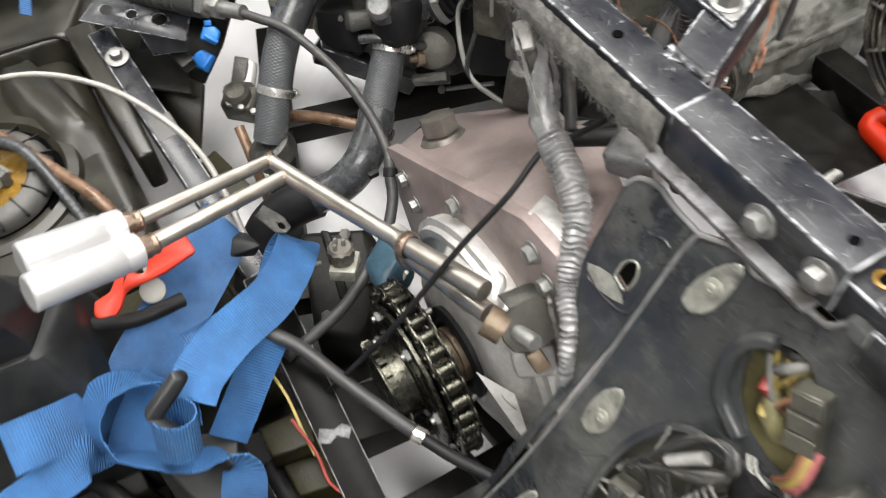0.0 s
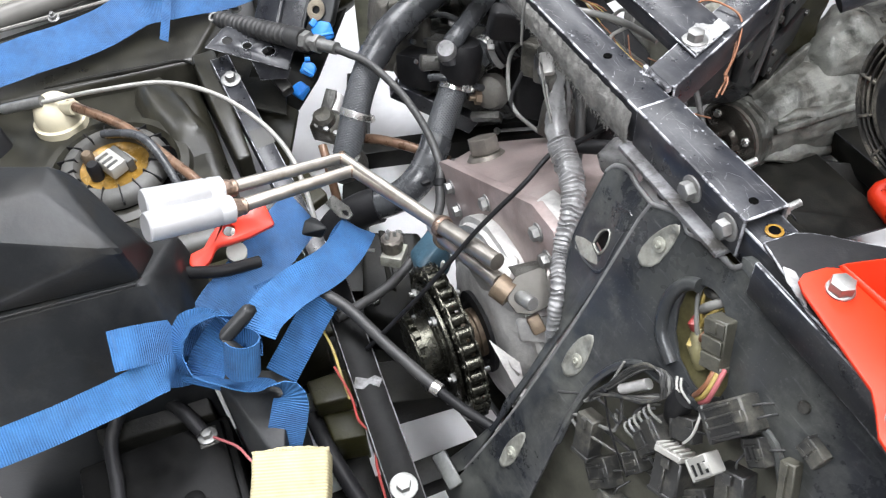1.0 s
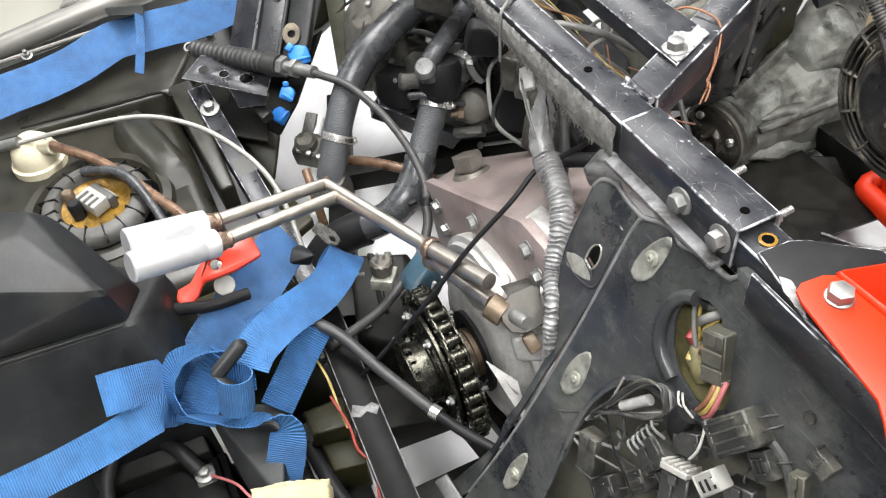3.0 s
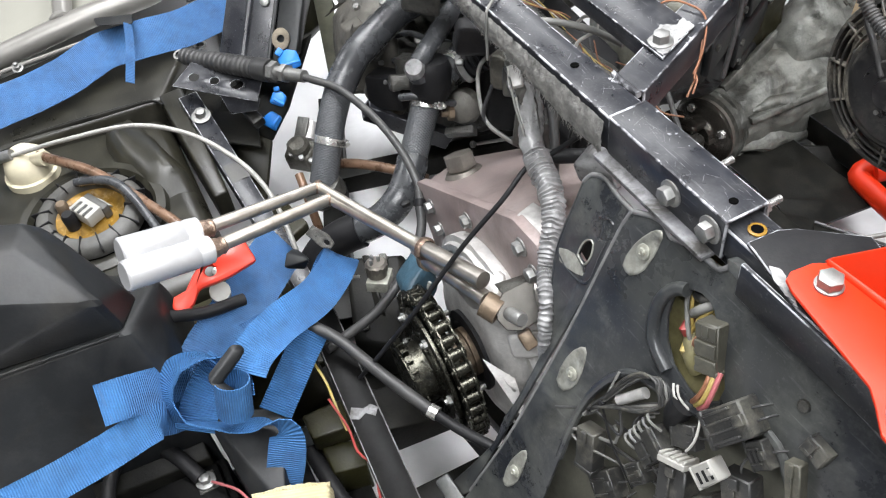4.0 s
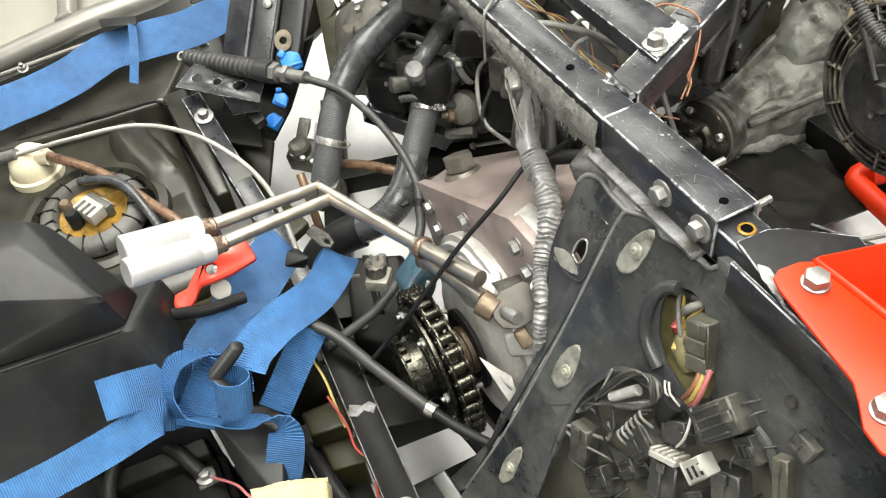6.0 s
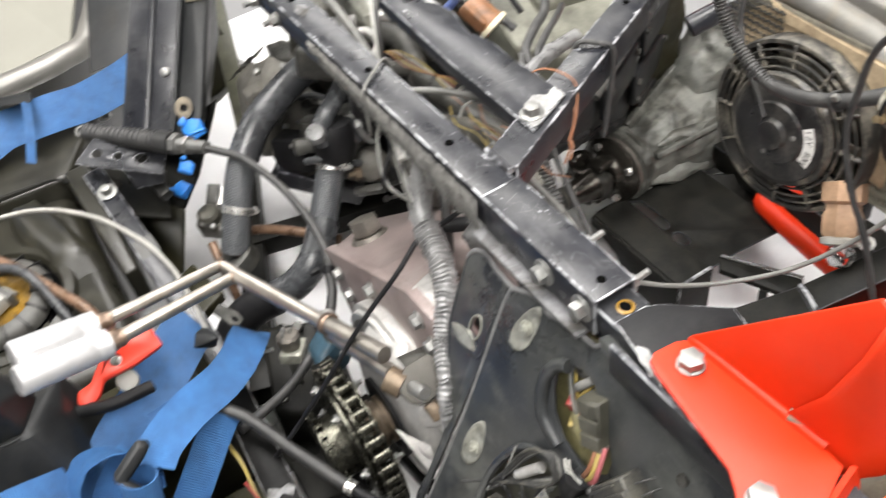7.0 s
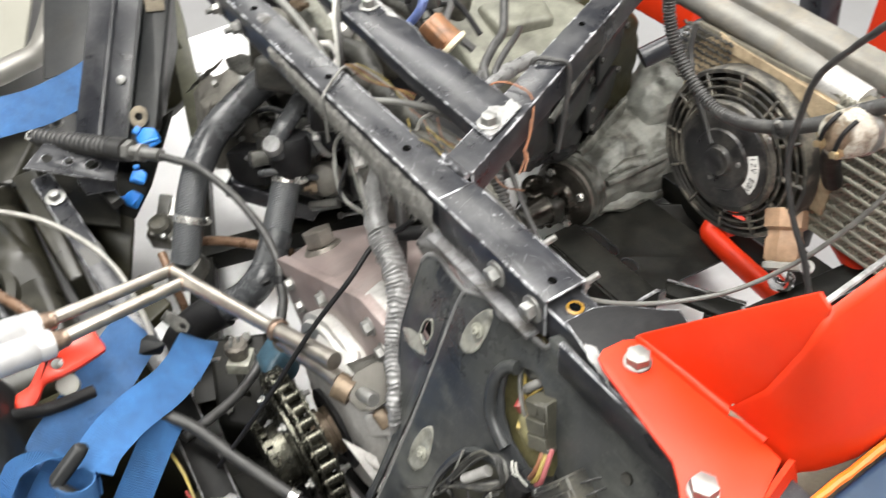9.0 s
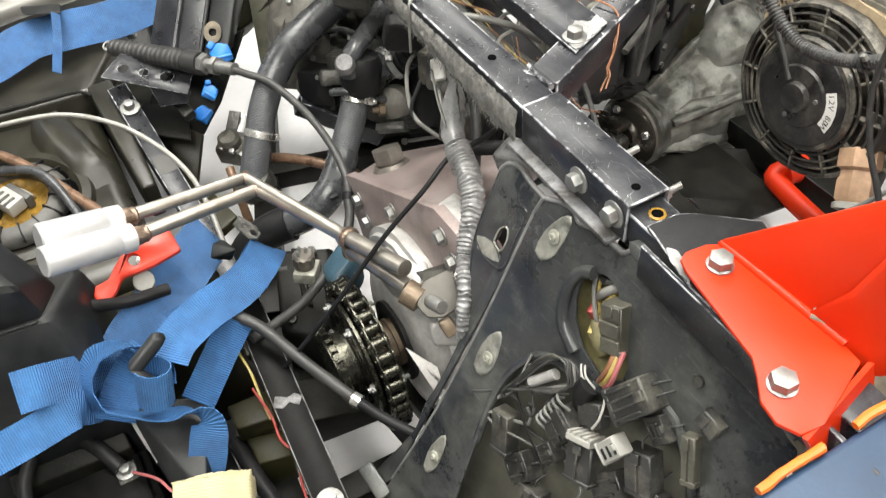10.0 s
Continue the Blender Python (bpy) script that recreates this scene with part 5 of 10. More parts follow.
part("belt_fold", ribbon([(-1.004, -0.336, 0.410), (-0.945, -0.352, 0.390), (-0.897, -0.374, 0.360)], [(0.9, 0.3, 0.3)] * 3, 0.016, by_face=True), M_blueweb2, belt)
part("belt_slider", hull([(-1.066, -0.388, 0.410), (-1.033, -0.321, 0.410), (-0.997, -0.327, 0.410), (-1.033, -0.388, 0.410), (-1.106, -0.389, 0.390), (-1.072, -0.321, 0.390), (-1.035, -0.327, 0.390), (-1.072, -0.389, 0.390)], 0.004), M_plastic, belt, "black belt slider")

# ---- black moulded cover ----
cover = thing("seat_cover", (-0.33, -0.62, 0.3), "large scuffed black moulded plastic cover", "cover")
part("upper_hump", hull([(-0.385, -0.545, 0.540), (-0.343, -0.560, 0.541), (-0.262, -0.500, 0.492), (-0.318, -0.476, 0.446), (-0.402, -0.530, 0.508), (-0.33, -0.72, 0.552), (-0.46, -0.72, 0.55),
                         (-0.275, -0.493, 0.420), (-0.285, -0.72, 0.440), (-0.335, -0.468, 0.40), (-0.46, -0.54, 0.40), (-0.50, -0.75, 0.40)], 0.006, 2), M_plastic, cover, angle=18)
part("lower_skirt", hull([(-0.272, -0.490, 0.421), (-0.280, -0.80, 0.442), (-0.300, -0.450, 0.395), (-0.36, -0.44, 0.40), (-0.228, -0.470, 0.300), (-0.225, -0.72, 0.295), (-0.23, -0.82, 0.30), (-0.42, -0.44, 0.30), (-0.36, -0.42, 0.29), (-0.28, -0.44, 0.29), (-0.5, -0.8, 0.3), (-0.46, -0.6, 0.42)], 0.006, 2), M_plastic, cover, angle=18)
part("step_ridge", pipe([(-0.276, -0.800, 0.443), (-0.273, -0.65, 0.435), (-0.270, -0.500, 0.422)], 0.0020, 8, 0.02), M_plastic, cover)

# red pull handle, with its stem
lever = thing("red_pull_handle", (-0.35, -0.37, 0.35), "red painted pull handle on a pale round stem", "handle")
LM = axes((-0.352, -0.368, 0.374), (-0.25, 0.96, 0.1), (0.55, 0.05, 0.83))
part("handle_grip", sheet([(-0.074, -0.004), (-0.072, -0.016), (-0.062, -0.021), (-0.048, -0.017), (-0.032, -0.006), (-0.014, -0.012), (0.010, -0.018), (0.05, -0.022), (0.055, 0.014), (0.020, 0.022), (-0.010, 0.022), (-0.028, 0.014), (-0.046, 0.004), (-0.064, 0.006)], 0.014, LM, [hole(-0.006, 0.005, 0.0075)], 0.005), M_redlever, lever)
part("pivot_bolt", lathe([(0.0055, 0), (0.0055, 0.010), (0, 0.011)], 12, LM), M_steel, lever)
part("stem", lathe([(0.014, -0.05), (0.014, -0.002), (0.010, 0.0), (0, 0.0)], 18, LM @ Matrix.Translation((-0.012, -0.022, 0))), M_connwhite, lever, "pale round stem")
solo("brake_hose", pipe([(-0.345, -0.487, 0.364), (-0.335, -0.475, 0.364), (-0.320, -0.441, 0.363), (-0.300, -0.400, 0.366), (-0.31, -0.35, 0.35)], 0.0085, 12), M_rubdark, "black rubber hose leaving the moulded cover", "hose")
solo("brass_ferrule", lathe([(0.0095, -0.012), (0.011, -0.010), (0.011, 0.008), (0.0098, 0.012)], 16, facing((-0.332, -0.468, 0.364), (0.4, 0.9, 0.0))), M_brass, "worn brass ferrule on the black hose", "hose fitting")
solo("gearbox_shelf", hull([(-0.42, -0.44, 0.27), (-0.26, -0.44, 0.28), (-0.27, -0.29, 0.27), (-0.42, -0.30, 0.27), (-0.42, -0.44, 0.1), (-0.26, -0.44, 0.1), (-0.27, -0.29, 0.1), (-0.42, -0.30, 0.1)], 0.008), M_olive, "oily olive metal shelf under the straps", "metal shelf")

# ---- battery and its tray ----
battery = thing("battery", (-0.15, -0.55, 0.1), "dusty dark grey battery with a zinc terminal bolt", "battery")
part("case", block((0.16, 0.20, 0.13), Matrix.Translation((-0.115, -0.555, 0.145)), 0.006), M_batcase, battery)
part("lid", block((0.145, 0.185, 0.016), Matrix.Translation((-0.112, -0.558, 0.214)), 0.006), M_batcase, battery)
part("terminal", block((0.030, 0.026, 0.020), Matrix.Translation((-0.160, -0.486, 0.214)), 0.003), M_castdark, battery)
part("vent_cap", lathe([(0.014, 0), (0.014, 0.006), (0.011, 0.008), (0, 0.008)], 18, Matrix.Translation((-0.075, -0.52, 0.222))), M_batcase, battery)
termbolt = make_bolt(0.013, 0.008, 0.013, label="zinc bolt on the battery terminal")
put(termbolt, facing((-0.160, -0.486, 0.225), (0, 0, 1), 0.4))
put(termbolt, facing((-0.215, -0.575, 0.215), (0, 0, 1), 0.1))
solo("battery_cable", pipe([(-0.165, -0.490, 0.230), (-0.205, -0.510, 0.243), (-0.235, -0.535, 0.24), (-0.25, -0.58, 0.21)], 0.010, 12), M_rubdark, "thick black cable clamped on the battery terminal", "cable", "battery cables")
solo("battery_cable", pipe([(-0.24, -0.575, 0.25), (-0.19, -0.600, 0.245), (-0.13, -0.605, 0.23), (-0.05, -0.62, 0.20)], 0.009, 12), M_rubdark, "black cable curving past the battery", "cable", "battery cables")
solo("pink_wire", pipe([(-0.150, -0.478, 0.232), (-0.115, -0.452, 0.245), (-0.085, -0.44, 0.25), (-0.06, -0.42, 0.22)], 0.0019, 8), M_wirepink, "thin pink wire from the battery terminal", "wire")
tray = thing("battery_tray", (-0.15, -0.5, 0.05), "black plastic battery tray with raised rims", "tray")
part("tray_floor", span((-0.26, -0.78, 0.055), (0.03, -0.43, 0.075), 0.004), M_plastic, tray)
part("tray_back", hull([(-0.255, -0.78, 0.27), (-0.215, -0.46, 0.292), (-0.205, -0.46, 0.290), (-0.245, -0.78, 0.266), (-0.255, -0.78, 0.07), (-0.215, -0.46, 0.07), (-0.205, -0.46, 0.07), (-0.245, -0.78, 0.07)], 0.002), M_plastic, tray)
part("tray_side", hull([(-0.215, -0.455, 0.290), (-0.17, -0.36, 0.285), (-0.055, -0.405, 0.255), (-0.06, -0.435, 0.235), (-0.215, -0.455, 0.07), (-0.17, -0.36, 0.07), (-0.055, -0.405, 0.07), (-0.06, -0.435, 0.07)], 0.004), M_plastic, tray)
part("inner_rim", hull([(-0.225, -0.62, 0.235), (-0.205, -0.47, 0.245), (-0.185, -0.47, 0.232), (-0.205, -0.62, 0.222), (-0.225, -0.62, 0.12), (-0.205, -0.47, 0.12), (-0.185, -0.47, 0.12), (-0.205, -0.62, 0.12)], 0.003), M_under, tray)

pad = thing("cream_pad", (-0.02, -0.40, 0.2), "worn cream fabric harness pad with frayed edge", "pad")
pm = axes((-0.017, -0.403, 0.270), (0.34, 0.94, 0.0), (0.25, -0.1, 0.96))
bm = block((0.092, 0.085, 0.034), pm, 0.006, 3)
bmesh.ops.subdivide_edges(bm, edges=[e for e in bm.edges if e.calc_length() > 0.03], cuts=6, use_grid_fill=True)
lumpy(bm, 0.0022, 45)
uvl = bm.loops.layers.uv.new("UVMap")
pmi = pm.inverted()
for f in bm.faces:
    for lp in f.loops:
        q = pmi @ lp.vert.co
        lp[uvl].uv = (q.y, q.x)
part("pad_body", bm, M_pad, pad)
part("frayed_hem", lumpy(pipe([pm @ Vector((-0.046, 0.040, 0.010)), pm @ Vector((0, 0.043, 0.012)), pm @ Vector((0.046, 0.040, 0.010))], 0.0035, 8, 0.004), 0.0016, 200), M_pad, pad)

# ---- lower chassis tube with red wire ----
low = thing("lower_tube", (-0.1, -0.27, 0.0), "black square lower chassis tube with chipped paint", "frame bar")
part("tube_body", square_tube((-0.33, -0.262, 0.291), (0.10, -0.282, 0.226), 0.040), [M_batcase, M_chipgrey], low)
TUP = Vector((0.15, 0, 0.99)).normalized()
tm = axes((-0.112, -0.273, 0.2785), (1, -0.045, -0.15), TUP)
part("chipped_paint", sheet([(-0.014, -0.012), (0.000, -0.0195), (0.006, -0.008), (0.001, 0.002), (0.010, 0.012), (0.000, 0.0195), (-0.008, 0.012), (-0.006, 0.002)], 0.0005, tm), M_chipgrey, low, "chipped bare patch")
put(dome, facing((0.030, -0.280, 0.258), (0.15, 0, 0.99)))
solo("red_wire", pipe([(-0.150, -0.305, 0.285), (-0.110, -0.298, 0.268), (-0.075, -0.300, 0.262), (-0.045, -0.290, 0.262), (-0.010, -0.300, 0.25), (0.05, -0.305, 0.23)], 0.0017, 8), M_wirered, "red wire lying along the lower tube", "wire")
solo("yellow_wire", pipe([(-0.238, -0.300, 0.290), (-0.215, -0.302, 0.292), (-0.180, -0.298, 0.280), (-0.140, -0.300, 0.268), (-0.11, -0.300, 0.262)], 0.0018, 8), M_wireyel, "thin yellow wire beside the lower tube", "wire")
sump = thing("oil_box", (-0.15, -0.33, 0.1), "oily olive-yellow metal box beneath the straps", "metal box")
part("box_body", hull([(-0.206, -0.343, 0.200), (-0.201, -0.282, 0.202), (-0.154, -0.289, 0.200), (-0.164, -0.343, 0.198), (-0.206, -0.343, 0.165), (-0.201, -0.282, 0.165), (-0.154, -0.289, 0.165), (-0.164, -0.343, 0.165)], 0.004), M_oliveplastic, sump)
part("box_flange", hull([(-0.165, -0.335, 0.168), (-0.150, -0.285, 0.168), (-0.110, -0.290, 0.165), (-0.120, -0.335, 0.165), (-0.21, -0.345, 0.10), (-0.20, -0.28, 0.10), (-0.110, -0.290, 0.10), (-0.120, -0.335, 0.10)], 0.003), M_oliveplastic, sump)
solo("black_hose", pipe([(-0.18, -0.35, 0.15), (-0.12, -0.345, 0.155), (-0.06, -0.335, 0.15), (0.0, -0.325, 0.15), (0.08, -0.33, 0.14)], 0.012, 12, 0.004, profile=conduit_profile(0.008, 0.1)), M_rubdark, "black ribbed hose deep below the lower tube", "hose")
part("channel_foot", lumpy(hull([(-0.881, -0.23, 0.286), (-0.889, -0.227, 0.277), (-0.855, -0.153, 0.288), (-0.863, -0.15, 0.279), (-0.869, -0.071, 0.328), (-0.877, -0.068, 0.319), (-0.874, -0.039, 0.344), (-0.882, -0.036, 0.335), (-0.809, -0.131, 0.255), (-0.817, -0.128, 0.246), (-0.784, -0.184, 0.216), (-0.792, -0.181, 0.207), (-0.853, -0.26, 0.251), (-0.861, -0.257, 0.242)], 0.003), 0.001, 40), M_under, chan, "oily black lower channel plate")
part("channel_foot", lumpy(hull([(-0.784, -0.184, 0.216), (-0.792, -0.181, 0.207), (-0.759, -0.219, 0.182), (-0.767, -0.216, 0.173), (-0.717, -0.239, 0.138), (-0.725, -0.236, 0.129), (-0.725, -0.273, 0.133), (-0.733, -0.27, 0.124), (-0.853, -0.26, 0.251), (-0.861, -0.257, 0.242), (-0.881, -0.273, 0.272), (-0.889, -0.27, 0.263)], 0.003), 0.001, 40), M_olive, chan)
put(standoff, facing((-1.011, -0.226, 0.318), (0.2, 0, 1)))
# dark pipe standing in for the shaded gap round the tank surround's pressed well
part("well_gap", pipe([(-0.938, -0.600, 0.3045), (-0.925, -0.519, 0.3080), (-0.913, -0.459, 0.3100), (-0.903, -0.398, 0.3120), (-0.893, -0.352, 0.3130), (-0.872, -0.338, 0.3110)], 0.0042, 8, 0.02, profile=lambda s, t: 0.45 + 0.9 * math.sin(math.pi * min(max(s / t, 0.03), 0.97))), M_under, ledge, "black pipe painted in as the shade of the well edge")

# ---- coolant hoses ----
def hose(name, pts, r, material, label, group="coolant hoses", seg=20):
    return solo(name, pipe(pts, r, seg, 0.008), material, label, "hose", group)


main_hose = thing("coolant_hose", (-0.6, -0.05, 0.3), "thick grey-black coolant hose, smooth above and textured below", "hose", "coolant hoses")
part("smooth_section", pipe([(-0.66, 0.150, 0.478), (-0.672, 0.085, 0.458), (-0.670, 0.046, 0.444), (-0.650, -0.029, 0.416), (-0.628, -0.076, 0.381)], 0.0255, 24), M_rubber, main_hose)
part("textured_section", pipe([(-0.632, -0.070, 0.386), (-0.628, -0.076, 0.381), (-0.605, -0.107, 0.344), (-0.584, -0.131, 0.304), (-0.567, -0.154, 0.262)], 0.0235, 24), M_hosebraid, main_hose)
worm_clamp((-0.592, -0.121, 0.319), (-0.021, 0.028, 0.040), 0.0245, 2.6)
low_hose = thing("coolant_hose", (-0.5, -0.02, 0.25), "textured coolant hose curving down to a black elbow", "hose", "coolant hoses")
part("textured_section", pipe([(-0.547, 0.043, 0.362), (-0.546, 0.038, 0.352), (-0.520, 0.008, 0.320), (-0.494, -0.020, 0.296)], 0.0235, 24), M_hosebraid, low_hose)
part("smooth_section", pipe([(-0.497, -0.017, 0.298), (-0.483, -0.029, 0.288), (-0.458, -0.062, 0.267), (-0.455, -0.100, 0.243), (-0.472, -0.145, 0.222)], 0.0255, 24), M_rubber, low_hose)
part("black_elbow", pipe([(-0.468, -0.135, 0.226), (-0.480, -0.165, 0.214), (-0.492, -0.200, 0.188), (-0.485, -0.235, 0.150), (-0.47, -0.26, 0.10)], 0.030, 24), M_rubdark, low_hose)
worm_clamp((-0.545, 0.038, 0.353), (-0.02, 0.02, 0.03), 0.0245, 1.2)

# thermostat housing with its fittings
thermo = thing("thermostat_housing", (-0.55, 0.06, 0.4), "dark coolant housing with a grey rubber elbow", "engine part")
part("housing_body", lathe([(0.022, -0.035), (0.030, -0.030), (0.034, -0.01), (0.034, 0.02), (0.026, 0.034), (0, 0.036)], 24, facing((-0.552, 0.055, 0.392), (-0.1, 0.2, 1))), M_rubdark, thermo)
part("rubber_elbow", pipe([(-0.542, 0.034, 0.405), (-0.546, 0.034, 0.426), (-0.556, 0.052, 0.438), (-0.575, 0.082, 0.447), (-0.598, 0.118, 0.459), (-0.62, 0.15, 0.465)], 0.0155, 16), M_rubber, thermo, "grey rubber elbow pipe")
part("side_neck", pipe([(-0.552, 0.070, 0.388), (-0.562, 0.105, 0.394), (-0.590, 0.150, 0.408), (-0.63, 0.19, 0.42)], 0.024, 18), M_rubber, thermo)
worm_clamp((-0.562, 0.104, 0.392), (-0.014, 0.038, 0.008), 0.0252, 1.9)

# engine lumps behind the hoses
engine = thing("engine_block", (-0.7, 0.15, 0.1), "oily dark cast engine parts behind the hoses", "engine")
bm = hull([(-0.900, 0.012, 0.352), (-0.865, 0.028, 0.391), (-0.842, 0.060, 0.415), (-0.790, 0.088, 0.430), (-0.700, 0.070, 0.432), (-0.712, 0.000, 0.412), (-0.735, -0.012, 0.404), (-0.80, -0.010, 0.385), (-0.893, -0.005, 0.249), (-0.74, -0.035, 0.28), (-0.68, 0.05, 0.28), (-0.86, 0.09, 0.27)], 0.014, 4)
part("valve_cover", crumple(bm, 3, 0.005, 22, 0.002, 70), M_enginedust, engine)
part("block_side", crumple(hull([(-0.83, 0.065, 0.31), (-0.90, 0.15, 0.30), (-0.85, 0.25, 0.32), (-0.66, 0.18, 0.33), (-0.69, 0.06, 0.31), (-0.83, 0.07, 0.12), (-0.90, 0.15, 0.12), (-0.85, 0.25, 0.12), (-0.66, 0.18, 0.12), (-0.70, 0.07, 0.12)], 0.012, 3), 4, 0.010, 26, 0.004, 70), M_castdark, engine)
part("injector_box", block((0.07, 0.05, 0.06), axes((-0.655, 0.02, 0.325), (0.7, 0.6, 0.2), (-0.2, 0.1, 1)), 0.006), M_rubdark, engine)
part("sensor_block", block((0.05, 0.035, 0.05), axes((-0.625, 0.055, 0.365), (0.7, 0.6, 0.2), (-0.2, 0.1, 1)), 0.004), M_castdark, engine)
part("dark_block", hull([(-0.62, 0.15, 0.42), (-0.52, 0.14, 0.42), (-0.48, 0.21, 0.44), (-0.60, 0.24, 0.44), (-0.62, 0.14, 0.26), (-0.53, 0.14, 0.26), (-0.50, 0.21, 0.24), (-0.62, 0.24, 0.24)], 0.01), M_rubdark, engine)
part("starter_dome", lathe([(0.034, -0.05), (0.036, 0.0), (0.030, 0.018), (0.018, 0.026), (0.010, 0.028), (0.009, 0.038), (0, 0.040)], 24, facing((-0.595, 0.155, 0.252), (0.55, -0.7, 0.35))), M_castdark, engine, "round cast end cap")
part("cap_nut", shift(hex_head(0.014, 0.012), facing((-0.574, 0.128, 0.266), (0.55, -0.7, 0.35))), M_brass, engine)
part("stud_rod", pipe([(-0.60, 0.075, 0.33), (-0.55, 0.145, 0.365)], 0.0035, 8), M_zinc, engine)
part("stud_rod", pipe([(-0.572, 0.135, 0.205), (-0.515, 0.185, 0.235)], 0.0035, 8), M_zinc, engine)
part("stud_head", shift(hex_head(0.011, 0.007), facing((-0.576, 0.131, 0.203), (-0.6, -0.5, -0.3))), M_zinc, engine)
part("stud_rod", pipe([(-0.60, 0.135, 0.395), (-0.55, 0.205, 0.425)], 0.0030, 8), M_zinc, engine)
part("bracket_arm", square_tube((-0.66, -0.03, 0.30), (-0.62, 0.10, 0.20), 0.03), BW, engine)
for k, (x, y, z) in enumerate(((-0.672, 0.020, 0.368), (-0.640, 0.012, 0.350), (-0.628, 0.028, 0.302))):
    part("small_nut", shift(hex_head(0.008, 0.007), facing((x, y, z), (0.2, -0.7, 0.5), k)), M_zinc, engine)

re_ = random.Random(5)
for k in range(16):
    at = Vector((re_.uniform(-0.70, -0.56), re_.uniform(0.0, 0.13), re_.uniform(0.28, 0.40)))
    face = Vector((0.7 + 0.3 * re_.random(), -0.5 + 0.5 * re_.random(), 0.4 + 0.5 * re_.random()))
    kind_ = k % 4
    if kind_ == 0:
        part("fitting_nut", add(shift(hex_head(0.015, 0.009), facing(at, face, k)), lathe([(0.0045, 0.008), (0.0045, 0.016), (0, 0.016)], 10, facing(at, face))), M_zinc, engine)
    elif kind_ == 1:
        part("small_hose", pipe([at, at + Vector((0.02, 0.02, 0.016 * re_.random())), at + Vector((0.035, 0.05, -0.01)), at + Vector((0.03, 0.085, -0.03))], re_.uniform(0.004, 0.008), 10), M_rubber, engine)
    elif kind_ == 2:
        part("cast_boss", crumple(lathe([(0.020, -0.02), (0.021, 0.0), (0.016, 0.008), (0.010, 0.009), (0.009, 0.016), (0, 0.017)], 18, facing(at, face)), 1, 0.002, 60), M_grime, engine)
    else:
        part("fitting_block", crumple(block((0.040, 0.026, 0.030), facing(at, face, k), 0.004), 1, 0.003, 50), M_castdark, engine)

# heater valve under the hose
valve = thing("coolant_valve", (-0.72, -0.13, 0.2), "grimy metal coolant valve with a copper pipe", "valve")
part("valve_body", lumpy(block((0.058, 0.046, 0.046), axes((-0.70, -0.150, 0.225), (0.6, 0.6, 0), (0.2, -0.2, 1)), 0.012, 4), 0.007, 45), M_grime, valve)
part("valve_cap", lumpy(lathe([(0.020, -0.01), (0.020, 0.012), (0.014, 0.018), (0, 0.018)], 16, facing((-0.69, -0.155, 0.250), (0.3, -0.2, 1))), 0.002, 80), M_grime, valve)
part("valve_stub", pipe([(-0.72, -0.13, 0.235), (-0.75, -0.11, 0.245)], 0.010, 12), M_cast, valve)
for k in range(3):
    part("valve_screw", shift(hex_head(0.009, 0.006), facing((-0.685 + 0.018 * k, -0.172 + 0.012 * k, 0.246), (0.3, -0.2, 1), k)), M_zinc, valve)
part("valve_tab", block((0.022, 0.05, 0.006), axes((-0.735, -0.135, 0.25), (0.6, 0.6, 0), (0.5, -0.4, 0.8)), 0.002), M_castdark, valve)
part("pipe_flange", lathe([(0.032, -0.02), (0.034, -0.01), (0.034, 0.006), (0.028, 0.010), (0, 0.010)], 24, facing((-0.565, -0.157, 0.250), (-0.2, -0.35, 0.9))), M_castdark, valve)
part("copper_branch", pipe([(-0.604, -0.115, 0.258), (-0.575, -0.08, 0.260), (-0.528, -0.035, 0.258), (-0.49, 0.0, 0.25)], 0.0085, 12), M_copper, valve, "brown copper pipe")
part("copper_drop", pipe([(-0.655, -0.175, 0.225), (-0.620, -0.178, 0.200), (-0.590, -0.180, 0.150), (-0.56, -0.18, 0.08)], 0.008, 12), M_copper, valve)
part("mount_plate", hull([(-0.66, -0.22, 0.20), (-0.56, -0.20, 0.20), (-0.54, -0.26, 0.19), (-0.64, -0.28, 0.19), (-0.66, -0.22, 0.18), (-0.56, -0.20, 0.18), (-0.54, -0.26, 0.17), (-0.64, -0.28, 0.17)], 0.004), M_olive, valve)

# ---- control cables ----
boot = thing("shift_cable", (-0.8, -0.2, 0.38), "black push-pull cable with a ribbed rubber boot and zinc nuts", "cable")
BA, BB = Vector((-0.905, -0.270, 0.369)), Vector((-0.720, -0.158, 0.398))
part("rubber_boot", pipe([BA, BB], 0.0195, 20, 0.0025, profile=lambda s, t: (0.80 + 0.20 * s / t) * (1 - 0.14 * (1 if (s / 0.012) % 1 < 0.45 else 0)) if s < t * 0.86 else 1.0), M_bootrub, boot, "ribbed rubber boot")
bd = (BB - BA).normalized()
part("eye_end", shift(lathe([(0.006, -0.004), (0.010, -0.004), (0.010, 0.004), (0.006, 0.004)], 18), facing(BA - bd * 0.012, (0.3, -0.4, 1))), M_zinc, boot)
part("lock_nut", shift(hex_head(0.030, 0.012), facing(BB + bd * 0.001, bd)), M_zinc, boot)
part("lock_nut", shift(hex_head(0.028, 0.010), facing(BB + bd * 0.028, bd, 0.3)), M_zinc, boot)
part("threaded_sleeve", pipe([BB, BB + bd * 0.075], 0.0105, 14), M_zinc, boot)
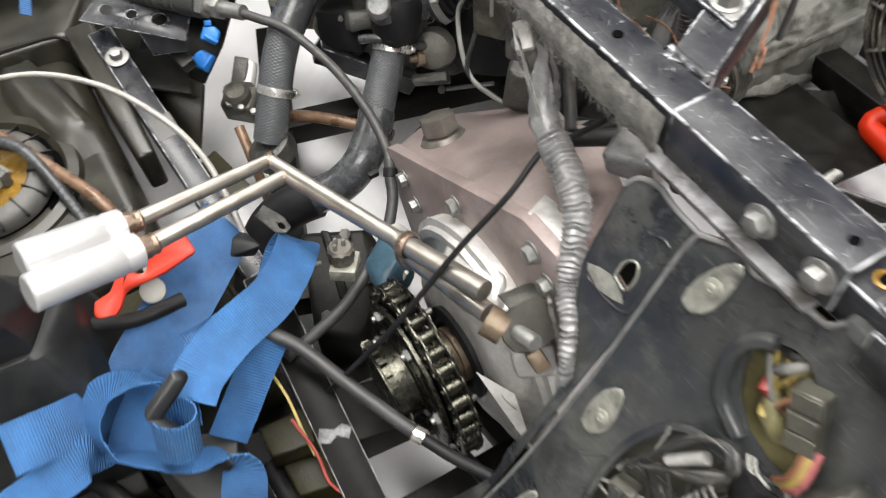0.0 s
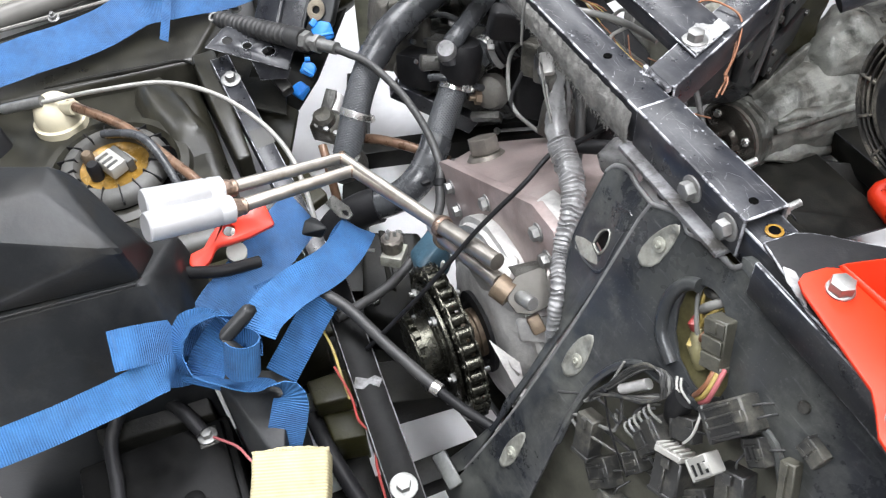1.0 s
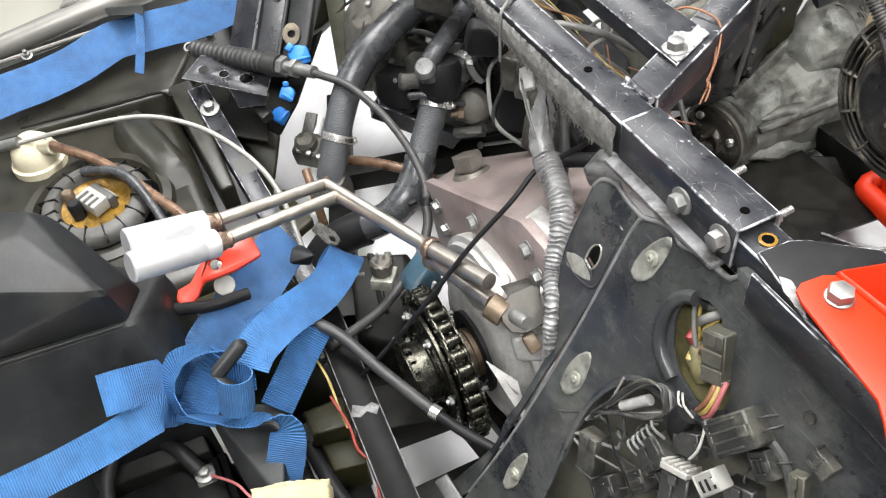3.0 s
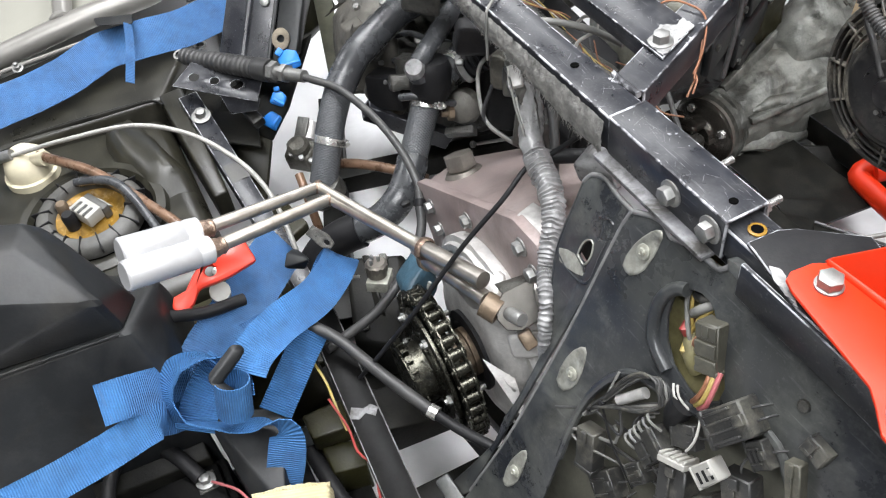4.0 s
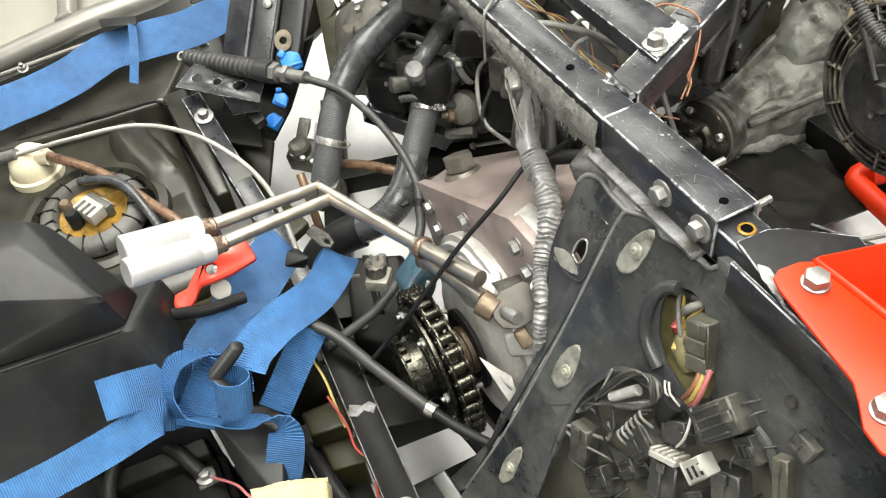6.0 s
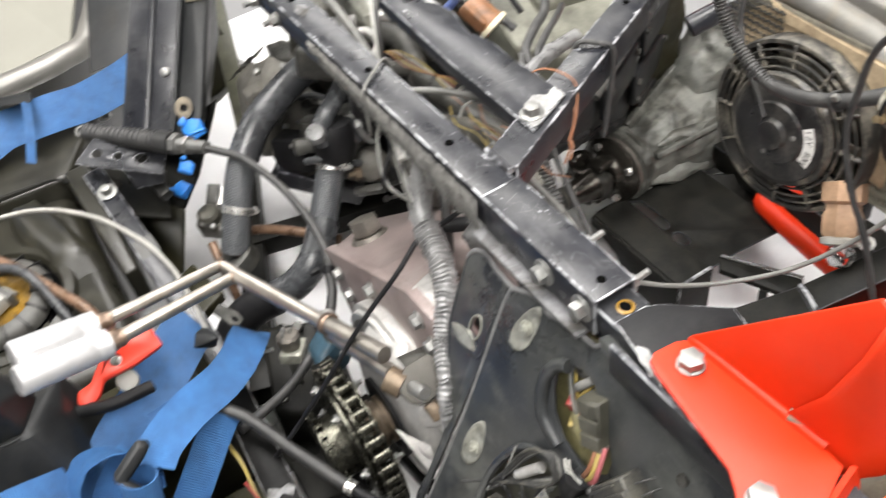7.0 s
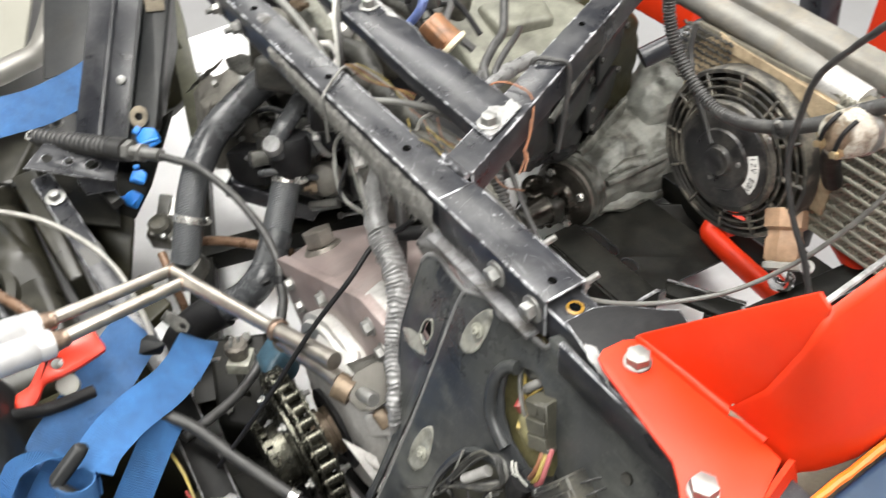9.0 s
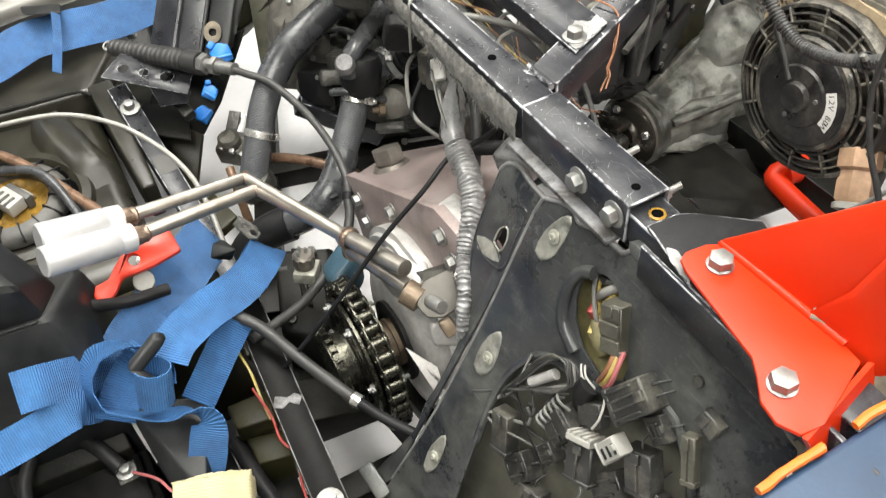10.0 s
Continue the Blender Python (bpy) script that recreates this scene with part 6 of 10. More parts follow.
part("cable_sheath", pipe([BB + bd * 0.060, (-0.640, -0.108, 0.405), (-0.599, -0.082, 0.401), (-0.521, -0.058, 0.384), (-0.442, -0.051, 0.369), (-0.386, -0.055, 0.352), (-0.361, -0.063, 0.342)], 0.0062, 12), M_cable, boot)
drop = thing("vent_hose", (-0.3, -0.1, 0.3), "grey-black rubber hose clipped to the cable and bending low", "hose")
part("hose_body", pipe([(-0.368, -0.060, 0.348), (-0.350, -0.070, 0.334), (-0.334, -0.077, 0.320), (-0.306, -0.103, 0.300), (-0.279, -0.140, 0.291), (-0.247, -0.193, 0.287), (-0.226, -0.242, 0.294), (-0.214, -0.279, 0.299)], 0.0071, 14), M_bootrub, drop)
part("clip_band", lathe([(0.0076, -0.006), (0.0090, -0.005), (0.0090, 0.005), (0.0076, 0.006)], 18, facing((-0.357, -0.066, 0.339), (0.5, -0.35, -0.5))), M_rubdark, drop)
part("clip_screw", block((0.014, 0.008, 0.008), axes((-0.366, -0.085, 0.339), (0, -1, 0.1), (0, 0, 1)), 0.002), M_rubdark, drop)
part("clip_band", lathe([(0.0076, -0.006), (0.0092, -0.005), (0.0092, 0.005), (0.0076, 0.006)], 18, facing((-0.288, -0.128, 0.294), (0.4, -0.6, -0.2))), M_rubdark, drop)
solo("throttle_cable", pipe([(-0.909, -0.715, 0.305), (-0.875, -0.653, 0.323), (-0.835, -0.580, 0.342), (-0.781, -0.505, 0.371), (-0.711, -0.397, 0.398), (-0.628, -0.324, 0.404), (-0.540, -0.278, 0.396), (-0.472, -0.258, 0.383), (-0.416, -0.254, 0.363), (-0.371, -0.256, 0.335)], 0.0039, 12), M_greycable, "grey braided cable arching over the fuel tank", "cable")
solo("cable_ferrule", pipe([(-0.882, -0.667, 0.320), (-0.845, -0.597, 0.339)], 0.0095, 12), M_zinc, "zinc ferrule on the grey cable", "cable fitting")
solo("black_regulator", lumpy(hull([(-0.93, -0.72, 0.33), (-0.86, -0.68, 0.33), (-0.80, -0.72, 0.30), (-0.88, -0.80, 0.30), (-0.93, -0.72, 0.24), (-0.82, -0.66, 0.24), (-0.80, -0.74, 0.20), (-0.90, -0.82, 0.20)], 0.010), 0.003, 50), M_rubdark, "dark knobbly fitting at the tank's edge", "fitting")
solo("thin_cable", pipe([(-0.088, 0.039, 0.607), (-0.11, 0.009, 0.575), (-0.12, -0.016, 0.562), (-0.112, -0.056, 0.536), (-0.116, -0.109, 0.487), (-0.125, -0.176, 0.405), (-0.143, -0.221, 0.338), (-0.159, -0.257, 0.285)], 0.0030, 10), M_rubdark, "thin black cable crossing in front of the gearbox", "cable")
rod = thing("breather_hose", (-0.2, -0.22, 0.25), "straight black rubber hose with a zinc clip", "hose")
part("upper_run", pipe([(-0.240, -0.292, 0.345), (-0.227, -0.286, 0.341), (-0.196, -0.262, 0.328), (-0.127, -0.231, 0.308), (-0.058, -0.200, 0.296)], 0.0078, 14), M_bootrub, rod)
part("tail_run", pipe([(-0.060, -0.201, 0.296), (-0.020, -0.180, 0.290), (0.015, -0.157, 0.284)], 0.0066, 14), M_rubdark, rod)
part("end_band", pipe([(-0.062, -0.202, 0.297), (-0.052, -0.196, 0.295)], 0.0090, 16), M_clamp, rod, "zinc crimp band")
part("lower_run", pipe([(-0.128, -0.184, 0.220), (-0.090, -0.160, 0.190), (-0.056, -0.145, 0.162), (-0.02, -0.13, 0.12)], 0.0085, 14), M_rubdark, rod)
part("zinc_clip", lathe([(0.0110, -0.006), (0.0125, -0.005), (0.0125, 0.005), (0.0110, 0.006)], 16, facing((-0.126, -0.182, 0.2185), (0.6, 0.45, -0.42))), M_zinc, rod)

# ---- twin stainless tubes with aluminium grips ----
twin = thing("twin_shift_lever", (-0.25, -0.2, 0.43), "pair of bent stainless tubes with pale aluminium grips", "lever")


def bent_tube(pts, r, weld_at):
    part("tube", pipe([Vector(p) for p in pts], r, 18, straight=True), M_stain, twin, "polished bent stainless tube")
    for w_ in weld_at:
        part("weld_ring", lumpy(lathe([(r * 0.99, -0.004), (r * 1.14, -0.002), (r * 1.14, 0.002), (r * 0.99, 0.004)], 18, facing(w_[0], w_[1])), 0.0006, 300), M_weld, twin)


GA0, GA1 = Vector((-0.306, -0.458, 0.508)), Vector((-0.324, -0.366, 0.478))
GB0, GB1 = Vector((-0.272, -0.462, 0.502)), Vector((-0.296, -0.362, 0.468))
KA, KB = Vector((-0.372, -0.200, 0.428)), Vector((-0.343, -0.194, 0.426))
EA, EB = Vector((-0.076, -0.105, 0.467)), Vector((-0.176, -0.133, 0.445))
bent_tube([GA1, KA, KA + (EB - KA) * 0.98], 0.0085, [(KA, (0.5, 0.9, 0))])
bent_tube([GB1, KB, EB], 0.0090, [(KB, (0.5, 0.9, 0))])
part("tube", pipe([EB + (EB - EA).normalized() * 0.012, EA], 0.0105, 18), M_stain, twin, "polished stainless sleeve tube")
part("weld_ring", lumpy(lathe([(0.012, -0.005), (0.0145, -0.002), (0.0145, 0.003), (0.012, 0.006)], 18, facing(EB, EA - EB)), 0.0008, 250), M_weld, twin)
part("tube", pipe([(-0.205, -0.125, 0.395), (-0.167, -0.125, 0.418), (-0.068, -0.106, 0.440)], 0.0105, 18), M_stain, twin)
for g0, g1 in ((GA0, GA1), (GB0, GB1)):
    d = (g1 - g0).normalized()
    L = (g1 - g0).length
    g = part("aluminium_grip", lathe([(0, 0), (0.0165, 0.0), (0.0183, 0.002), (0.0183, L - 0.022), (0.0170, L - 0.020), (0.0170, L - 0.018), (0.0180, L - 0.016), (0.0174, L - 0.001), (0.012, L), (0, L)], 32, facing(g0, d)), M_alu, twin, "pale turned aluminium grip")
    part("weld_collar", lumpy(lathe([(0.009, L - 0.002), (0.0125, L), (0.012, L + 0.008), (0.0105, L + 0.012), (0.0115, L + 0.016), (0.009, L + 0.019)], 18, facing(g0, d)), 0.0006, 300), M_weld, g)

# ---- gearbox: plate, case, flange ----
GU, GW = Vector((0.864, 0, 0.503)), Vector((-0.503, 0, 0.864))
GO = Vector((-0.330, -0.054, 0.350))
GM = axes(GO, GU, (0, -1, 0))            # local x along the plate, local y up it, z towards the viewer's side
gear = thing("gearbox_case", (-0.2, 0.02, 0.2), "brown primed steel gearbox case with a bolted front plate", "gearbox")


def g3(u, w, y):
    return GO + GU * u + GW * w + Vector((0, y, 0))


part("front_plate", sheet([(-0.055, 0.026), (-0.03, 0.034), (0.300, 0.032), (0.345, 0.010), (0.350, -0.03), (0.33, -0.10), (0.22, -0.21), (-0.02, -0.21), (-0.060, -0.10)], 0.014, GM @ Matrix.Translation((0, 0, -0.010)), bevel=0.0012), [M_primer], gear, "thick brown steel plate")
case_top = hull([g3(-0.045, 0.026, 0.008), g3(0.300, 0.028, 0.008), g3(0.345, 0.008, 0.008), g3(-0.050, -0.16, 0.008), g3(0.33, -0.10, 0.008),
                 g3(-0.085, 0.030, 0.085), g3(-0.075, -0.16, 0.10), g3(0.03, 0.034, 0.150), g3(0.20, 0.036, 0.150), g3(0.30, 0.02, 0.10), g3(0.03, -0.16, 0.16), g3(0.25, -0.12, 0.15)], 0.006, 3)
part("case_body", case_top, M_primer, gear)
part("pale_gusset", hull([g3(0.295, 0.034, 0.004), g3(0.340, 0.012, 0.004), g3(0.275, 0.034, 0.036), g3(0.33, 0.012, 0.040), g3(0.30, 0.02, 0.004), g3(0.30, 0.02, 0.036)], 0.002), M_cast, gear, "pale cast corner")
bigbolt = make_bolt(0.040, 0.021, 0.0185, material=M_rawsteel, label="large dull steel plug bolt on the gearbox")
put(bigbolt, facing(g3(0.006, 0.0345, 0.055), GW, 0.3))
part("plug_boss", lumpy(lathe([(0.029, -0.004), (0.025, 0.002), (0, 0.002)], 24, facing(g3(0.008, 0.032, 0.055), GW)), 0.0015, 120), M_rawsteel, gear)
plbolt = make_bolt(0.0150, 0.008, 0.0115, label="zinc bolt in the brown gearbox plate")
for p in ((0.0, 0.0), (0.145, 0.004), (0.3035, 0.0), (0.125, -0.028), (0.315, -0.030), (0.008, -0.034)):
    put(plbolt, GM @ Matrix.Translation((p[0], p[1], 0.0045)) @ Matrix.Rotation(p[0] * 20, 4, "Z"))

# output flange: cast rings round the axle, along y
AX = Vector((-0.132, 0, 0.272))


def axle(y):
    return facing((AX.x, y, AX.z), (0, -1, 0))


flange = thing("axle_housing", (AX.x, -0.07, 0.1), "pale cast aluminium axle housing with ribbed rings", "housing")
part("outer_ring", lumpy(lathe([(0.150, -0.01), (0.152, 0.006), (0.144, 0.008), (0.142, 0.014), (0.132, 0.014), (0.130, 0.008), (0.118, 0.010), (0.10, 0.030), (0.075, 0.036), (0.055, 0.036), (0.055, 0.0)], 48, axle(-0.068)), 0.0012, 40), M_cast, flange)
part("foot_lug", lumpy(hull([(-0.070, -0.096, 0.341), (-0.048, -0.073, 0.329), (-0.027, -0.076, 0.309), (-0.023, -0.098, 0.299), (-0.036, -0.107, 0.307), (-0.054, -0.105, 0.324), (-0.107, -0.077, 0.283), (-0.080, -0.046, 0.270), (-0.055, -0.055, 0.245), (-0.066, -0.092, 0.242)], 0.012, 4), 0.002, 40), M_cast, flange, "rounded cast mounting lug")
part("arm_casting", lumpy(hull([(-0.21, -0.062, 0.40), (-0.10, -0.062, 0.43), (-0.08, -0.10, 0.42), (-0.17, -0.115, 0.38), (-0.14, -0.10, 0.34), (-0.06, -0.06, 0.33), (-0.20, -0.06, 0.34)], 0.012, 4), 0.003, 40), M_cast, flange)
part("oil_seal", lathe([(0.056, 0), (0.058, 0.012), (0.044, 0.014), (0.040, 0.010), (0, 0.010)], 36, axle(-0.098)), M_rubdark, flange)
part("stub_shaft", lathe([(0.034, 0), (0.034, 0.016), (0.030, 0.017), (0.030, 0.022), (0.034, 0.023), (0.034, 0.045), (0, 0.045)], 36, axle(-0.100)), M_brass, flange, "machined oily brass-coloured stub shaft")
part("blue_cap", lumpy(hull([(-0.30, -0.10, 0.33), (-0.24, -0.10, 0.345), (-0.22, -0.16, 0.325), (-0.28, -0.15, 0.31), (-0.30, -0.10, 0.26), (-0.24, -0.10, 0.28), (-0.22, -0.15, 0.26), (-0.28, -0.14, 0.24)], 0.010, 3), 0.003, 50), M_teal, flange, "teal-painted cast boss")
part("clamp_ring", lathe([(0.0125, -0.006), (0.0155, -0.005), (0.0155, 0.005), (0.0125, 0.006)], 24, facing((-0.195, -0.123, 0.402), (0.9, 0.1, 0.4))), M_brass, flange, "worn bronze ring")
part("clamp_rod", pipe([(-0.235, -0.12, 0.388), (-0.20, -0.122, 0.400)], 0.013, 18), M_cast, flange)

# selector bracket in front of the plate
sel = thing("selector_bracket", (-0.04, -0.09, 0.45), "welded raw steel bracket holding a round pin in a bronze bush", "bracket")
part("side_plate", hull([(-0.044, -0.109, 0.458), (-0.049, -0.094, 0.467), (-0.044, -0.059, 0.474), (-0.012, -0.068, 0.443), (-0.013, -0.093, 0.436), (-0.021, -0.108, 0.438), (-0.033, -0.113, 0.447), (-0.048, -0.107, 0.454), (-0.052, -0.093, 0.462), (-0.047, -0.057, 0.469), (-0.015, -0.066, 0.438), (-0.016, -0.091, 0.431), (-0.025, -0.106, 0.433), (-0.037, -0.111, 0.443)], 0.001, 1), M_darksteel, sel)
part("top_plate", hull([(-0.068, -0.096, 0.463), (-0.066, -0.061, 0.459), (-0.043, -0.058, 0.472), (-0.048, -0.096, 0.465), (-0.071, -0.095, 0.459), (-0.069, -0.060, 0.455), (-0.046, -0.056, 0.469), (-0.051, -0.094, 0.461)], 0.0008, 1), M_castdark, sel)
PA, PB = Vector((-0.040, -0.098, 0.444)), Vector((-0.009, -0.094, 0.460))
part("pin", lathe([(0.0082, 0.0), (0.0082, (PB - PA).length - 0.002), (0.0070, (PB - PA).length), (0, (PB - PA).length)], 24, facing(PA, PB - PA)), M_zinc, sel, "round zinc pin")
part("weld_bead", lumpy(pipe([(-0.043, -0.058, 0.474), (-0.030, -0.062, 0.461), (-0.017, -0.065, 0.448), (-0.005, -0.068, 0.430)], 0.0032, 8, 0.0025), 0.0014, 380), M_steel, sel, "rippled weld bead")
part("bronze_bush", lathe([(0.010, -0.010), (0.0155, -0.010), (0.0155, 0.010), (0.010, 0.010)], 28, facing((-0.050, -0.110, 0.449), (0.6, 0.35, -0.2))), M_brass, sel, "bronze bush")
part("lower_block", block((0.016, 0.022, 0.026), facing((-0.018, -0.084, 0.409), (0.6, -0.3, 0.7), 0.5), 0.003), M_brass, sel)
part("back_lug", hull([(-0.037, -0.102, 0.406), (-0.023, -0.061, 0.407), (-0.006, -0.066, 0.376), (-0.022, -0.102, 0.379), (-0.058, -0.090, 0.374), (-0.044, -0.048, 0.375), (-0.021, -0.057, 0.352), (-0.038, -0.094, 0.355)], 0.004), M_cast, sel)

# brake light sensor block
sens = thing("pressure_switch", (-0.31, -0.16, 0.28), "pale metal pressure switch with terminals on a square block", "sensor")
sm = axes((-0.298, -0.166, 0.287), (0.6, 0.8, -0.1), (-0.1, 0.1, 1)) @ Matrix.Scale(0.80, 4)
part("block_body", block((0.040, 0.046, 0.022), sm, 0.0025), M_dimple, sens)
part("switch_barrel", lathe([(0.018, 0.010), (0.018, 0.020), (0.0195, 0.022), (0.0195, 0.036), (0.016, 0.040), (0, 0.040)], 24, sm @ Matrix.Translation((-0.004, 0.002, 0))), M_rawsteel, sens)
for k in range(10):
    a = 2 * math.pi * k / 10
    part("barrel_flute", block((0.002, 0.006, 0.014), sm @ Matrix.Translation((-0.004, 0.002, 0.029)) @ Matrix.Rotation(a, 4, "Z") @ Matrix.Translation((0.0195, 0, 0)), 0.0006), M_rawsteel, sens)
for dx, dy in ((-0.006, -0.006), (0.004, 0.006), (-0.008, 0.007)):
    part("terminal", lathe([(0.0035, 0.038), (0.0035, 0.048), (0.002, 0.050), (0, 0.050)], 10, sm @ Matrix.Translation((dx - 0.004, dy, 0))), M_zinc, sens)
solo("pale_wire", pipe([(-0.315, -0.190, 0.292), (-0.315, -0.215, 0.300), (-0.295, -0.235, 0.295), (-0.29, -0.25, 0.28)], 0.0028, 8), M_wirewhite, "pale wire from the pressure switch", "wire")
solo("wire_loop", pipe([(-0.275, -0.135, 0.300), (-0.255, -0.130, 0.285), (-0.238, -0.125, 0.292), (-0.232, -0.115, 0.315)], 0.0026, 8), M_wirewhite, "grey wire looped under the sleeve tube", "wire")

# ---- chain coupling ----
coupling = thing("chain_coupling", (-0.14, -0.15, 0.16), "oily steel chain coupling with two bolted sprockets", "chain coupling")
CC = Vector((-0.138, 0, 0.266))


def cpl(y, a=0.0):
    return facing((CC.x, y, CC.z), (0, -1, 0)) @ Matrix.Rotation(a, 4, "Z")


def gear_outline(r, teeth, depth):
    pts = []
    for k in range(teeth):
        a = 2 * math.pi * k / teeth
        w_ = math.pi / teeth
        pts += [(r - depth, a - w_ * 0.9), (r - depth, a - w_ * 0.45), (r, a - w_ * 0.2), (r, a + w_ * 0.2), (r - depth, a + w_ * 0.45)]
    return [(q * math.cos(a), q * math.sin(a)) for q, a in pts]


LINKS = 32
part("inner_sprocket", sheet(gear_outline(0.098, LINKS, 0.008), 0.010, cpl(-0.146), [hole(0, 0, 0.030)]), M_chain, coupling)
part("outer_sprocket", sheet(gear_outline(0.058, 24, 0.007), 0.008, cpl(-0.192), [hole(0, 0, 0.028)]), M_chain, coupling)
part("hub", lathe([(0.050, 0.0), (0.050, 0.020), (0.044, 0.022), (0.044, 0.050), (0.030, 0.050), (0, 0.050)], 36, cpl(-0.152)), M_chain, coupling)
part("carrier_plate", lathe([(0, 0), (0.086, 0), (0.088, 0.002), (0.088, 0.006), (0.084, 0.008), (0.066, 0.008), (0.062, 0.005), (0.036, 0.005), (0.034, 0.010), (0, 0.010)], 48, cpl(-0.163)), M_chain, coupling, "oily black carrier disc")
proto = {}


def shared(name, maker, material, m, parent, label=""):
    """Alike pieces share one mesh."""
    if name not in proto:
        me = bpy.data.meshes.new(name)
        bm = maker()
        bmesh.ops.recalc_face_normals(bm, faces=bm.faces)
        bm.to_mesh(me)
        bm.free()
        me.materials.append(material)
        for p in me.polygons:
            p.use_smooth = True
        me.set_sharp_from_angle(angle=radians(38))
        proto[name] = me
    ob = new(name.split(":")[0], proto[name])
    ob.parent = parent
    ob.matrix_parent_inverse = WORLD[parent].inverted()
    ob.matrix_basis = m
    WORLD[ob] = m
    if label:
        tagged(ob, label)
    return ob


RCH = 0.099
PITCH = 2 * RCH * math.sin(math.pi / LINKS)
for strand in (-0.146,):
    for k in range(LINKS):
        a = 2 * math.pi * k / LINKS
        base = cpl(strand, a) @ Matrix.Translation((RCH, 0, 0.004))
        shared("roller", lambda: lathe([(0, -0.0075), (0.0076, -0.0075), (0.0076, 0.0075), (0, 0.0075)], 12), M_chain, base, coupling)
        shared("pin", lambda: lathe([(0, -0.0135), (0.0030, -0.0135), (0.0030, 0.0135), (0, 0.0135)], 8), M_chain, base, coupling)
        mid = cpl(strand, a + math.pi / LINKS) @ Matrix.Translation((RCH, 0, 0.004)) @ Matrix.Rotation(radians(90), 4, "Z")
        off = 0.0108 if k % 2 else 0.0088
        for sgn in (1, -1):
            shared("link_plate", lambda: sheet([(x + s_ * PITCH / 2, y) for s_, part_ in ((1, 1), (-1, 2)) for x, y in [(0.0100 * math.cos(t) * s_, 0.0100 * math.sin(t) * s_) for t in (-1.3, -0.65, 0, 0.65, 1.3)]], 0.0018), M_chain, mid @ Matrix.Translation((0, 0, sgn * off - 0.0009)), coupling)
for k in range(6):
    a = 2 * math.pi * (k + 0.3) / 6
    shared("coupling_bolt", lambda: add(hex_head(0.011, 0.006), lathe([(0.0036, 0.006), (0.0036, 0.010), (0, 0.010)], 10)), M_zinc, cpl(-0.170, a) @ Matrix.Translation((0.076, 0, 0)), coupling)
for k in range(3):
    a = 2 * math.pi * (k + 0.5) / 3
    shared("stub_bolt", lambda: add(hex_head(0.012, 0.007), lathe([(0.0035, 0.007), (0.0035, 0.014), (0, 0.014)], 10)), M_zinc, facing((CC.x, -0.128, CC.z), (0, 1, 0), a) @ Matrix.Translation((0.062, 0, -0.004)), coupling)

# oily floor pan, with invented cross members added beneath
pan = thing("floor_pan", (-0.2, -0.2, 0.06), "oily black folded floor pan with cut-outs over the concrete", "floor pan")
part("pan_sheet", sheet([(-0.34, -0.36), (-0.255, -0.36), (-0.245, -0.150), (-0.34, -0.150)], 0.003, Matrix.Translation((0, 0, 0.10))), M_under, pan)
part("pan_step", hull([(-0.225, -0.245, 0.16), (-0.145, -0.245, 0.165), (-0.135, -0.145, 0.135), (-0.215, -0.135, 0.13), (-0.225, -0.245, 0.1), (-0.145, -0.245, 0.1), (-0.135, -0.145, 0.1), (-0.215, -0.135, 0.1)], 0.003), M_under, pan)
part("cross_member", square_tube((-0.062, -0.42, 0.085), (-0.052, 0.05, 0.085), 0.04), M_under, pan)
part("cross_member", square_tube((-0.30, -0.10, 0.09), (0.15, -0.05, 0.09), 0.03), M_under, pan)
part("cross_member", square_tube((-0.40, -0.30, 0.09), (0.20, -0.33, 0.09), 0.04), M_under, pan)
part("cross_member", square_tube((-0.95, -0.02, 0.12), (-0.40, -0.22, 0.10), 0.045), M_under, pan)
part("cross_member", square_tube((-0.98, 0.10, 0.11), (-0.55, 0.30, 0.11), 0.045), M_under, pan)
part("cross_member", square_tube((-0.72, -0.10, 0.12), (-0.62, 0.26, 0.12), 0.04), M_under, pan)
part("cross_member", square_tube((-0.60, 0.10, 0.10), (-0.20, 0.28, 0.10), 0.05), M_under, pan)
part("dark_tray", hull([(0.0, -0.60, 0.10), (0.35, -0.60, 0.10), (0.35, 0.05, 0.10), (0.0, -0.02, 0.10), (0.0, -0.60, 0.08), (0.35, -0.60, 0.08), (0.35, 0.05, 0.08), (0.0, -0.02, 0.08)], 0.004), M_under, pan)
part("side_tray", hull([(-0.60, -0.40, 0.09), (-0.36, -0.40, 0.09), (-0.36, -0.25, 0.09), (-0.60, -0.27, 0.09), (-0.60, -0.40, 0.07), (-0.36, -0.40, 0.07), (-0.36, -0.25, 0.07), (-0.60, -0.27, 0.07)], 0.004), M_olive, pan)

# ---- wiring harness by the rail ----
loom = thing("wiring_loom", (-0.1, 0.0, 0.55), "taped wiring loom in ribbed grey conduit", "wiring loom")
part("taped_section", lumpy(pipe([(-0.215, 0.032, 0.600), (-0.190, 0.026, 0.592), (-0.165, 0.016, 0.584), (-0.141, 0.000, 0.574), (-0.112, -0.008, 0.568)], 0.0135, 14, 0.005, profile=lambda s, t: 1.25 - 0.35 * s / t), 0.003, 90), M_tape, loom, "crumpled tape wrap")
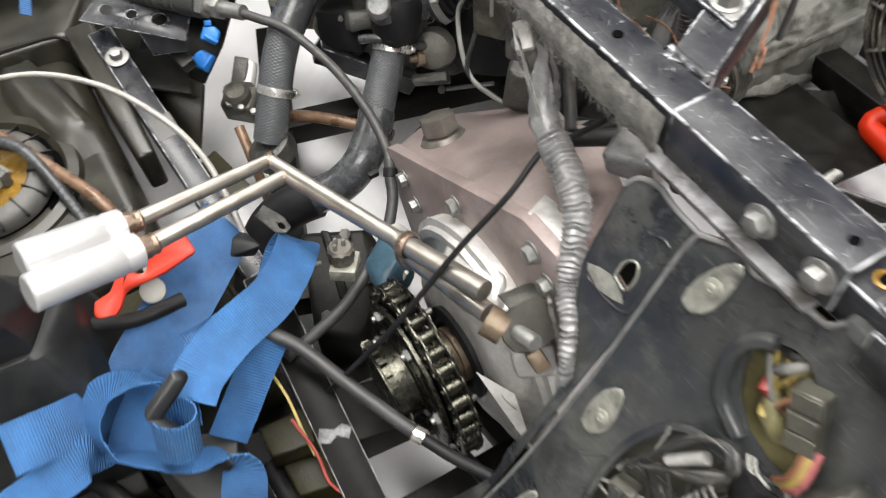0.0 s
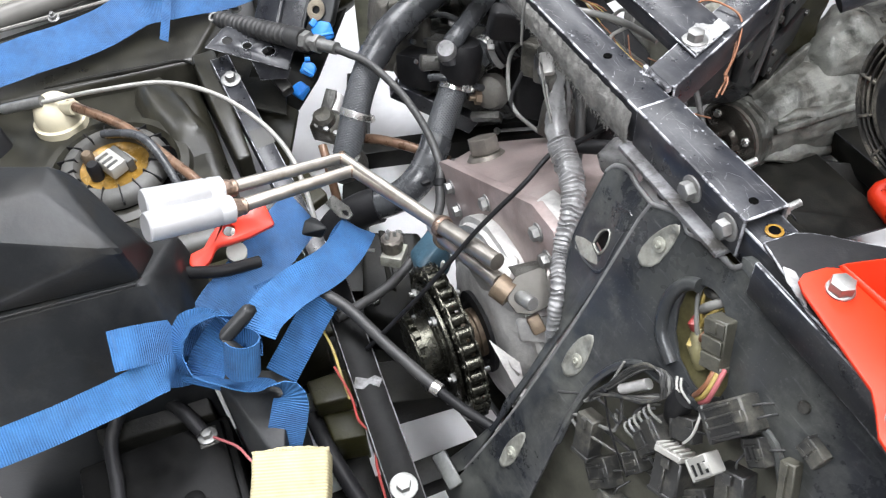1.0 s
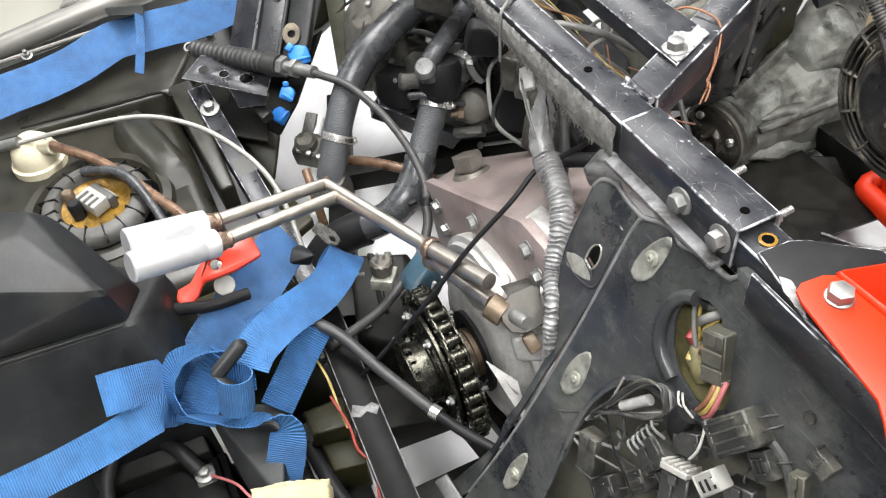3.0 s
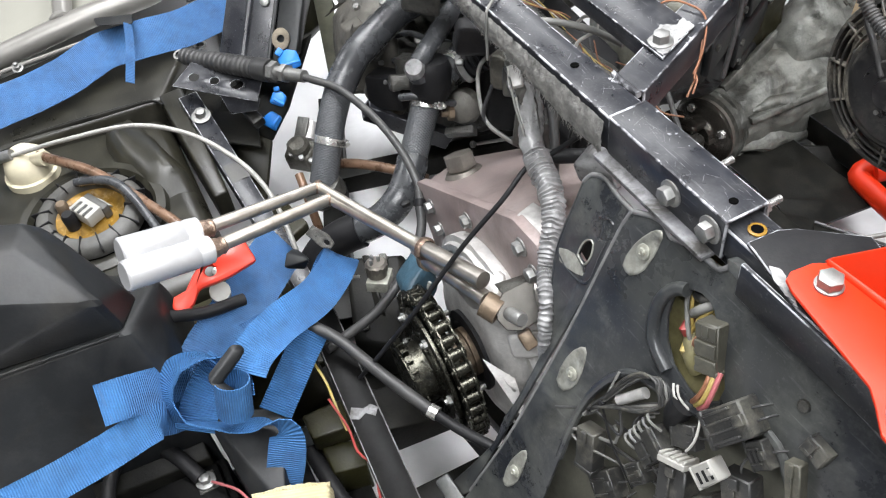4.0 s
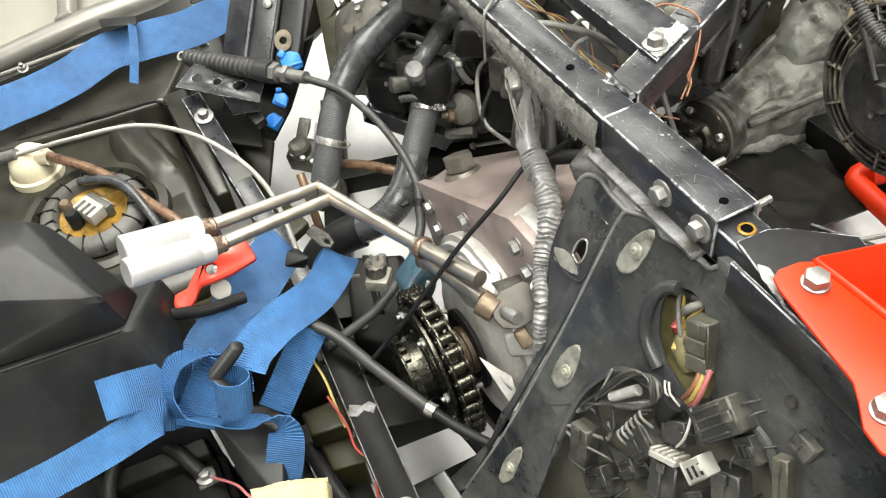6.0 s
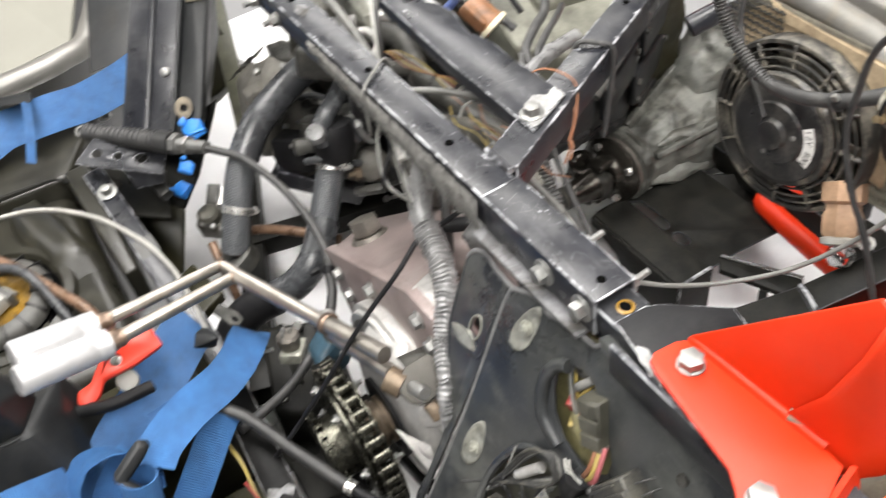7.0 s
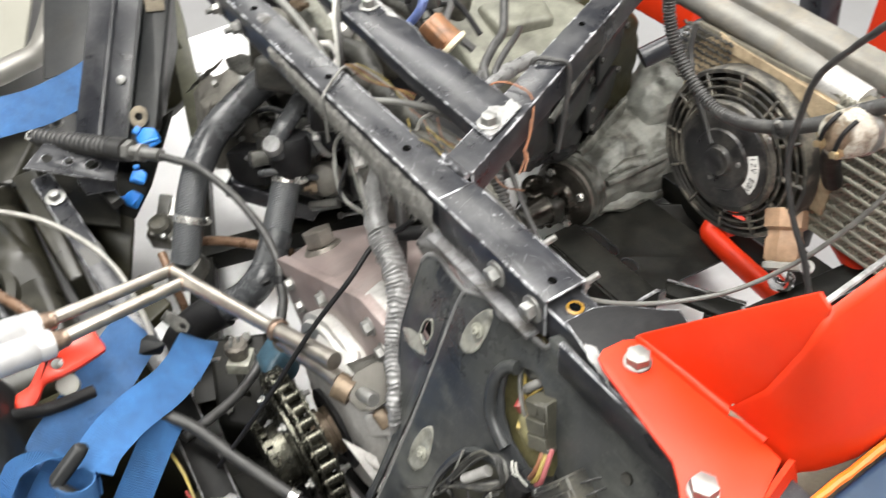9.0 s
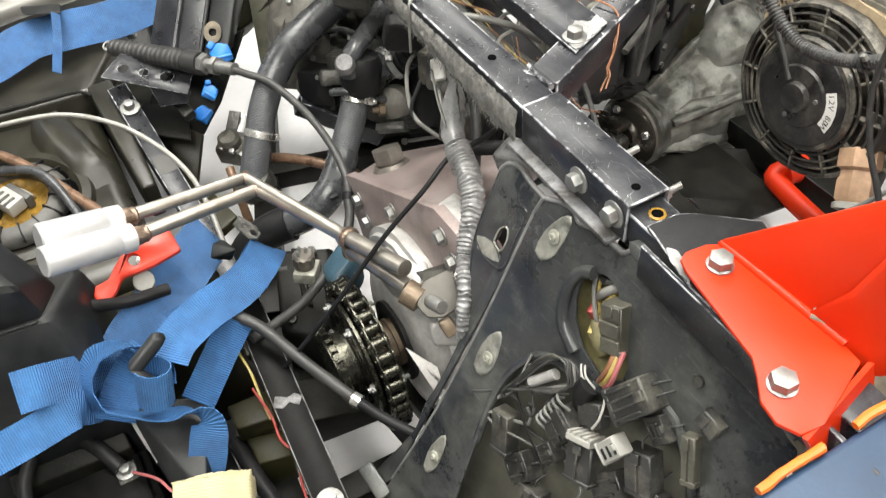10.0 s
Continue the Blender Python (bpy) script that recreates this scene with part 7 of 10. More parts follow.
part("conduit", lumpy(pipe([(-0.118, -0.006, 0.570), (-0.100, -0.011, 0.567), (-0.072, -0.018, 0.560), (-0.046, -0.031, 0.547), (-0.023, -0.054, 0.519), (0.010, -0.075, 0.500), (0.030, -0.09, 0.475), (0.03, -0.09, 0.44)], 0.0118, 24, 0.0010, profile=lambda s, t: (1.40 - 0.75 * min(s / t * 1.15, 1)) * (1 - 0.17 * abs(math.sin(s / 0.0050 * math.pi + 0.8 * math.sin(s * 90))))), 0.0026, 95), M_tape, loom, "crinkled grey conduit")
part("multi_plug", lumpy(block((0.036, 0.024, 0.036), axes((-0.215, 0.030, 0.598), (0.7, 0.4, 0.2), (-0.3, 0.2, 1)), 0.004), 0.003, 60), M_conn, loom, "dusty multi-plug")

part("bare_wire", pipe([(-0.190, 0.012, 0.598), (-0.178, 0.005, 0.595), (-0.168, 0.004, 0.588), (-0.150, 0.002, 0.582)], 0.0018, 8), M_wirewhite, loom)
part("bare_wire", pipe([(-0.192, 0.016, 0.600), (-0.176, 0.012, 0.597), (-0.164, 0.010, 0.590), (-0.150, 0.006, 0.584)], 0.0018, 8), M_wirewhite, loom)
solo("rubber_pipe", pipe([(-0.055, 0.110, 0.560), (-0.100, 0.055, 0.556), (-0.128, 0.018, 0.552)], 0.0085, 12), M_rubdark, "short black rubber pipe beside the loom", "hose")
solo("black_cable_drop", pipe([(-0.20, 0.05, 0.62), (-0.17, 0.045, 0.585), (-0.14, 0.030, 0.545), (-0.13, 0.02, 0.50)], 0.006, 10), M_cable, "black cable hanging under the rail", "cable")
solo("crumpled_foil", lumpy(block((0.05, 0.035, 0.03), axes((-0.062, 0.04, 0.575), (0.7, 0.4, 0), (0, -0.2, 1)), 0.006, 3), 0.005, 50), M_tape, "crumpled grey tape wrapped behind the panel", "tape")
solo("threaded_rod", pipe([(-0.105, 0.065, 0.545), (-0.062, 0.05, 0.575)], 0.006, 10, 0.0012, profile=conduit_profile(0.0025, 0.14)), M_zinc, "threaded rod behind the loom", "rod")
solo("grey_tie_wire", pipe([(-0.212, -0.010, 0.645), (-0.216, -0.006, 0.690), (-0.219, -0.002, 0.7015), (-0.236, 0.020, 0.7035), (-0.251, 0.041, 0.7025), (-0.25, 0.050, 0.69)], 0.0016, 8, 0.004), M_cablegrey, "grey tie wire wrapped round the rail", "wire")
part("tee_cap", lathe([(0.0165, -0.012), (0.0165, 0.014), (0.013, 0.020), (0, 0.021)], 20, facing((-0.546, 0.030, 0.420), (0.5, -0.3, 0.8))), M_tape, thermo, "pale grey capped tee")
part("tee_arm", pipe([(-0.553, 0.036, 0.414), (-0.542, 0.043, 0.393), (-0.536, 0.037, 0.372)], 0.0140, 16), M_rubdark, thermo)
part("neck_casting", lumpy(pipe([(-0.594, 0.115, 0.394), (-0.547, 0.069, 0.379)], 0.024, 18), 0.002, 50), M_castdark, thermo)
worm_clamp((-0.562, 0.098, 0.387), (0.5, -0.75, 0.1), 0.0265, 2.4)
part("cast_globe", lumpy(lathe([(0.0, -0.03), (0.024, -0.02), (0.031, 0.0), (0.026, 0.018), (0.014, 0.026), (0, 0.027)], 24, facing((-0.537, 0.102, 0.326), (0.55, -0.6, 0.45))), 0.0015, 60), M_enginedust, engine, "round olive-grey cast cap")
part("globe_nut", add(shift(hex_head(0.020, 0.010), facing((-0.523, 0.075, 0.332), (-0.2, -0.9, 0.2))), lathe([(0.006, 0.01), (0.005, 0.020), (0, 0.020)], 12, facing((-0.523, 0.075, 0.332), (-0.2, -0.9, 0.2)))), M_brass, engine)
part("globe_flange", lumpy(block((0.050, 0.014, 0.020), axes((-0.514, 0.080, 0.298), (0.5, 0.7, 0.1), (0.3, -0.4, 0.9)), 0.003), 0.002, 60), M_castdark, engine)
part("stud_rod", pipe([(-0.528, 0.116, 0.419), (-0.529, 0.158, 0.420)], 0.0030, 8), M_zinc, engine)
part("stud_rod", pipe([(-0.497, 0.142, 0.414), (-0.481, 0.158, 0.405)], 0.0036, 8), M_zinc, engine)
# crumpled tape and a few wires where the loom leaves its plug
rw = random.Random(17)
part("tape_wad", crumple(hull([(-0.262, 0.050, 0.628), (-0.245, 0.028, 0.632), (-0.215, 0.016, 0.618), (-0.178, 0.006, 0.600), (-0.170, 0.024, 0.600), (-0.205, 0.042, 0.612), (-0.235, 0.056, 0.618), (-0.25, 0.04, 0.598), (-0.20, 0.03, 0.586), (-0.175, 0.015, 0.582)], 0.004, 2), 3, 0.006, 60, 0.002, 140), M_castdark, loom, "crumpled dark tape wad")
part("dusty_clip", lumpy(block((0.030, 0.016, 0.014), axes((-0.206, 0.020, 0.612), (0.75, -0.35, -0.3), (0.2, -0.4, 0.9)), 0.002), 0.0012, 90), M_cast, loom, "dusty grey plug clip")
part("dusty_clip", lumpy(block((0.016, 0.022, 0.010), axes((-0.232, 0.034, 0.632), (0.75, -0.35, -0.3), (0.2, -0.4, 0.9)), 0.002), 0.0012, 90), M_conn, loom)
for k in range(3):
    a = Vector((-0.215 + 0.006 * k, 0.016 - 0.003 * k, 0.622))
    part("loose_wire", pipe([a, a + Vector((0.022, -0.010, 0.004)), a + Vector((0.046, -0.018, -0.010)), a + Vector((0.07, -0.022, -0.03))], 0.0013, 6), (M_wirewhite, M_cable, M_cablegrey)[k], loom)
for k in range(2):
    s_ = rw.uniform(-1, 1)
    solo("bay_wire", pipe([(-0.46 + 0.03 * s_, 0.13, 0.47), (-0.43 + 0.04 * rw.uniform(-1, 1), 0.09 + 0.02 * s_, 0.455), (-0.39 + 0.03 * rw.uniform(-1, 1), 0.05 + 0.03 * s_, 0.44), (-0.33 + 0.03 * s_, 0.06 + 0.02 * rw.random(), 0.42), (-0.30, 0.10 + 0.02 * s_, 0.39)], rw.uniform(0.0018, 0.0034), 8, 0.006), rw.choice([M_cable, M_cablegrey, M_rubdark]), "thin dusty wire sagging behind the hoses", "wire", "bay wires")
elbow = thing("hose_boot", (-0.47, 0.10, 0.43), "black ribbed rubber boot behind the hose tee", "rubber boot")
part("boot", lumpy(pipe([(-0.50, 0.085, 0.425), (-0.48, 0.12, 0.45), (-0.46, 0.16, 0.46)], 0.022, 20, 0.0015, profile=conduit_profile(0.009, 0.16)), 0.001, 60), M_rubdark, elbow)
part("clamp_band", lathe([(0.0225, -0.005), (0.0240, -0.005), (0.0240, 0.005), (0.0225, 0.005)], 32, facing((-0.495, 0.094, 0.430), (0.35, 0.6, 0.42))), M_zinc, elbow, "zinc worm clamp")
part("clamp_screw", shift(block((0.012, 0.009, 0.014), None, 0.002), facing((-0.488, 0.080, 0.448), (0.5, -0.3, 0.6))), M_zinc, elbow)
# dark casting added under the switch block to hide the floor
engine_foot = thing("engine_bracket", (-0.32, -0.15, 0.1), "grimy black casting added below the switch to hide the floor", "bracket")
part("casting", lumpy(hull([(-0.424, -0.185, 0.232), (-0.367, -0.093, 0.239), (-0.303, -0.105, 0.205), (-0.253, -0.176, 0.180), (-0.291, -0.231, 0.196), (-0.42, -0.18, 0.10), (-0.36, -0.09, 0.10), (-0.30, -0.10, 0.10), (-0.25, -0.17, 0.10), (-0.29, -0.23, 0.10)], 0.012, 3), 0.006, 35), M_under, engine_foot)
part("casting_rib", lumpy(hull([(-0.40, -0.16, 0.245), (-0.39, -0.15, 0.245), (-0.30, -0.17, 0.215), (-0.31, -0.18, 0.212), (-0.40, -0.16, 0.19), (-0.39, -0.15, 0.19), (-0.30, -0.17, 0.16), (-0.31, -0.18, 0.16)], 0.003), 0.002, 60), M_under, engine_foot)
for bx, by, bz in ((-0.375, -0.135, 0.240), (-0.315, -0.135, 0.214), (-0.300, -0.205, 0.200)):
    part("foot_bolt", shift(hex_head(0.014, 0.009), facing((bx, by, bz), (0.4, -0.1, 0.9), bx * 20)), M_castdark, engine_foot)
# bolts and a raised boss on the valve cover
for bx, by, bz in ((-0.7646, 0.0233, 0.4264), (-0.8642, 0.026, 0.392), (-0.735, 0.062, 0.434)):
    part("cover_bolt", shift(hex_head(0.011, 0.008), facing((bx, by, bz), (0.2, -0.3, 1), bx * 9)), M_zinc, engine)
part("cover_boss", lumpy(hull([(-0.735, -0.014, 0.412), (-0.775, -0.010, 0.404), (-0.760, 0.020, 0.416), (-0.722, 0.016, 0.422), (-0.730, -0.022, 0.37), (-0.780, -0.018, 0.37), (-0.765, 0.022, 0.38), (-0.715, 0.018, 0.38)], 0.004), 0.001, 50), M_enginedust, engine)
part("cover_boss", lumpy(hull([(-0.705, 0.004, 0.424), (-0.728, 0.030, 0.432), (-0.700, 0.050, 0.438), (-0.680, 0.020, 0.426), (-0.705, 0.004, 0.39), (-0.728, 0.030, 0.39), (-0.700, 0.050, 0.39), (-0.680, 0.020, 0.39)], 0.005), 0.001, 50), M_enginedust, engine)
part("cover_neck", crumple(hull([(-0.842, 0.070, 0.425), (-0.800, 0.090, 0.452), (-0.752, 0.105, 0.455), (-0.735, 0.085, 0.442), (-0.80, 0.06, 0.425), (-0.84, 0.09, 0.37), (-0.74, 0.12, 0.37), (-0.73, 0.09, 0.38)], 0.006, 2), 2, 0.004, 40, 0.0015, 90), M_castdark, engine)

# ---- radiator with its electric fan ----
FN = Vector((0, -0.995, 0.10)).normalized()
FC = Vector((-0.068, 0.506, 0.470))
FM = axes(FC, (1, 0, 0), FN) @ Matrix.Diagonal((1.02, 1.02, 1.0, 1.0))
MM = FM @ Matrix.Translation((0, 0, 0.003)) @ Matrix.Diagonal((1.14, 1.14, 1.1, 1.0))
radiator = thing("radiator", (-0.03, 0.56, 0.33), "dusty aluminium radiator with a round top tank", "radiator")
# Near-black block added where the floor showed through behind the fan.
part("lower_core", span((-0.195, 0.546, 0.345), (0.045, 0.574, 0.405), 0.003), M_rubdark, radiator, "dark filler added behind the fan to hide the floor")
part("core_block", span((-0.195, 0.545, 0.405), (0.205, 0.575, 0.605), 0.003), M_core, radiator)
part("top_tank", pipe([(-0.34, 0.566, 0.628), (-0.257, 0.566, 0.623), (-0.079, 0.566, 0.613), (0.010, 0.566, 0.599)], 0.0185, 24, 0.05), M_radtank, radiator, "grey round top tank")
part("filler_sleeve", pipe([(0.002, 0.566, 0.600), (0.056, 0.566, 0.594)], 0.0215, 24), M_cast, radiator, "polished aluminium sleeve")
part("tank_ledge", hull([(-0.30, 0.60, 0.640), (0.19, 0.60, 0.612), (0.20, 0.632, 0.618), (-0.30, 0.635, 0.648), (-0.30, 0.60, 0.60), (0.19, 0.60, 0.585), (0.20, 0.63, 0.585), (-0.30, 0.63, 0.60)], 0.006), M_radtank, radiator, "pale radiator side ledge")
part("side_lug", hull([(0.175, 0.56, 0.66), (0.27, 0.57, 0.70), (0.27, 0.60, 0.70), (0.175, 0.60, 0.66), (0.175, 0.56, 0.55), (0.25, 0.57, 0.58), (0.25, 0.60, 0.58), (0.175, 0.60, 0.55)], 0.006), M_radtank, radiator)
part("lug_bolt", shift(hex_head(0.022, 0.010), facing((0.225, 0.560, 0.645), (0.1, -1, 0.3))), M_castdark, radiator)
part("neck", lathe([(0.020, -0.006), (0.022, 0.0), (0.022, 0.014), (0.017, 0.016), (0.015, 0.004), (0, 0.004)], 24, facing((-0.030, 0.731, 0.503), (0.1, -0.3, 1))), M_cream, radiator, "pale filler cup")
# cooling tubes, fins and bulged tube ends
for k in range(12):
    z = 0.408 + 0.0168 * k
    shared("cooling_tube:r", lambda: block((0.172, 0.012, 0.0060), None, 0.0020, 2), M_radfin, Matrix.Translation((0.126, 0.540, z)) @ Matrix.Rotation(0.03, 4, "Y"), radiator)
    tagged(shared("cooling_fin:r", lambda: add(blank(), *[block((0.0022, 0.008, 0.0112), Matrix.Translation((0.0036 * (i - 23), 0, 0)) @ Matrix.Rotation(0.3 if i % 2 else -0.3, 4, "Y")) for i in range(47)]), M_radfin, Matrix.Translation((0.126, 0.5415, z + 0.0084)) @ Matrix.Rotation(0.03, 4, "Y"), radiator), kind="stuff")
    shared("end_rib:r", lambda: lumpy(pipe([(0, 0.006, 0), (0.010, -0.006, 0.0005), (0.030, -0.010, 0.002), (0.046, 0.010, 0.004)], 0.0074, 10, 0.004), 0.001, 60), M_shroud, Matrix.Translation((0.205, 0.540, z - 0.003)), radiator)
for k in range(9):
    shared("corrugation:r", lambda: add(blank(), *[block((0.0075, 0.004, 0.0025), Matrix.Translation((0.009 * (i - 5), 0, 0.0006 * (i % 2))) @ Matrix.Rotation(0.5, 4, "Y")) for i in range(10)]), M_shroud, Matrix.Translation((-0.165, 0.5405, 0.515 + 0.0105 * k)), radiator)

fan = thing("cooling_fan", FC, "dusty black electric radiator fan with a ringed guard", "fan")
part("shroud_plate", sheet([(0.134, -0.025), (0.135, 0.10), (0.118, 0.128), (-0.085, 0.136), (-0.124, 0.10), (-0.124, 0.016)] + [(0.1125 * math.cos(radians(a)), 0.1125 * math.sin(radians(a))) for a in range(172, -13, -8)], 0.006, FM @ Matrix.Translation((0, 0, -0.032)), bevel=0.0015), [M_caked], fan, "tan dust-caked shroud plate")
part("dust_cake", lumpy(sheet([(-0.075, 0.118), (-0.03, 0.1175), (0.03, 0.1165), (0.07, 0.100), (0.10, 0.075), (0.122, 0.098), (0.110, 0.122), (-0.08, 0.134)], 0.0030, FM @ Matrix.Translation((0, 0, -0.0262))), 0.0012, 60), M_caked, fan, "tan dust caked on the shroud")
part("shroud_ring", lathe([(0.113, -0.034), (0.118, -0.030), (0.119, -0.004), (0.117, 0.0), (0.112, 0.0), (0.111, -0.004), (0.111, -0.034)], 64, FM), M_shroud, fan)
for r_, z_ in ((0.104, 0.000), (0.094, 0.002), (0.083, 0.004), (0.073, 0.006)):
    part("guard_ring", lathe([(r_ + 0.0018 * math.cos(a), z_ + 0.0022 * math.sin(a)) for a in (2 * math.pi * k / 8 for k in range(9))], 64, FM), M_shroud, fan)
for k in range(12):
    a = 2 * math.pi * (k + 0.25) / 12
    shared("guard_spoke:f", lambda: block((0.052, 0.0038, 0.008), Matrix.Translation((0.088, 0, 0)), 0.001, 1), M_shroud, FM @ Matrix.Rotation(a, 4, "Z") @ Matrix.Translation((0, 0, -0.001)), fan)
for k in range(7):
    a = 2 * math.pi * (k + 0.1) / 7
    shared("fan_blade:f", lambda: sheet([(0.030, -0.012), (0.106, -0.026), (0.108, 0.016), (0.030, 0.016)], 0.0025, Matrix.Rotation(0.45, 4, "X")), M_shroud, FM @ Matrix.Rotation(a, 4, "Z") @ Matrix.Translation((0, 0, -0.018)), fan)
part("motor_ring", lathe([(0.066, -0.004), (0.069, 0.004), (0.066, 0.009), (0.058, 0.008), (0.056, 0.004), (0.046, 0.003)], 56, MM), M_shroud, fan)
motor = part("motor_face", lathe([(0.062, 0.004), (0.060, 0.011), (0.054, 0.014), (0.038, 0.014), (0.036, 0.017), (0.030, 0.0175), (0.019, 0.0175), (0.018, 0.021), (0.0165, 0.024), (0.012, 0.022), (0, 0.022)], 56, MM), M_motor, fan, "black motor cover")
for k in range(3):
    a = 2 * math.pi * (k + 0.15) / 3
    part("cover_screw", lathe([(0.0032, 0), (0.0028, 0.002), (0, 0.0022)], 10, MM @ Matrix.Rotation(a, 4, "Z") @ Matrix.Translation((0.0275, 0, 0.0174))), M_zinc, motor)
    part("guard_bolt", lathe([(0.0055, 0), (0.005, 0.003), (0, 0.0035)], 12, FM @ Matrix.Rotation(a + 0.5, 4, "Z") @ Matrix.Translation((0.0745, 0, 0.007))), M_zinc, fan)
LA = radians(6)
lbl = [(0.0395 * math.cos(LA + a), 0.0395 * math.sin(LA + a)) for a in (-0.50, -0.25, 0, 0.25, 0.50)] + [(0.0535 * math.cos(LA + a), 0.0535 * math.sin(LA + a)) for a in (0.50, 0.25, 0, -0.25, -0.50)]
label_ob = part("rating_label", sheet(lbl, 0.0005, MM @ Matrix.Translation((0, 0, 0.0141))), M_white, motor, "white label reading 12V 80W")
for i, ch in enumerate("12V 80W"):
    if ch == " ":
        continue
    cu = bpy.data.curves.new("glyph", "FONT")
    cu.body, cu.size, cu.align_x, cu.align_y = ch, 0.0105, "CENTER", "CENTER"
    tmp = bpy.data.objects.new("glyph", cu)
    scene.collection.objects.link(tmp)
    bpy.context.view_layer.update()
    me = bpy.data.meshes.new_from_object(tmp.evaluated_get(bpy.context.evaluated_depsgraph_get()))
    bpy.data.objects.remove(tmp)
    gb = blank()
    gb.from_mesh(me)
    ang = LA + 0.42 - 0.14 * i
    shift(gb, MM @ Matrix.Rotation(ang, 4, "Z") @ Matrix.Translation((0.0462, 0, 0.0149)) @ Matrix.Rotation(radians(-90), 4, "Z"))
    part("printed_character", gb, M_ink, label_ob)
part("motor_lead", pipe([MM @ Vector(p) for p in ((-0.016, 0.014, 0.018), (-0.035, 0.034, 0.014), (-0.062, 0.062, 0.012), (-0.085, 0.10, 0.006), (-0.09, 0.13, 0.0))], 0.0042, 10), M_cable, fan)

# canister with two studs
can = thing("ignition_canister", (0.11, 0.46, 0.6), "dirty white round canister with two brass studs", "electrical part")
CM = axes((0.118, 0.416, 0.650), (1, -0.1, 0.1), (-0.10, -0.95, 0.16)) @ Matrix.Scale(0.80, 4)
part("canister_body", lathe([(0.028, -0.075), (0.032, -0.070), (0.033, -0.020), (0.031, -0.016), (0.031, -0.004), (0.027, 0.0), (0.015, 0.002), (0, 0.002)], 36, CM), M_dirtywhite, can)
part("rusty_face", lumpy(lathe([(0.0215, -0.003), (0.0205, 0.003), (0.016, 0.006), (0, 0.007)], 24, CM @ Matrix.Translation((-0.001, -0.002, 0))), 0.0012, 70), M_rustface, can, "rust-brown terminal face")
for dx, dy in ((-0.014, -0.014), (0.013, -0.018)):
    part("brass_stud", add(shift(hex_head(0.014, 0.007), CM @ Matrix.Translation((dx, dy, 0.002))), lathe([(0.005, 0.006), (0.005, 0.016), (0, 0.016)], 12, CM @ Matrix.Translation((dx, dy, 0)))), M_goldstud, can)
for dx in (-0.015, 0.011):
    part("terminal_lead", pipe([CM @ Vector((dx, -0.014, 0.010)), CM @ Vector((dx + 0.004, 0.008, 0.012)), CM @ Vector((dx + 0.006, 0.020, 0.006)), CM @ Vector((dx + 0.008, 0.030, -0.004))], 0.0026, 10), M_rubdark, can)
part("can_strap", lathe([(0.0330, -0.052), (0.0345, -0.050), (0.0345, -0.040), (0.0330, -0.038)], 36, CM), M_zinc, can)
part("mount_bar", pipe([(0.09, 0.47, 0.60), (0.075, 0.50, 0.55), (0.07, 0.53, 0.50)], 0.012, 10), M_rubdark, can)

# looms and cables in front of the radiator
conduit = thing("ribbed_conduit", (0.028, 0.455, 0.593), "black ribbed cable conduit sweeping past the fan", "cable conduit")
part("conduit_tube", pipe([(-0.178, 0.455, 0.78), (-0.172, 0.455, 0.722), (-0.164, 0.455, 0.655), (-0.133, 0.455, 0.605), (-0.079, 0.455, 0.570), (-0.029, 0.455, 0.570), (0.028, 0.455, 0.593), (0.077, 0.455, 0.627), (0.119, 0.455, 0.667), (0.159, 0.455, 0.696), (0.199, 0.455, 0.706), (0.248, 0.455, 0.691), (0.29, 0.455, 0.66)], 0.0088, 14, 0.0011, profile=conduit_profile(0.0046, 0.17)), M_cable, conduit)
part("tie_band", lathe([(0.0105, -0.003), (0.0122, -0.003), (0.0122, 0.003), (0.0105, 0.003)], 20, facing((0.028, 0.455, 0.593), (0.8, 0, 0.5))), M_cable, conduit)
part("tie_head", block((0.007, 0.006, 0.009), axes((0.031, 0.445, 0.604), (0.8, 0, 0.5), (-0.4, -0.4, 0.8)), 0.001), M_cablegrey, conduit)
solo("taped_cable", lumpy(pipe([(0.26, 0.42, 0.85), (0.221, 0.42, 0.849), (0.179, 0.42, 0.839), (0.145, 0.42, 0.802), (0.107, 0.42, 0.750), (0.077, 0.42, 0.700), (0.070, 0.42, 0.645), (0.070, 0.42, 0.589), (0.093, 0.42, 0.525), (0.126, 0.42, 0.472), (0.152, 0.42, 0.412), (0.175, 0.42, 0.355)], 0.0038, 12, 0.006), 0.0008, 120), M_cable, "black cloth-taped cable hanging before the radiator", "cable", "taped cables")
solo("taped_cable", lumpy(pipe([(0.25, 0.46, 0.83), (0.207, 0.46, 0.821), (0.185, 0.46, 0.811), (0.163, 0.46, 0.776), (0.158, 0.46, 0.737), (0.165, 0.46, 0.703), (0.19, 0.47, 0.60), (0.21, 0.47, 0.45)], 0.0034, 12, 0.006), 0.0007, 120), M_cable, "black cloth-taped cable looped over the conduit", "cable", "taped cables")
solo("grey_earth_cable", pipe([(0.05, 0.115, 0.56), (-0.010, 0.150, 0.47), (-0.030, 0.205, 0.412), (-0.005, 0.263, 0.384), (0.030, 0.322, 0.380), (0.072, 0.377, 0.402), (0.113, 0.425, 0.454), (0.142, 0.466, 0.515), (0.156, 0.495, 0.569), (0.153, 0.495, 0.617), (0.142, 0.470, 0.668), (0.14, 0.45, 0.69)], 0.0031, 10), M_cablegrey, "thin black cable swinging from the rail to the radiator", "cable")
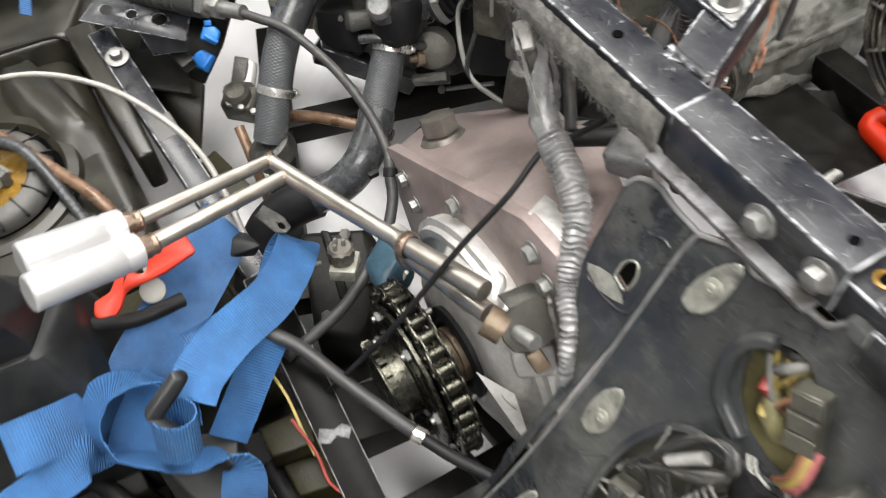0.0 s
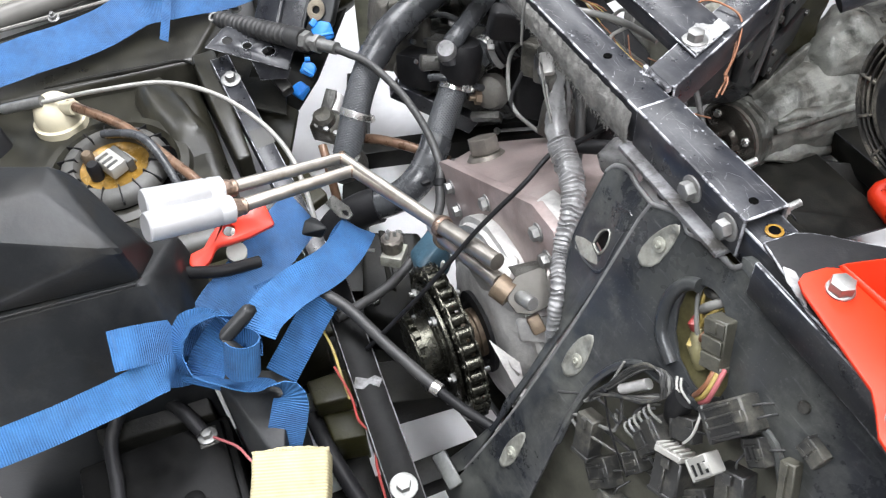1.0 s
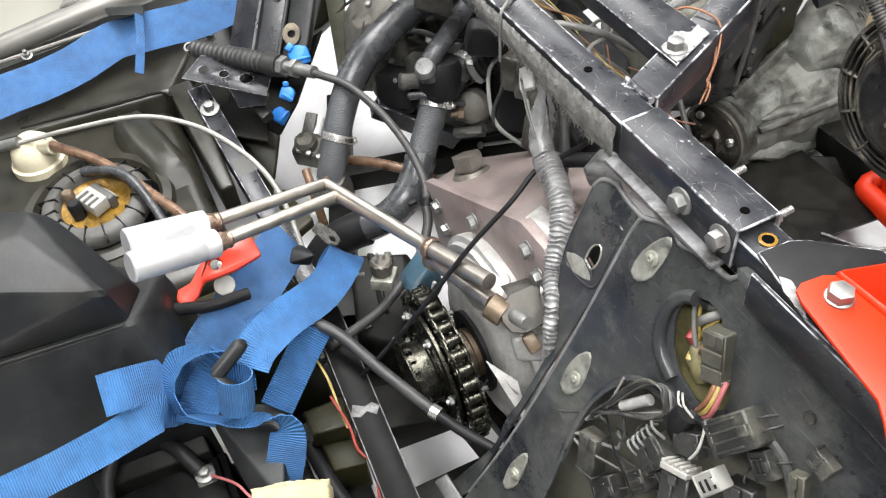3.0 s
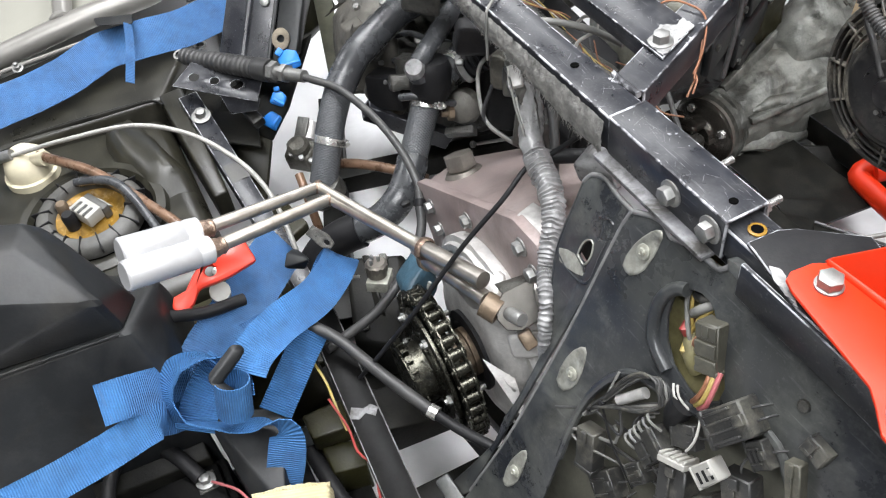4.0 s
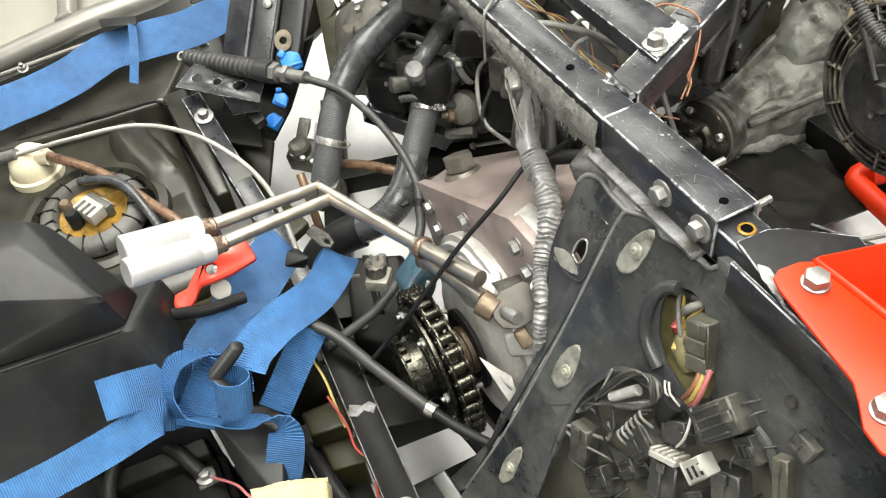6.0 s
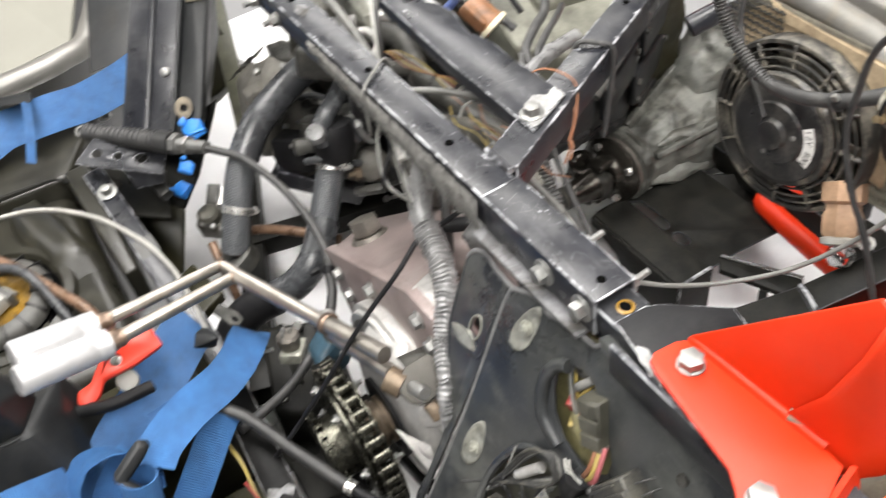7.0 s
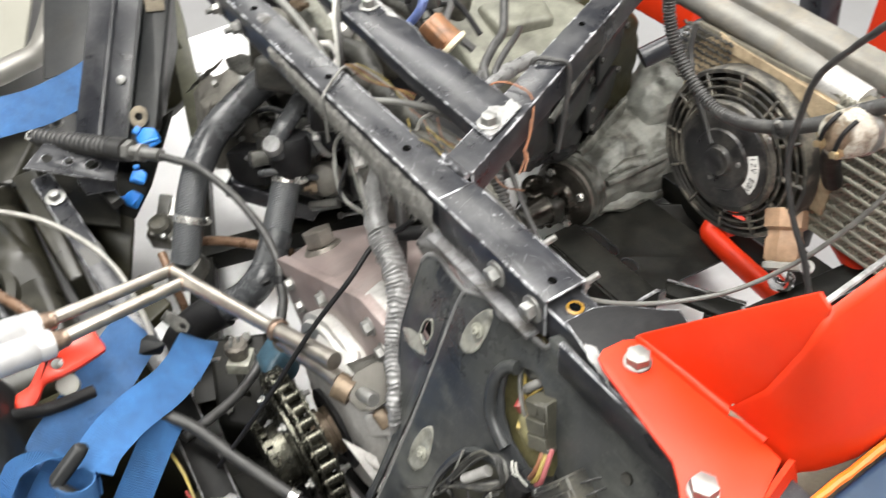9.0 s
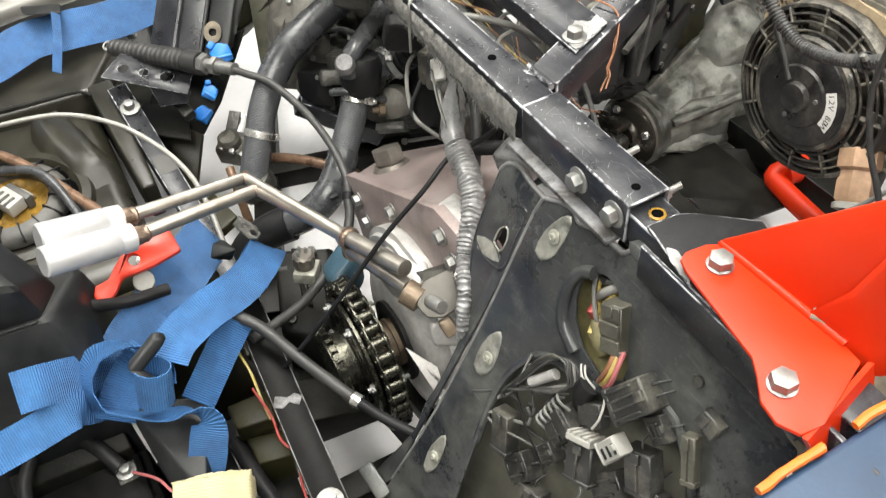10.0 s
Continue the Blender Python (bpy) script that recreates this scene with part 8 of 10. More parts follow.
solo("black_cable", pipe([(-0.02, 0.10, 0.60), (0.02, 0.10, 0.57), (0.06, 0.10, 0.56), (0.11, 0.095, 0.58), (0.16, 0.085, 0.60)], 0.006, 10), M_cable, "black cable sagging beside the rail", "cable")
solo("cable_lug", lathe([(0.004, -0.002), (0.009, -0.002), (0.009, 0.002), (0.004, 0.002)], 16, facing((0.118, 0.445, 0.440), (0.3, -0.5, 0.8))), M_zinc, "zinc cable lug on the grey cable", "cable fitting")

# lamp bulb in its holder, lying over the red arm
bulb = thing("lamp_bulb", (0.05, 0.53, 0.3), "clear glass bulb in a tan plastic holder", "bulb")
HM = facing((0.046, 0.502, 0.405), (-0.034, 0.033, 0.049))
part("holder", lathe([(0.022, -0.034), (0.025, -0.030), (0.025, -0.006), (0.022, 0.000), (0.022, 0.008), (0.028, 0.012), (0.028, 0.036), (0.022, 0.038), (0.020, 0.020), (0, 0.020)], 6, HM), M_tan, bulb, "tan plastic holder")
part("collar", lathe([(0.018, -0.046), (0.026, -0.043), (0.026, -0.036), (0.018, -0.033)], 28, HM), M_connwhite, bulb)
GLASS = bpy.data.materials.new("clear_glass")
GLASS.use_nodes = True
gb_ = GLASS.node_tree.nodes["Principled BSDF"]
gb_.inputs["Transmission Weight"].default_value, gb_.inputs["Roughness"].default_value, gb_.inputs["IOR"].default_value = 1.0, 0.03, 1.45
part("glass", lathe([(0.012, -0.044), (0.017, -0.052), (0.018, -0.060), (0.013, -0.071), (0, -0.075)], 28, HM), GLASS, bulb, "clear glass globe")
part("filament", pipe([HM @ Vector((-0.006, 0, -0.045)), HM @ Vector((-0.004, 0, -0.060)), HM @ Vector((0.004, 0, -0.060)), HM @ Vector((0.006, 0, -0.045))], 0.0012, 6, 0.004), M_zinc, bulb)

# red suspension arm and black lower frame
arm = thing("suspension_arm", (0.0, 0.5, 0.25), "glossy red tubular suspension arm", "suspension arm")
part("arm_tube", pipe([(-0.177, 0.700, 0.160), (-0.195, 0.689, 0.150), (-0.196, 0.673, 0.140), (-0.163, 0.663, 0.140), (-0.079, 0.643, 0.150), (0.021, 0.615, 0.170), (0.071, 0.599, 0.180)], 0.0185, 20), M_red, arm)
part("arm_end", lathe([(0.006, -0.018), (0.024, -0.018), (0.024, 0.018), (0.006, 0.018)], 24, facing((-0.177, 0.700, 0.160), (0.35, 0.9, 0.1))), M_red, arm)
part("second_tube", pipe([(0.085, 0.565, 0.40), (0.140, 0.560, 0.365), (0.20, 0.55, 0.33)], 0.017, 18), M_red, arm)
part("arm_plate", hull([(0.02, 0.300, 0.250), (0.12, 0.40, 0.258), (0.145, 0.50, 0.285), (0.26, 0.60, 0.30), (0.30, 0.30, 0.26), (0.02, 0.300, 0.235), (0.12, 0.40, 0.24), (0.145, 0.50, 0.27), (0.26, 0.60, 0.28), (0.30, 0.30, 0.24)], 0.003), M_red, arm, "flat red gusset plate")
part("under_plate", hull([(0.081, 0.440, 0.231), (0.144, 0.604, 0.278), (0.217, 0.723, 0.290), (0.288, 0.650, 0.185), (0.068, 0.395, 0.214), (0.074, 0.451, 0.214), (0.139, 0.618, 0.262), (0.212, 0.739, 0.274), (0.285, 0.665, 0.168), (0.061, 0.405, 0.197)], 0.003), M_red, arm, "flat red plate below the black tube")
part("arm_rib", hull([(0.13, 0.50, 0.30), (0.25, 0.60, 0.36), (0.255, 0.595, 0.36), (0.135, 0.495, 0.30), (0.13, 0.50, 0.28), (0.25, 0.60, 0.29), (0.255, 0.595, 0.29), (0.135, 0.495, 0.28)], 0.002), M_red, arm)
part("arm_bush", lathe([(0.016, -0.02), (0.016, 0.02), (0.006, 0.021), (0, 0.021)], 20, facing((0.165, 0.565, 0.345), (0.5, -0.8, 0.4))), M_connwhite, arm, "pale bush")
lowf = thing("skid_frame", (0.0, 0.4, 0.1), "black painted lower chassis frame with weld seams", "vehicle frame")
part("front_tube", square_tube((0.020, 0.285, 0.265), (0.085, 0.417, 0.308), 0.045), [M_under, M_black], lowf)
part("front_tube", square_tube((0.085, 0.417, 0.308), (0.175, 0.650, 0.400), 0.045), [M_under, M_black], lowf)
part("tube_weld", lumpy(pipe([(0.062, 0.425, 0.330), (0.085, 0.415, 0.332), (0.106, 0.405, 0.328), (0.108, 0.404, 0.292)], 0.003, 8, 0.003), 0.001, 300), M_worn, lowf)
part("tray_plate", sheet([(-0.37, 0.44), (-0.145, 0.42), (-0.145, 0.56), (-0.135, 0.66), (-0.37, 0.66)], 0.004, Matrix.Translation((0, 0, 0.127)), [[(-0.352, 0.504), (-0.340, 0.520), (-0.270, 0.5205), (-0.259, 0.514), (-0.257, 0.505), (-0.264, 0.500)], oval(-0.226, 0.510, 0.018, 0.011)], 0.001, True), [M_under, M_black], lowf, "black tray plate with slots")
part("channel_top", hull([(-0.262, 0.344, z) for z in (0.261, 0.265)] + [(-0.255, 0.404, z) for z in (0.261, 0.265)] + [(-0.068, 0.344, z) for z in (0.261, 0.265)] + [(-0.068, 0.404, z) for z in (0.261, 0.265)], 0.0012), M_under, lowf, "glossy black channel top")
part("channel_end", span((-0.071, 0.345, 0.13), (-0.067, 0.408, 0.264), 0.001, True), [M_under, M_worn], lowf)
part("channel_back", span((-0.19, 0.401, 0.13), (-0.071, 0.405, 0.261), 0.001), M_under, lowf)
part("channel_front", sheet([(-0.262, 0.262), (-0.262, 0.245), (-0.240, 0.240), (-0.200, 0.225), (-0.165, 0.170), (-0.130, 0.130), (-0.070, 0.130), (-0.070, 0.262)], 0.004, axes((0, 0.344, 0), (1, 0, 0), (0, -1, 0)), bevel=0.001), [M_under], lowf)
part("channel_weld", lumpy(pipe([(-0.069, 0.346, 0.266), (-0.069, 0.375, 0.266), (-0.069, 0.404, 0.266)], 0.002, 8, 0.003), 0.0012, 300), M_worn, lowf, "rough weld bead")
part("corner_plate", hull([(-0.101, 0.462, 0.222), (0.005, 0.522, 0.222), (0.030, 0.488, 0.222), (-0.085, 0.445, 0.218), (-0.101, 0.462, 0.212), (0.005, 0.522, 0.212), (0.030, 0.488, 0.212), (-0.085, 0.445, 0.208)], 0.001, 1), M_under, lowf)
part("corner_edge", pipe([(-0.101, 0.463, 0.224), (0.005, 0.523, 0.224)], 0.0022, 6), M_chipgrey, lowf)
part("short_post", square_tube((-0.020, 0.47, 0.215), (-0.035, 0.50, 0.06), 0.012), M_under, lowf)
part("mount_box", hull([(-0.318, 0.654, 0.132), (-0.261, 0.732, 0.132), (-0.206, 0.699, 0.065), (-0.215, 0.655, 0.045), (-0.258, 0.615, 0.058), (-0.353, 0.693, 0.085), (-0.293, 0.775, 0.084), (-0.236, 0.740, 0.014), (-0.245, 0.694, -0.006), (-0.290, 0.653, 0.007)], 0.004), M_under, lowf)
part("mount_bolt", lathe([(0, 0.010), (0.009, 0.010), (0.012, 0.008), (0.013, 0.0)], 20, facing((-0.233, 0.665, 0.082), (0.3, -0.6, 0.7))), M_dimple, lowf)
part("cross_bar", square_tube((-0.50, 0.72, 0.14), (0.30, 0.72, 0.14), 0.05), [M_under, M_black], lowf)

# ---- transmission tail and driveshaft ----
trans = thing("transmission", (-0.35, 0.6, 0.2), "dusty ribbed cast transmission tail with an output flange", "transmission")
TA, TB = Vector((-0.296, 0.490, 0.266)), Vector((-0.345, 0.720, 0.245))
td = (TB - TA).normalized()
TM = facing(TA, td, 0.0)
part("tail_cone", crumple(lathe([(0.054, 0.0), (0.060, 0.004), (0.062, 0.022), (0.054, 0.030), (0.062, 0.055), (0.074, 0.10), (0.094, 0.17), (0.112, 0.24), (0.125, 0.40)], 48, TM), 3, 0.007, 26, 0.003, 70), M_transcast, trans)
for k in range(5):
    a = 2 * math.pi * k / 5 + 0.15
    part("cast_rib", shift(hull([(0.066, -0.005, 0.030), (0.066, 0.005, 0.030), (0.128, -0.005, 0.22), (0.128, 0.005, 0.22), (0.045, -0.009, 0.04), (0.045, 0.009, 0.04), (0.09, -0.009, 0.23), (0.09, 0.009, 0.23)], 0.002, 2), TM @ Matrix.Rotation(a, 4, "Z")), M_transcast, trans)
rf = random.Random(8)
for k in range(5):
    a = 2 * math.pi * k / 5 + rf.uniform(-0.2, 0.2)
    z0, z1, sw = rf.uniform(0.03, 0.07), rf.uniform(0.15, 0.30), rf.uniform(-0.35, 0.35)
    part("cast_fold", lumpy(pipe([TM @ Vector(((0.041 + 0.28 * z) * math.cos(a + sw * w), (0.041 + 0.28 * z) * math.sin(a + sw * w), z)) for w, z in ((w_ / 4, z0 + (z1 - z0) * w_ / 4) for w_ in range(5))], rf.uniform(0.013, 0.020), 12, 0.008, profile=lambda s_, t_: 0.5 + 0.6 * math.sin(math.pi * min(s_ / t_, 1))), 0.009, 26, k), M_transcast, trans)
part("top_hump", crumple(hull([(-0.40, 0.60, 0.34), (-0.33, 0.60, 0.35), (-0.36, 0.68, 0.42), (-0.42, 0.70, 0.42), (-0.30, 0.72, 0.38), (-0.40, 0.60, 0.26), (-0.33, 0.60, 0.26), (-0.30, 0.74, 0.26), (-0.44, 0.74, 0.26)], 0.020, 4), 3, 0.009, 28, 0.003, 80), M_transcast, trans)
part("mount_foot", lumpy(hull([(-0.265, 0.50, 0.225), (-0.225, 0.53, 0.205), (-0.22, 0.60, 0.20), (-0.27, 0.60, 0.21), (-0.285, 0.50, 0.19), (-0.235, 0.53, 0.175), (-0.23, 0.60, 0.17), (-0.29, 0.60, 0.17)], 0.012, 3), 0.005, 35), M_transcast, trans, "crusty cast mounting foot")
part("seal_ring", lathe([(0.054, -0.006), (0.064, -0.002), (0.064, 0.006), (0.060, 0.008), (0.060, 0.012), (0.064, 0.014), (0.062, 0.022), (0.056, 0.024)], 48, TM), M_transcast, trans)
part("bearing_ring", lathe([(0.050, -0.012), (0.0585, -0.011), (0.0585, -0.005), (0.050, -0.004)], 48, TM), M_rawsteel, trans, "bare machined bearing ring")
yoke = thing("driveshaft_yoke", (-0.29, 0.43, 0.28), "black oily driveshaft yoke with bolts and a joint cup", "driveshaft")
YM = facing(TA, -td)
part("flange_disc", lathe([(0.0, 0.004), (0.054, 0.004), (0.058, 0.008), (0.058, 0.016), (0.054, 0.020), (0.040, 0.022), (0.034, 0.026), (0.030, 0.034), (0, 0.036)], 48, YM), M_oilblack, yoke)
for k in range(4):
    a = 2 * math.pi * k / 4 + 0.5
    part("flange_bolt", shift(hex_head(0.012, 0.008), YM @ Matrix.Rotation(a, 4, "Z") @ Matrix.Translation((0.047, 0, 0.019))), M_clamp, yoke)
part("yoke_ear", lumpy(hull([YM @ Vector(p) for p in ((0.014, 0.034, 0.02), (-0.014, 0.034, 0.02), (0.016, 0.040, 0.062), (-0.016, 0.040, 0.062), (0.014, 0.018, 0.02), (-0.014, 0.018, 0.02), (0.016, 0.024, 0.066), (-0.016, 0.024, 0.066))], 0.006), 0.001, 60), M_oilblack, yoke)
part("yoke_ear", lumpy(hull([YM @ Vector(p) for p in ((0.014, -0.034, 0.02), (-0.014, -0.034, 0.02), (0.016, -0.040, 0.062), (-0.016, -0.040, 0.062), (0.014, -0.018, 0.02), (-0.014, -0.018, 0.02), (0.016, -0.024, 0.066), (-0.016, -0.024, 0.066))], 0.006), 0.001, 60), M_oilblack, yoke)
part("joint_cross", lumpy(block((0.060, 0.046, 0.030), YM @ Matrix.Translation((0, 0, 0.056)), 0.010, 3), 0.001, 60), M_castdark, yoke)
part("joint_cup", lathe([(0.024, -0.024), (0.0225, 0.004), (0.0205, 0.009), (0.0165, 0.010), (0.0150, 0.006), (0.010, 0.005), (0.006, 0.001), (0, 0.001)], 28, facing((-0.309, 0.428, 0.298), (0.35, -0.35, 0.9))), M_oilblack, yoke, "wet black joint bearing cup")
part("joint_body", lumpy(hull([(-0.335, 0.435, 0.285), (-0.285, 0.445, 0.300), (-0.265, 0.425, 0.285), (-0.270, 0.395, 0.262), (-0.305, 0.392, 0.262), (-0.330, 0.412, 0.270), (-0.300, 0.44, 0.225), (-0.262, 0.41, 0.235)], 0.010, 3), 0.002, 50), M_oilblack, yoke)
SHA, SHB = Vector((-0.286, 0.384, 0.268)), Vector((-0.286, 0.311, 0.270))
part("shaft_yoke", lumpy(pipe([YM @ Vector((0, 0, 0.062)), SHA], 0.030, 20, profile=lambda s, t: 1.0 - 0.4 * s / t), 0.002, 50), M_oilblack, yoke)
part("shaft_tube", pipe([SHA, SHB], 0.0170, 20), M_rawsteel, yoke)
for w_ in (0.08, 0.26, 0.40):
    part("spline_collar", lathe([(0.0165, -0.005), (0.0195, -0.004), (0.0195, 0.004), (0.0165, 0.005)], 28, facing(SHA.lerp(SHB, w_), SHB - SHA)), M_castdark, yoke, "machined spline collar")
part("prop_tube", pipe([SHB, (-0.30, 0.13, 0.25)], 0.0165, 20), M_rubdark, yoke)

# gearbox tail scaled out from the camera's eye at 8 s to fit its view
TAIL_FROM_EYE = Matrix.Translation((0.475, -0.234, 1.219)) @ Matrix.Scale(1.09, 4) @ Matrix.Translation((-0.475, 0.234, -1.219))
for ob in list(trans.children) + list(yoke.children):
    ob.data.transform(TAIL_FROM_EYE)
# shifted sideways to line up in the camera's view
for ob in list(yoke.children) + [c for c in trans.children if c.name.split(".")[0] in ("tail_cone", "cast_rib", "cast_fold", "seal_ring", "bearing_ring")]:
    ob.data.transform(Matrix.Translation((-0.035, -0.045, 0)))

# dark side plates beneath the cross tube
side = thing("side_guard", (-0.2, 0.35, 0.4), "black crumpled housing deep below the cross tube", "guard plate")
part("guard_plate", crumple(hull([(-0.235, 0.450, 0.675), (-0.055, 0.115, 0.66), (-0.105, 0.150, 0.608), (-0.200, 0.34, 0.482), (-0.245, 0.440, 0.446), (-0.25, 0.455, 0.675), (-0.075, 0.115, 0.66), (-0.125, 0.150, 0.608), (-0.220, 0.34, 0.482), (-0.265, 0.445, 0.446)], 0.006), 4, 0.010, 26, 0.003, 90), M_plastic, side)
GA, GB, GE = Vector((-0.235, 0.450, 0.675)), Vector((-0.055, 0.115, 0.66)), Vector((-0.245, 0.440, 0.446))
gn = (GB - GA).cross(GE - GA).normalized()
gn = gn if gn.x > 0 else -gn


def on_guard(u, v, out=0.010):
    return GA + (GB - GA) * u + (GE - GA) * v + gn * out


for u0, u1, v0, v1 in ((0.03, 0.30, 0.10, 0.30), (0.05, 0.34, 0.36, 0.58), (0.34, 0.62, 0.12, 0.32), (0.06, 0.24, 0.64, 0.84)):
    part("guard_panel", lumpy(hull([on_guard(u, v, o) for o in (0.004, 0.014) for u, v in ((u0, v0), (u1, v0 - 0.02), (u1 - 0.02, v1), (u0 + 0.01, v1))], 0.003), 0.002, 60), M_plastic, side)
for u, v in ((0.05, 0.13), (0.28, 0.13), (0.07, 0.40), (0.31, 0.42), (0.37, 0.16), (0.58, 0.16), (0.09, 0.70), (0.20, 0.80), (0.30, 0.55)):
    part("panel_bolt", shift(hex_head(0.008, 0.005), facing(on_guard(u, v, 0.013), gn, u * 40)), M_castdark, side)
part("edge_bead", lumpy(pipe([on_guard(0.02, 0.03, 0.012), on_guard(0.35, 0.04, 0.012), on_guard(0.70, 0.05, 0.012)], 0.004, 8, 0.02), 0.001, 60), M_castdark, side)
part("guard_rib", hull([(-0.261, 0.382, 0.516), (-0.270, 0.390, 0.507), (-0.257, 0.393, 0.517), (-0.266, 0.402, 0.508), (-0.214, 0.366, 0.468), (-0.223, 0.374, 0.459), (-0.218, 0.357, 0.468), (-0.227, 0.365, 0.458)], 0.004), M_plastic, side)
part("black_upright", hull([(-0.326, 0.515, 0.591), (-0.324, 0.531, 0.585), (-0.279, 0.512, 0.434), (-0.276, 0.496, 0.378), (-0.289, 0.447, 0.388), (-0.311, 0.479, 0.499), (-0.345, 0.534, 0.576), (-0.296, 0.530, 0.416), (-0.306, 0.463, 0.369)], 0.003), M_black, side, "black perforated upright plate")
# Dot added in place of the far red plate that shows through a hole.
part("red_reflector", lathe([(0.0042, 0), (0.0042, 0.003), (0, 0.004)], 16, facing((-0.230, 0.422, 0.480), (0.8, -0.3, 0.5))), M_redlever, side, "small red dot standing in for a red plate behind")
part("guard_bolt", shift(hex_head(0.010, 0.006), facing((-0.205, 0.372, 0.52), (0.85, -0.4, 0.2))), M_zinc, side)

# copper tie wires on the cross tube
solo("copper_tie", pipe([(-0.122, 0.142, 0.690), (-0.118, 0.146, 0.7040), (-0.110, 0.160, 0.7045), (-0.085, 0.168, 0.7030), (-0.070, 0.164, 0.696), (-0.056, 0.151, 0.679), (-0.047, 0.137, 0.663), (-0.043, 0.133, 0.660), (-0.047, 0.138, 0.656), (-0.038, 0.122, 0.645)], 0.0011, 8, 0.003), M_wireorange, "twisted copper wire tied round the cross tube", "wire", "tie wires")
solo("copper_tie", pipe([(-0.074, 0.164, 0.690), (-0.054, 0.147, 0.674), (-0.046, 0.134, 0.664), (-0.049, 0.139, 0.660), (-0.042, 0.136, 0.657), (-0.036, 0.127, 0.648)], 0.0011, 8, 0.003), M_wireorange, "knotted end of the copper tie wire", "wire", "tie wires")
solo("black_tie", pipe([(-0.128, 0.205, 0.690), (-0.128, 0.212, 0.7045), (-0.112, 0.228, 0.7045), (-0.100, 0.236, 0.700), (-0.094, 0.230, 0.66), (-0.088, 0.215, 0.60)], 0.0030, 8, 0.004), M_cable, "black wire looped over the cross tube", "wire")

# ---- engine bay between the rail and the strip ----
bay = thing("engine", (-0.5, 0.25, 0.3), "olive-grey dusty engine covers below the strips", "engine")
part("cover_block", lumpy(hull([(-0.60, 0.385, 0.50), (-0.46, 0.35, 0.48), (-0.40, 0.42, 0.46), (-0.47, 0.62, 0.48), (-0.66, 0.60, 0.50), (-0.60, 0.385, 0.3), (-0.46, 0.35, 0.3), (-0.40, 0.42, 0.3), (-0.47, 0.62, 0.3), (-0.66, 0.60, 0.3)], 0.012, 3), 0.004, 20), M_enginepale, bay)
part("cover_step", lumpy(hull([(-0.58, 0.44, 0.512), (-0.50, 0.43, 0.508), (-0.48, 0.53, 0.500), (-0.56, 0.56, 0.508), (-0.58, 0.44, 0.47), (-0.50, 0.43, 0.47), (-0.48, 0.53, 0.47), (-0.56, 0.56, 0.47)], 0.010, 3), 0.003, 30), M_enginepale, bay)
# Near-black hull added for the bay's unlit depth.
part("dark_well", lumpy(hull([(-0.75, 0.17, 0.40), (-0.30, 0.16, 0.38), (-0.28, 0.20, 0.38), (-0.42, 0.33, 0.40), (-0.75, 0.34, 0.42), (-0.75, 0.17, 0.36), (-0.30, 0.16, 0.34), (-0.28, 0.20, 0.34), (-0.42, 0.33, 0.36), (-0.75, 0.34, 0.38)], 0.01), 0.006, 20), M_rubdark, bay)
part("alloy_rail", hull([(-0.600, 0.132, 0.620), (-0.590, 0.158, 0.620), (-0.520, 0.156, 0.595), (-0.520, 0.136, 0.595), (-0.600, 0.132, 0.58), (-0.590, 0.158, 0.58), (-0.520, 0.156, 0.55), (-0.520, 0.136, 0.55)], 0.003), M_dimple, bay, "pale alloy bracket")
part("brass_fitting", add(lathe([(0.0065, -0.012), (0.0065, 0.006), (0.004, 0.010), (0.004, 0.018), (0, 0.018)], 14, facing((-0.548, 0.115, 0.632), (1, 0.5, 0.2))), shift(hex_head(0.017, 0.007), facing((-0.548, 0.115, 0.632), (1, 0.5, 0.2)))), M_brass, bay)
part("grey_manifold", lumpy(pipe([(-0.530, 0.150, 0.560), (-0.488, 0.172, 0.560), (-0.461, 0.170, 0.545), (-0.419, 0.163, 0.530), (-0.380, 0.170, 0.520), (-0.332, 0.180, 0.510), (-0.260, 0.195, 0.500)], 0.017, 14), 0.004, 40), M_castdark, bay)
part("grey_branch", lumpy(pipe([(-0.46, 0.115, 0.54), (-0.44, 0.145, 0.545), (-0.43, 0.165, 0.54)], 0.012, 12), 0.002, 60), M_castdark, bay)
part("lower_duct", lumpy(pipe([(-0.33, 0.105, 0.52), (-0.27, 0.150, 0.525), (-0.20, 0.165, 0.52), (-0.15, 0.17, 0.50)], 0.022, 14), 0.003, 40), M_grime, bay)

part("intake_elbow", lumpy(pipe([(-0.591, 0.381, 0.58), (-0.555, 0.388, 0.585), (-0.537, 0.382, 0.56), (-0.545, 0.374, 0.53)], 0.020, 14), 0.002, 40), M_grime, bay)
part("head_lump", lumpy(block((0.13, 0.10, 0.08), axes((-0.66, 0.30, 0.50), (1, 0.4, 0), (0, 0, 1)), 0.014, 3), 0.008, 25), M_castdark, bay)
part("head_lump", lumpy(block((0.10, 0.08, 0.07), axes((-0.58, 0.24, 0.50), (1, -0.4, 0), (0, 0.2, 1)), 0.012, 3), 0.008, 25), M_grime, bay)
part("fuel_rail", pipe([(-0.68, 0.24, 0.57), (-0.58, 0.285, 0.565), (-0.48, 0.30, 0.55)], 0.009, 12), M_castdark, bay)
part("side_boss", lumpy(lathe([(0.026, -0.02), (0.028, 0.0), (0.022, 0.012), (0.012, 0.014), (0, 0.014)], 20, facing((-0.595, 0.19, 0.55), (0.3, -0.3, 1))), 0.002, 60), M_cast, bay)
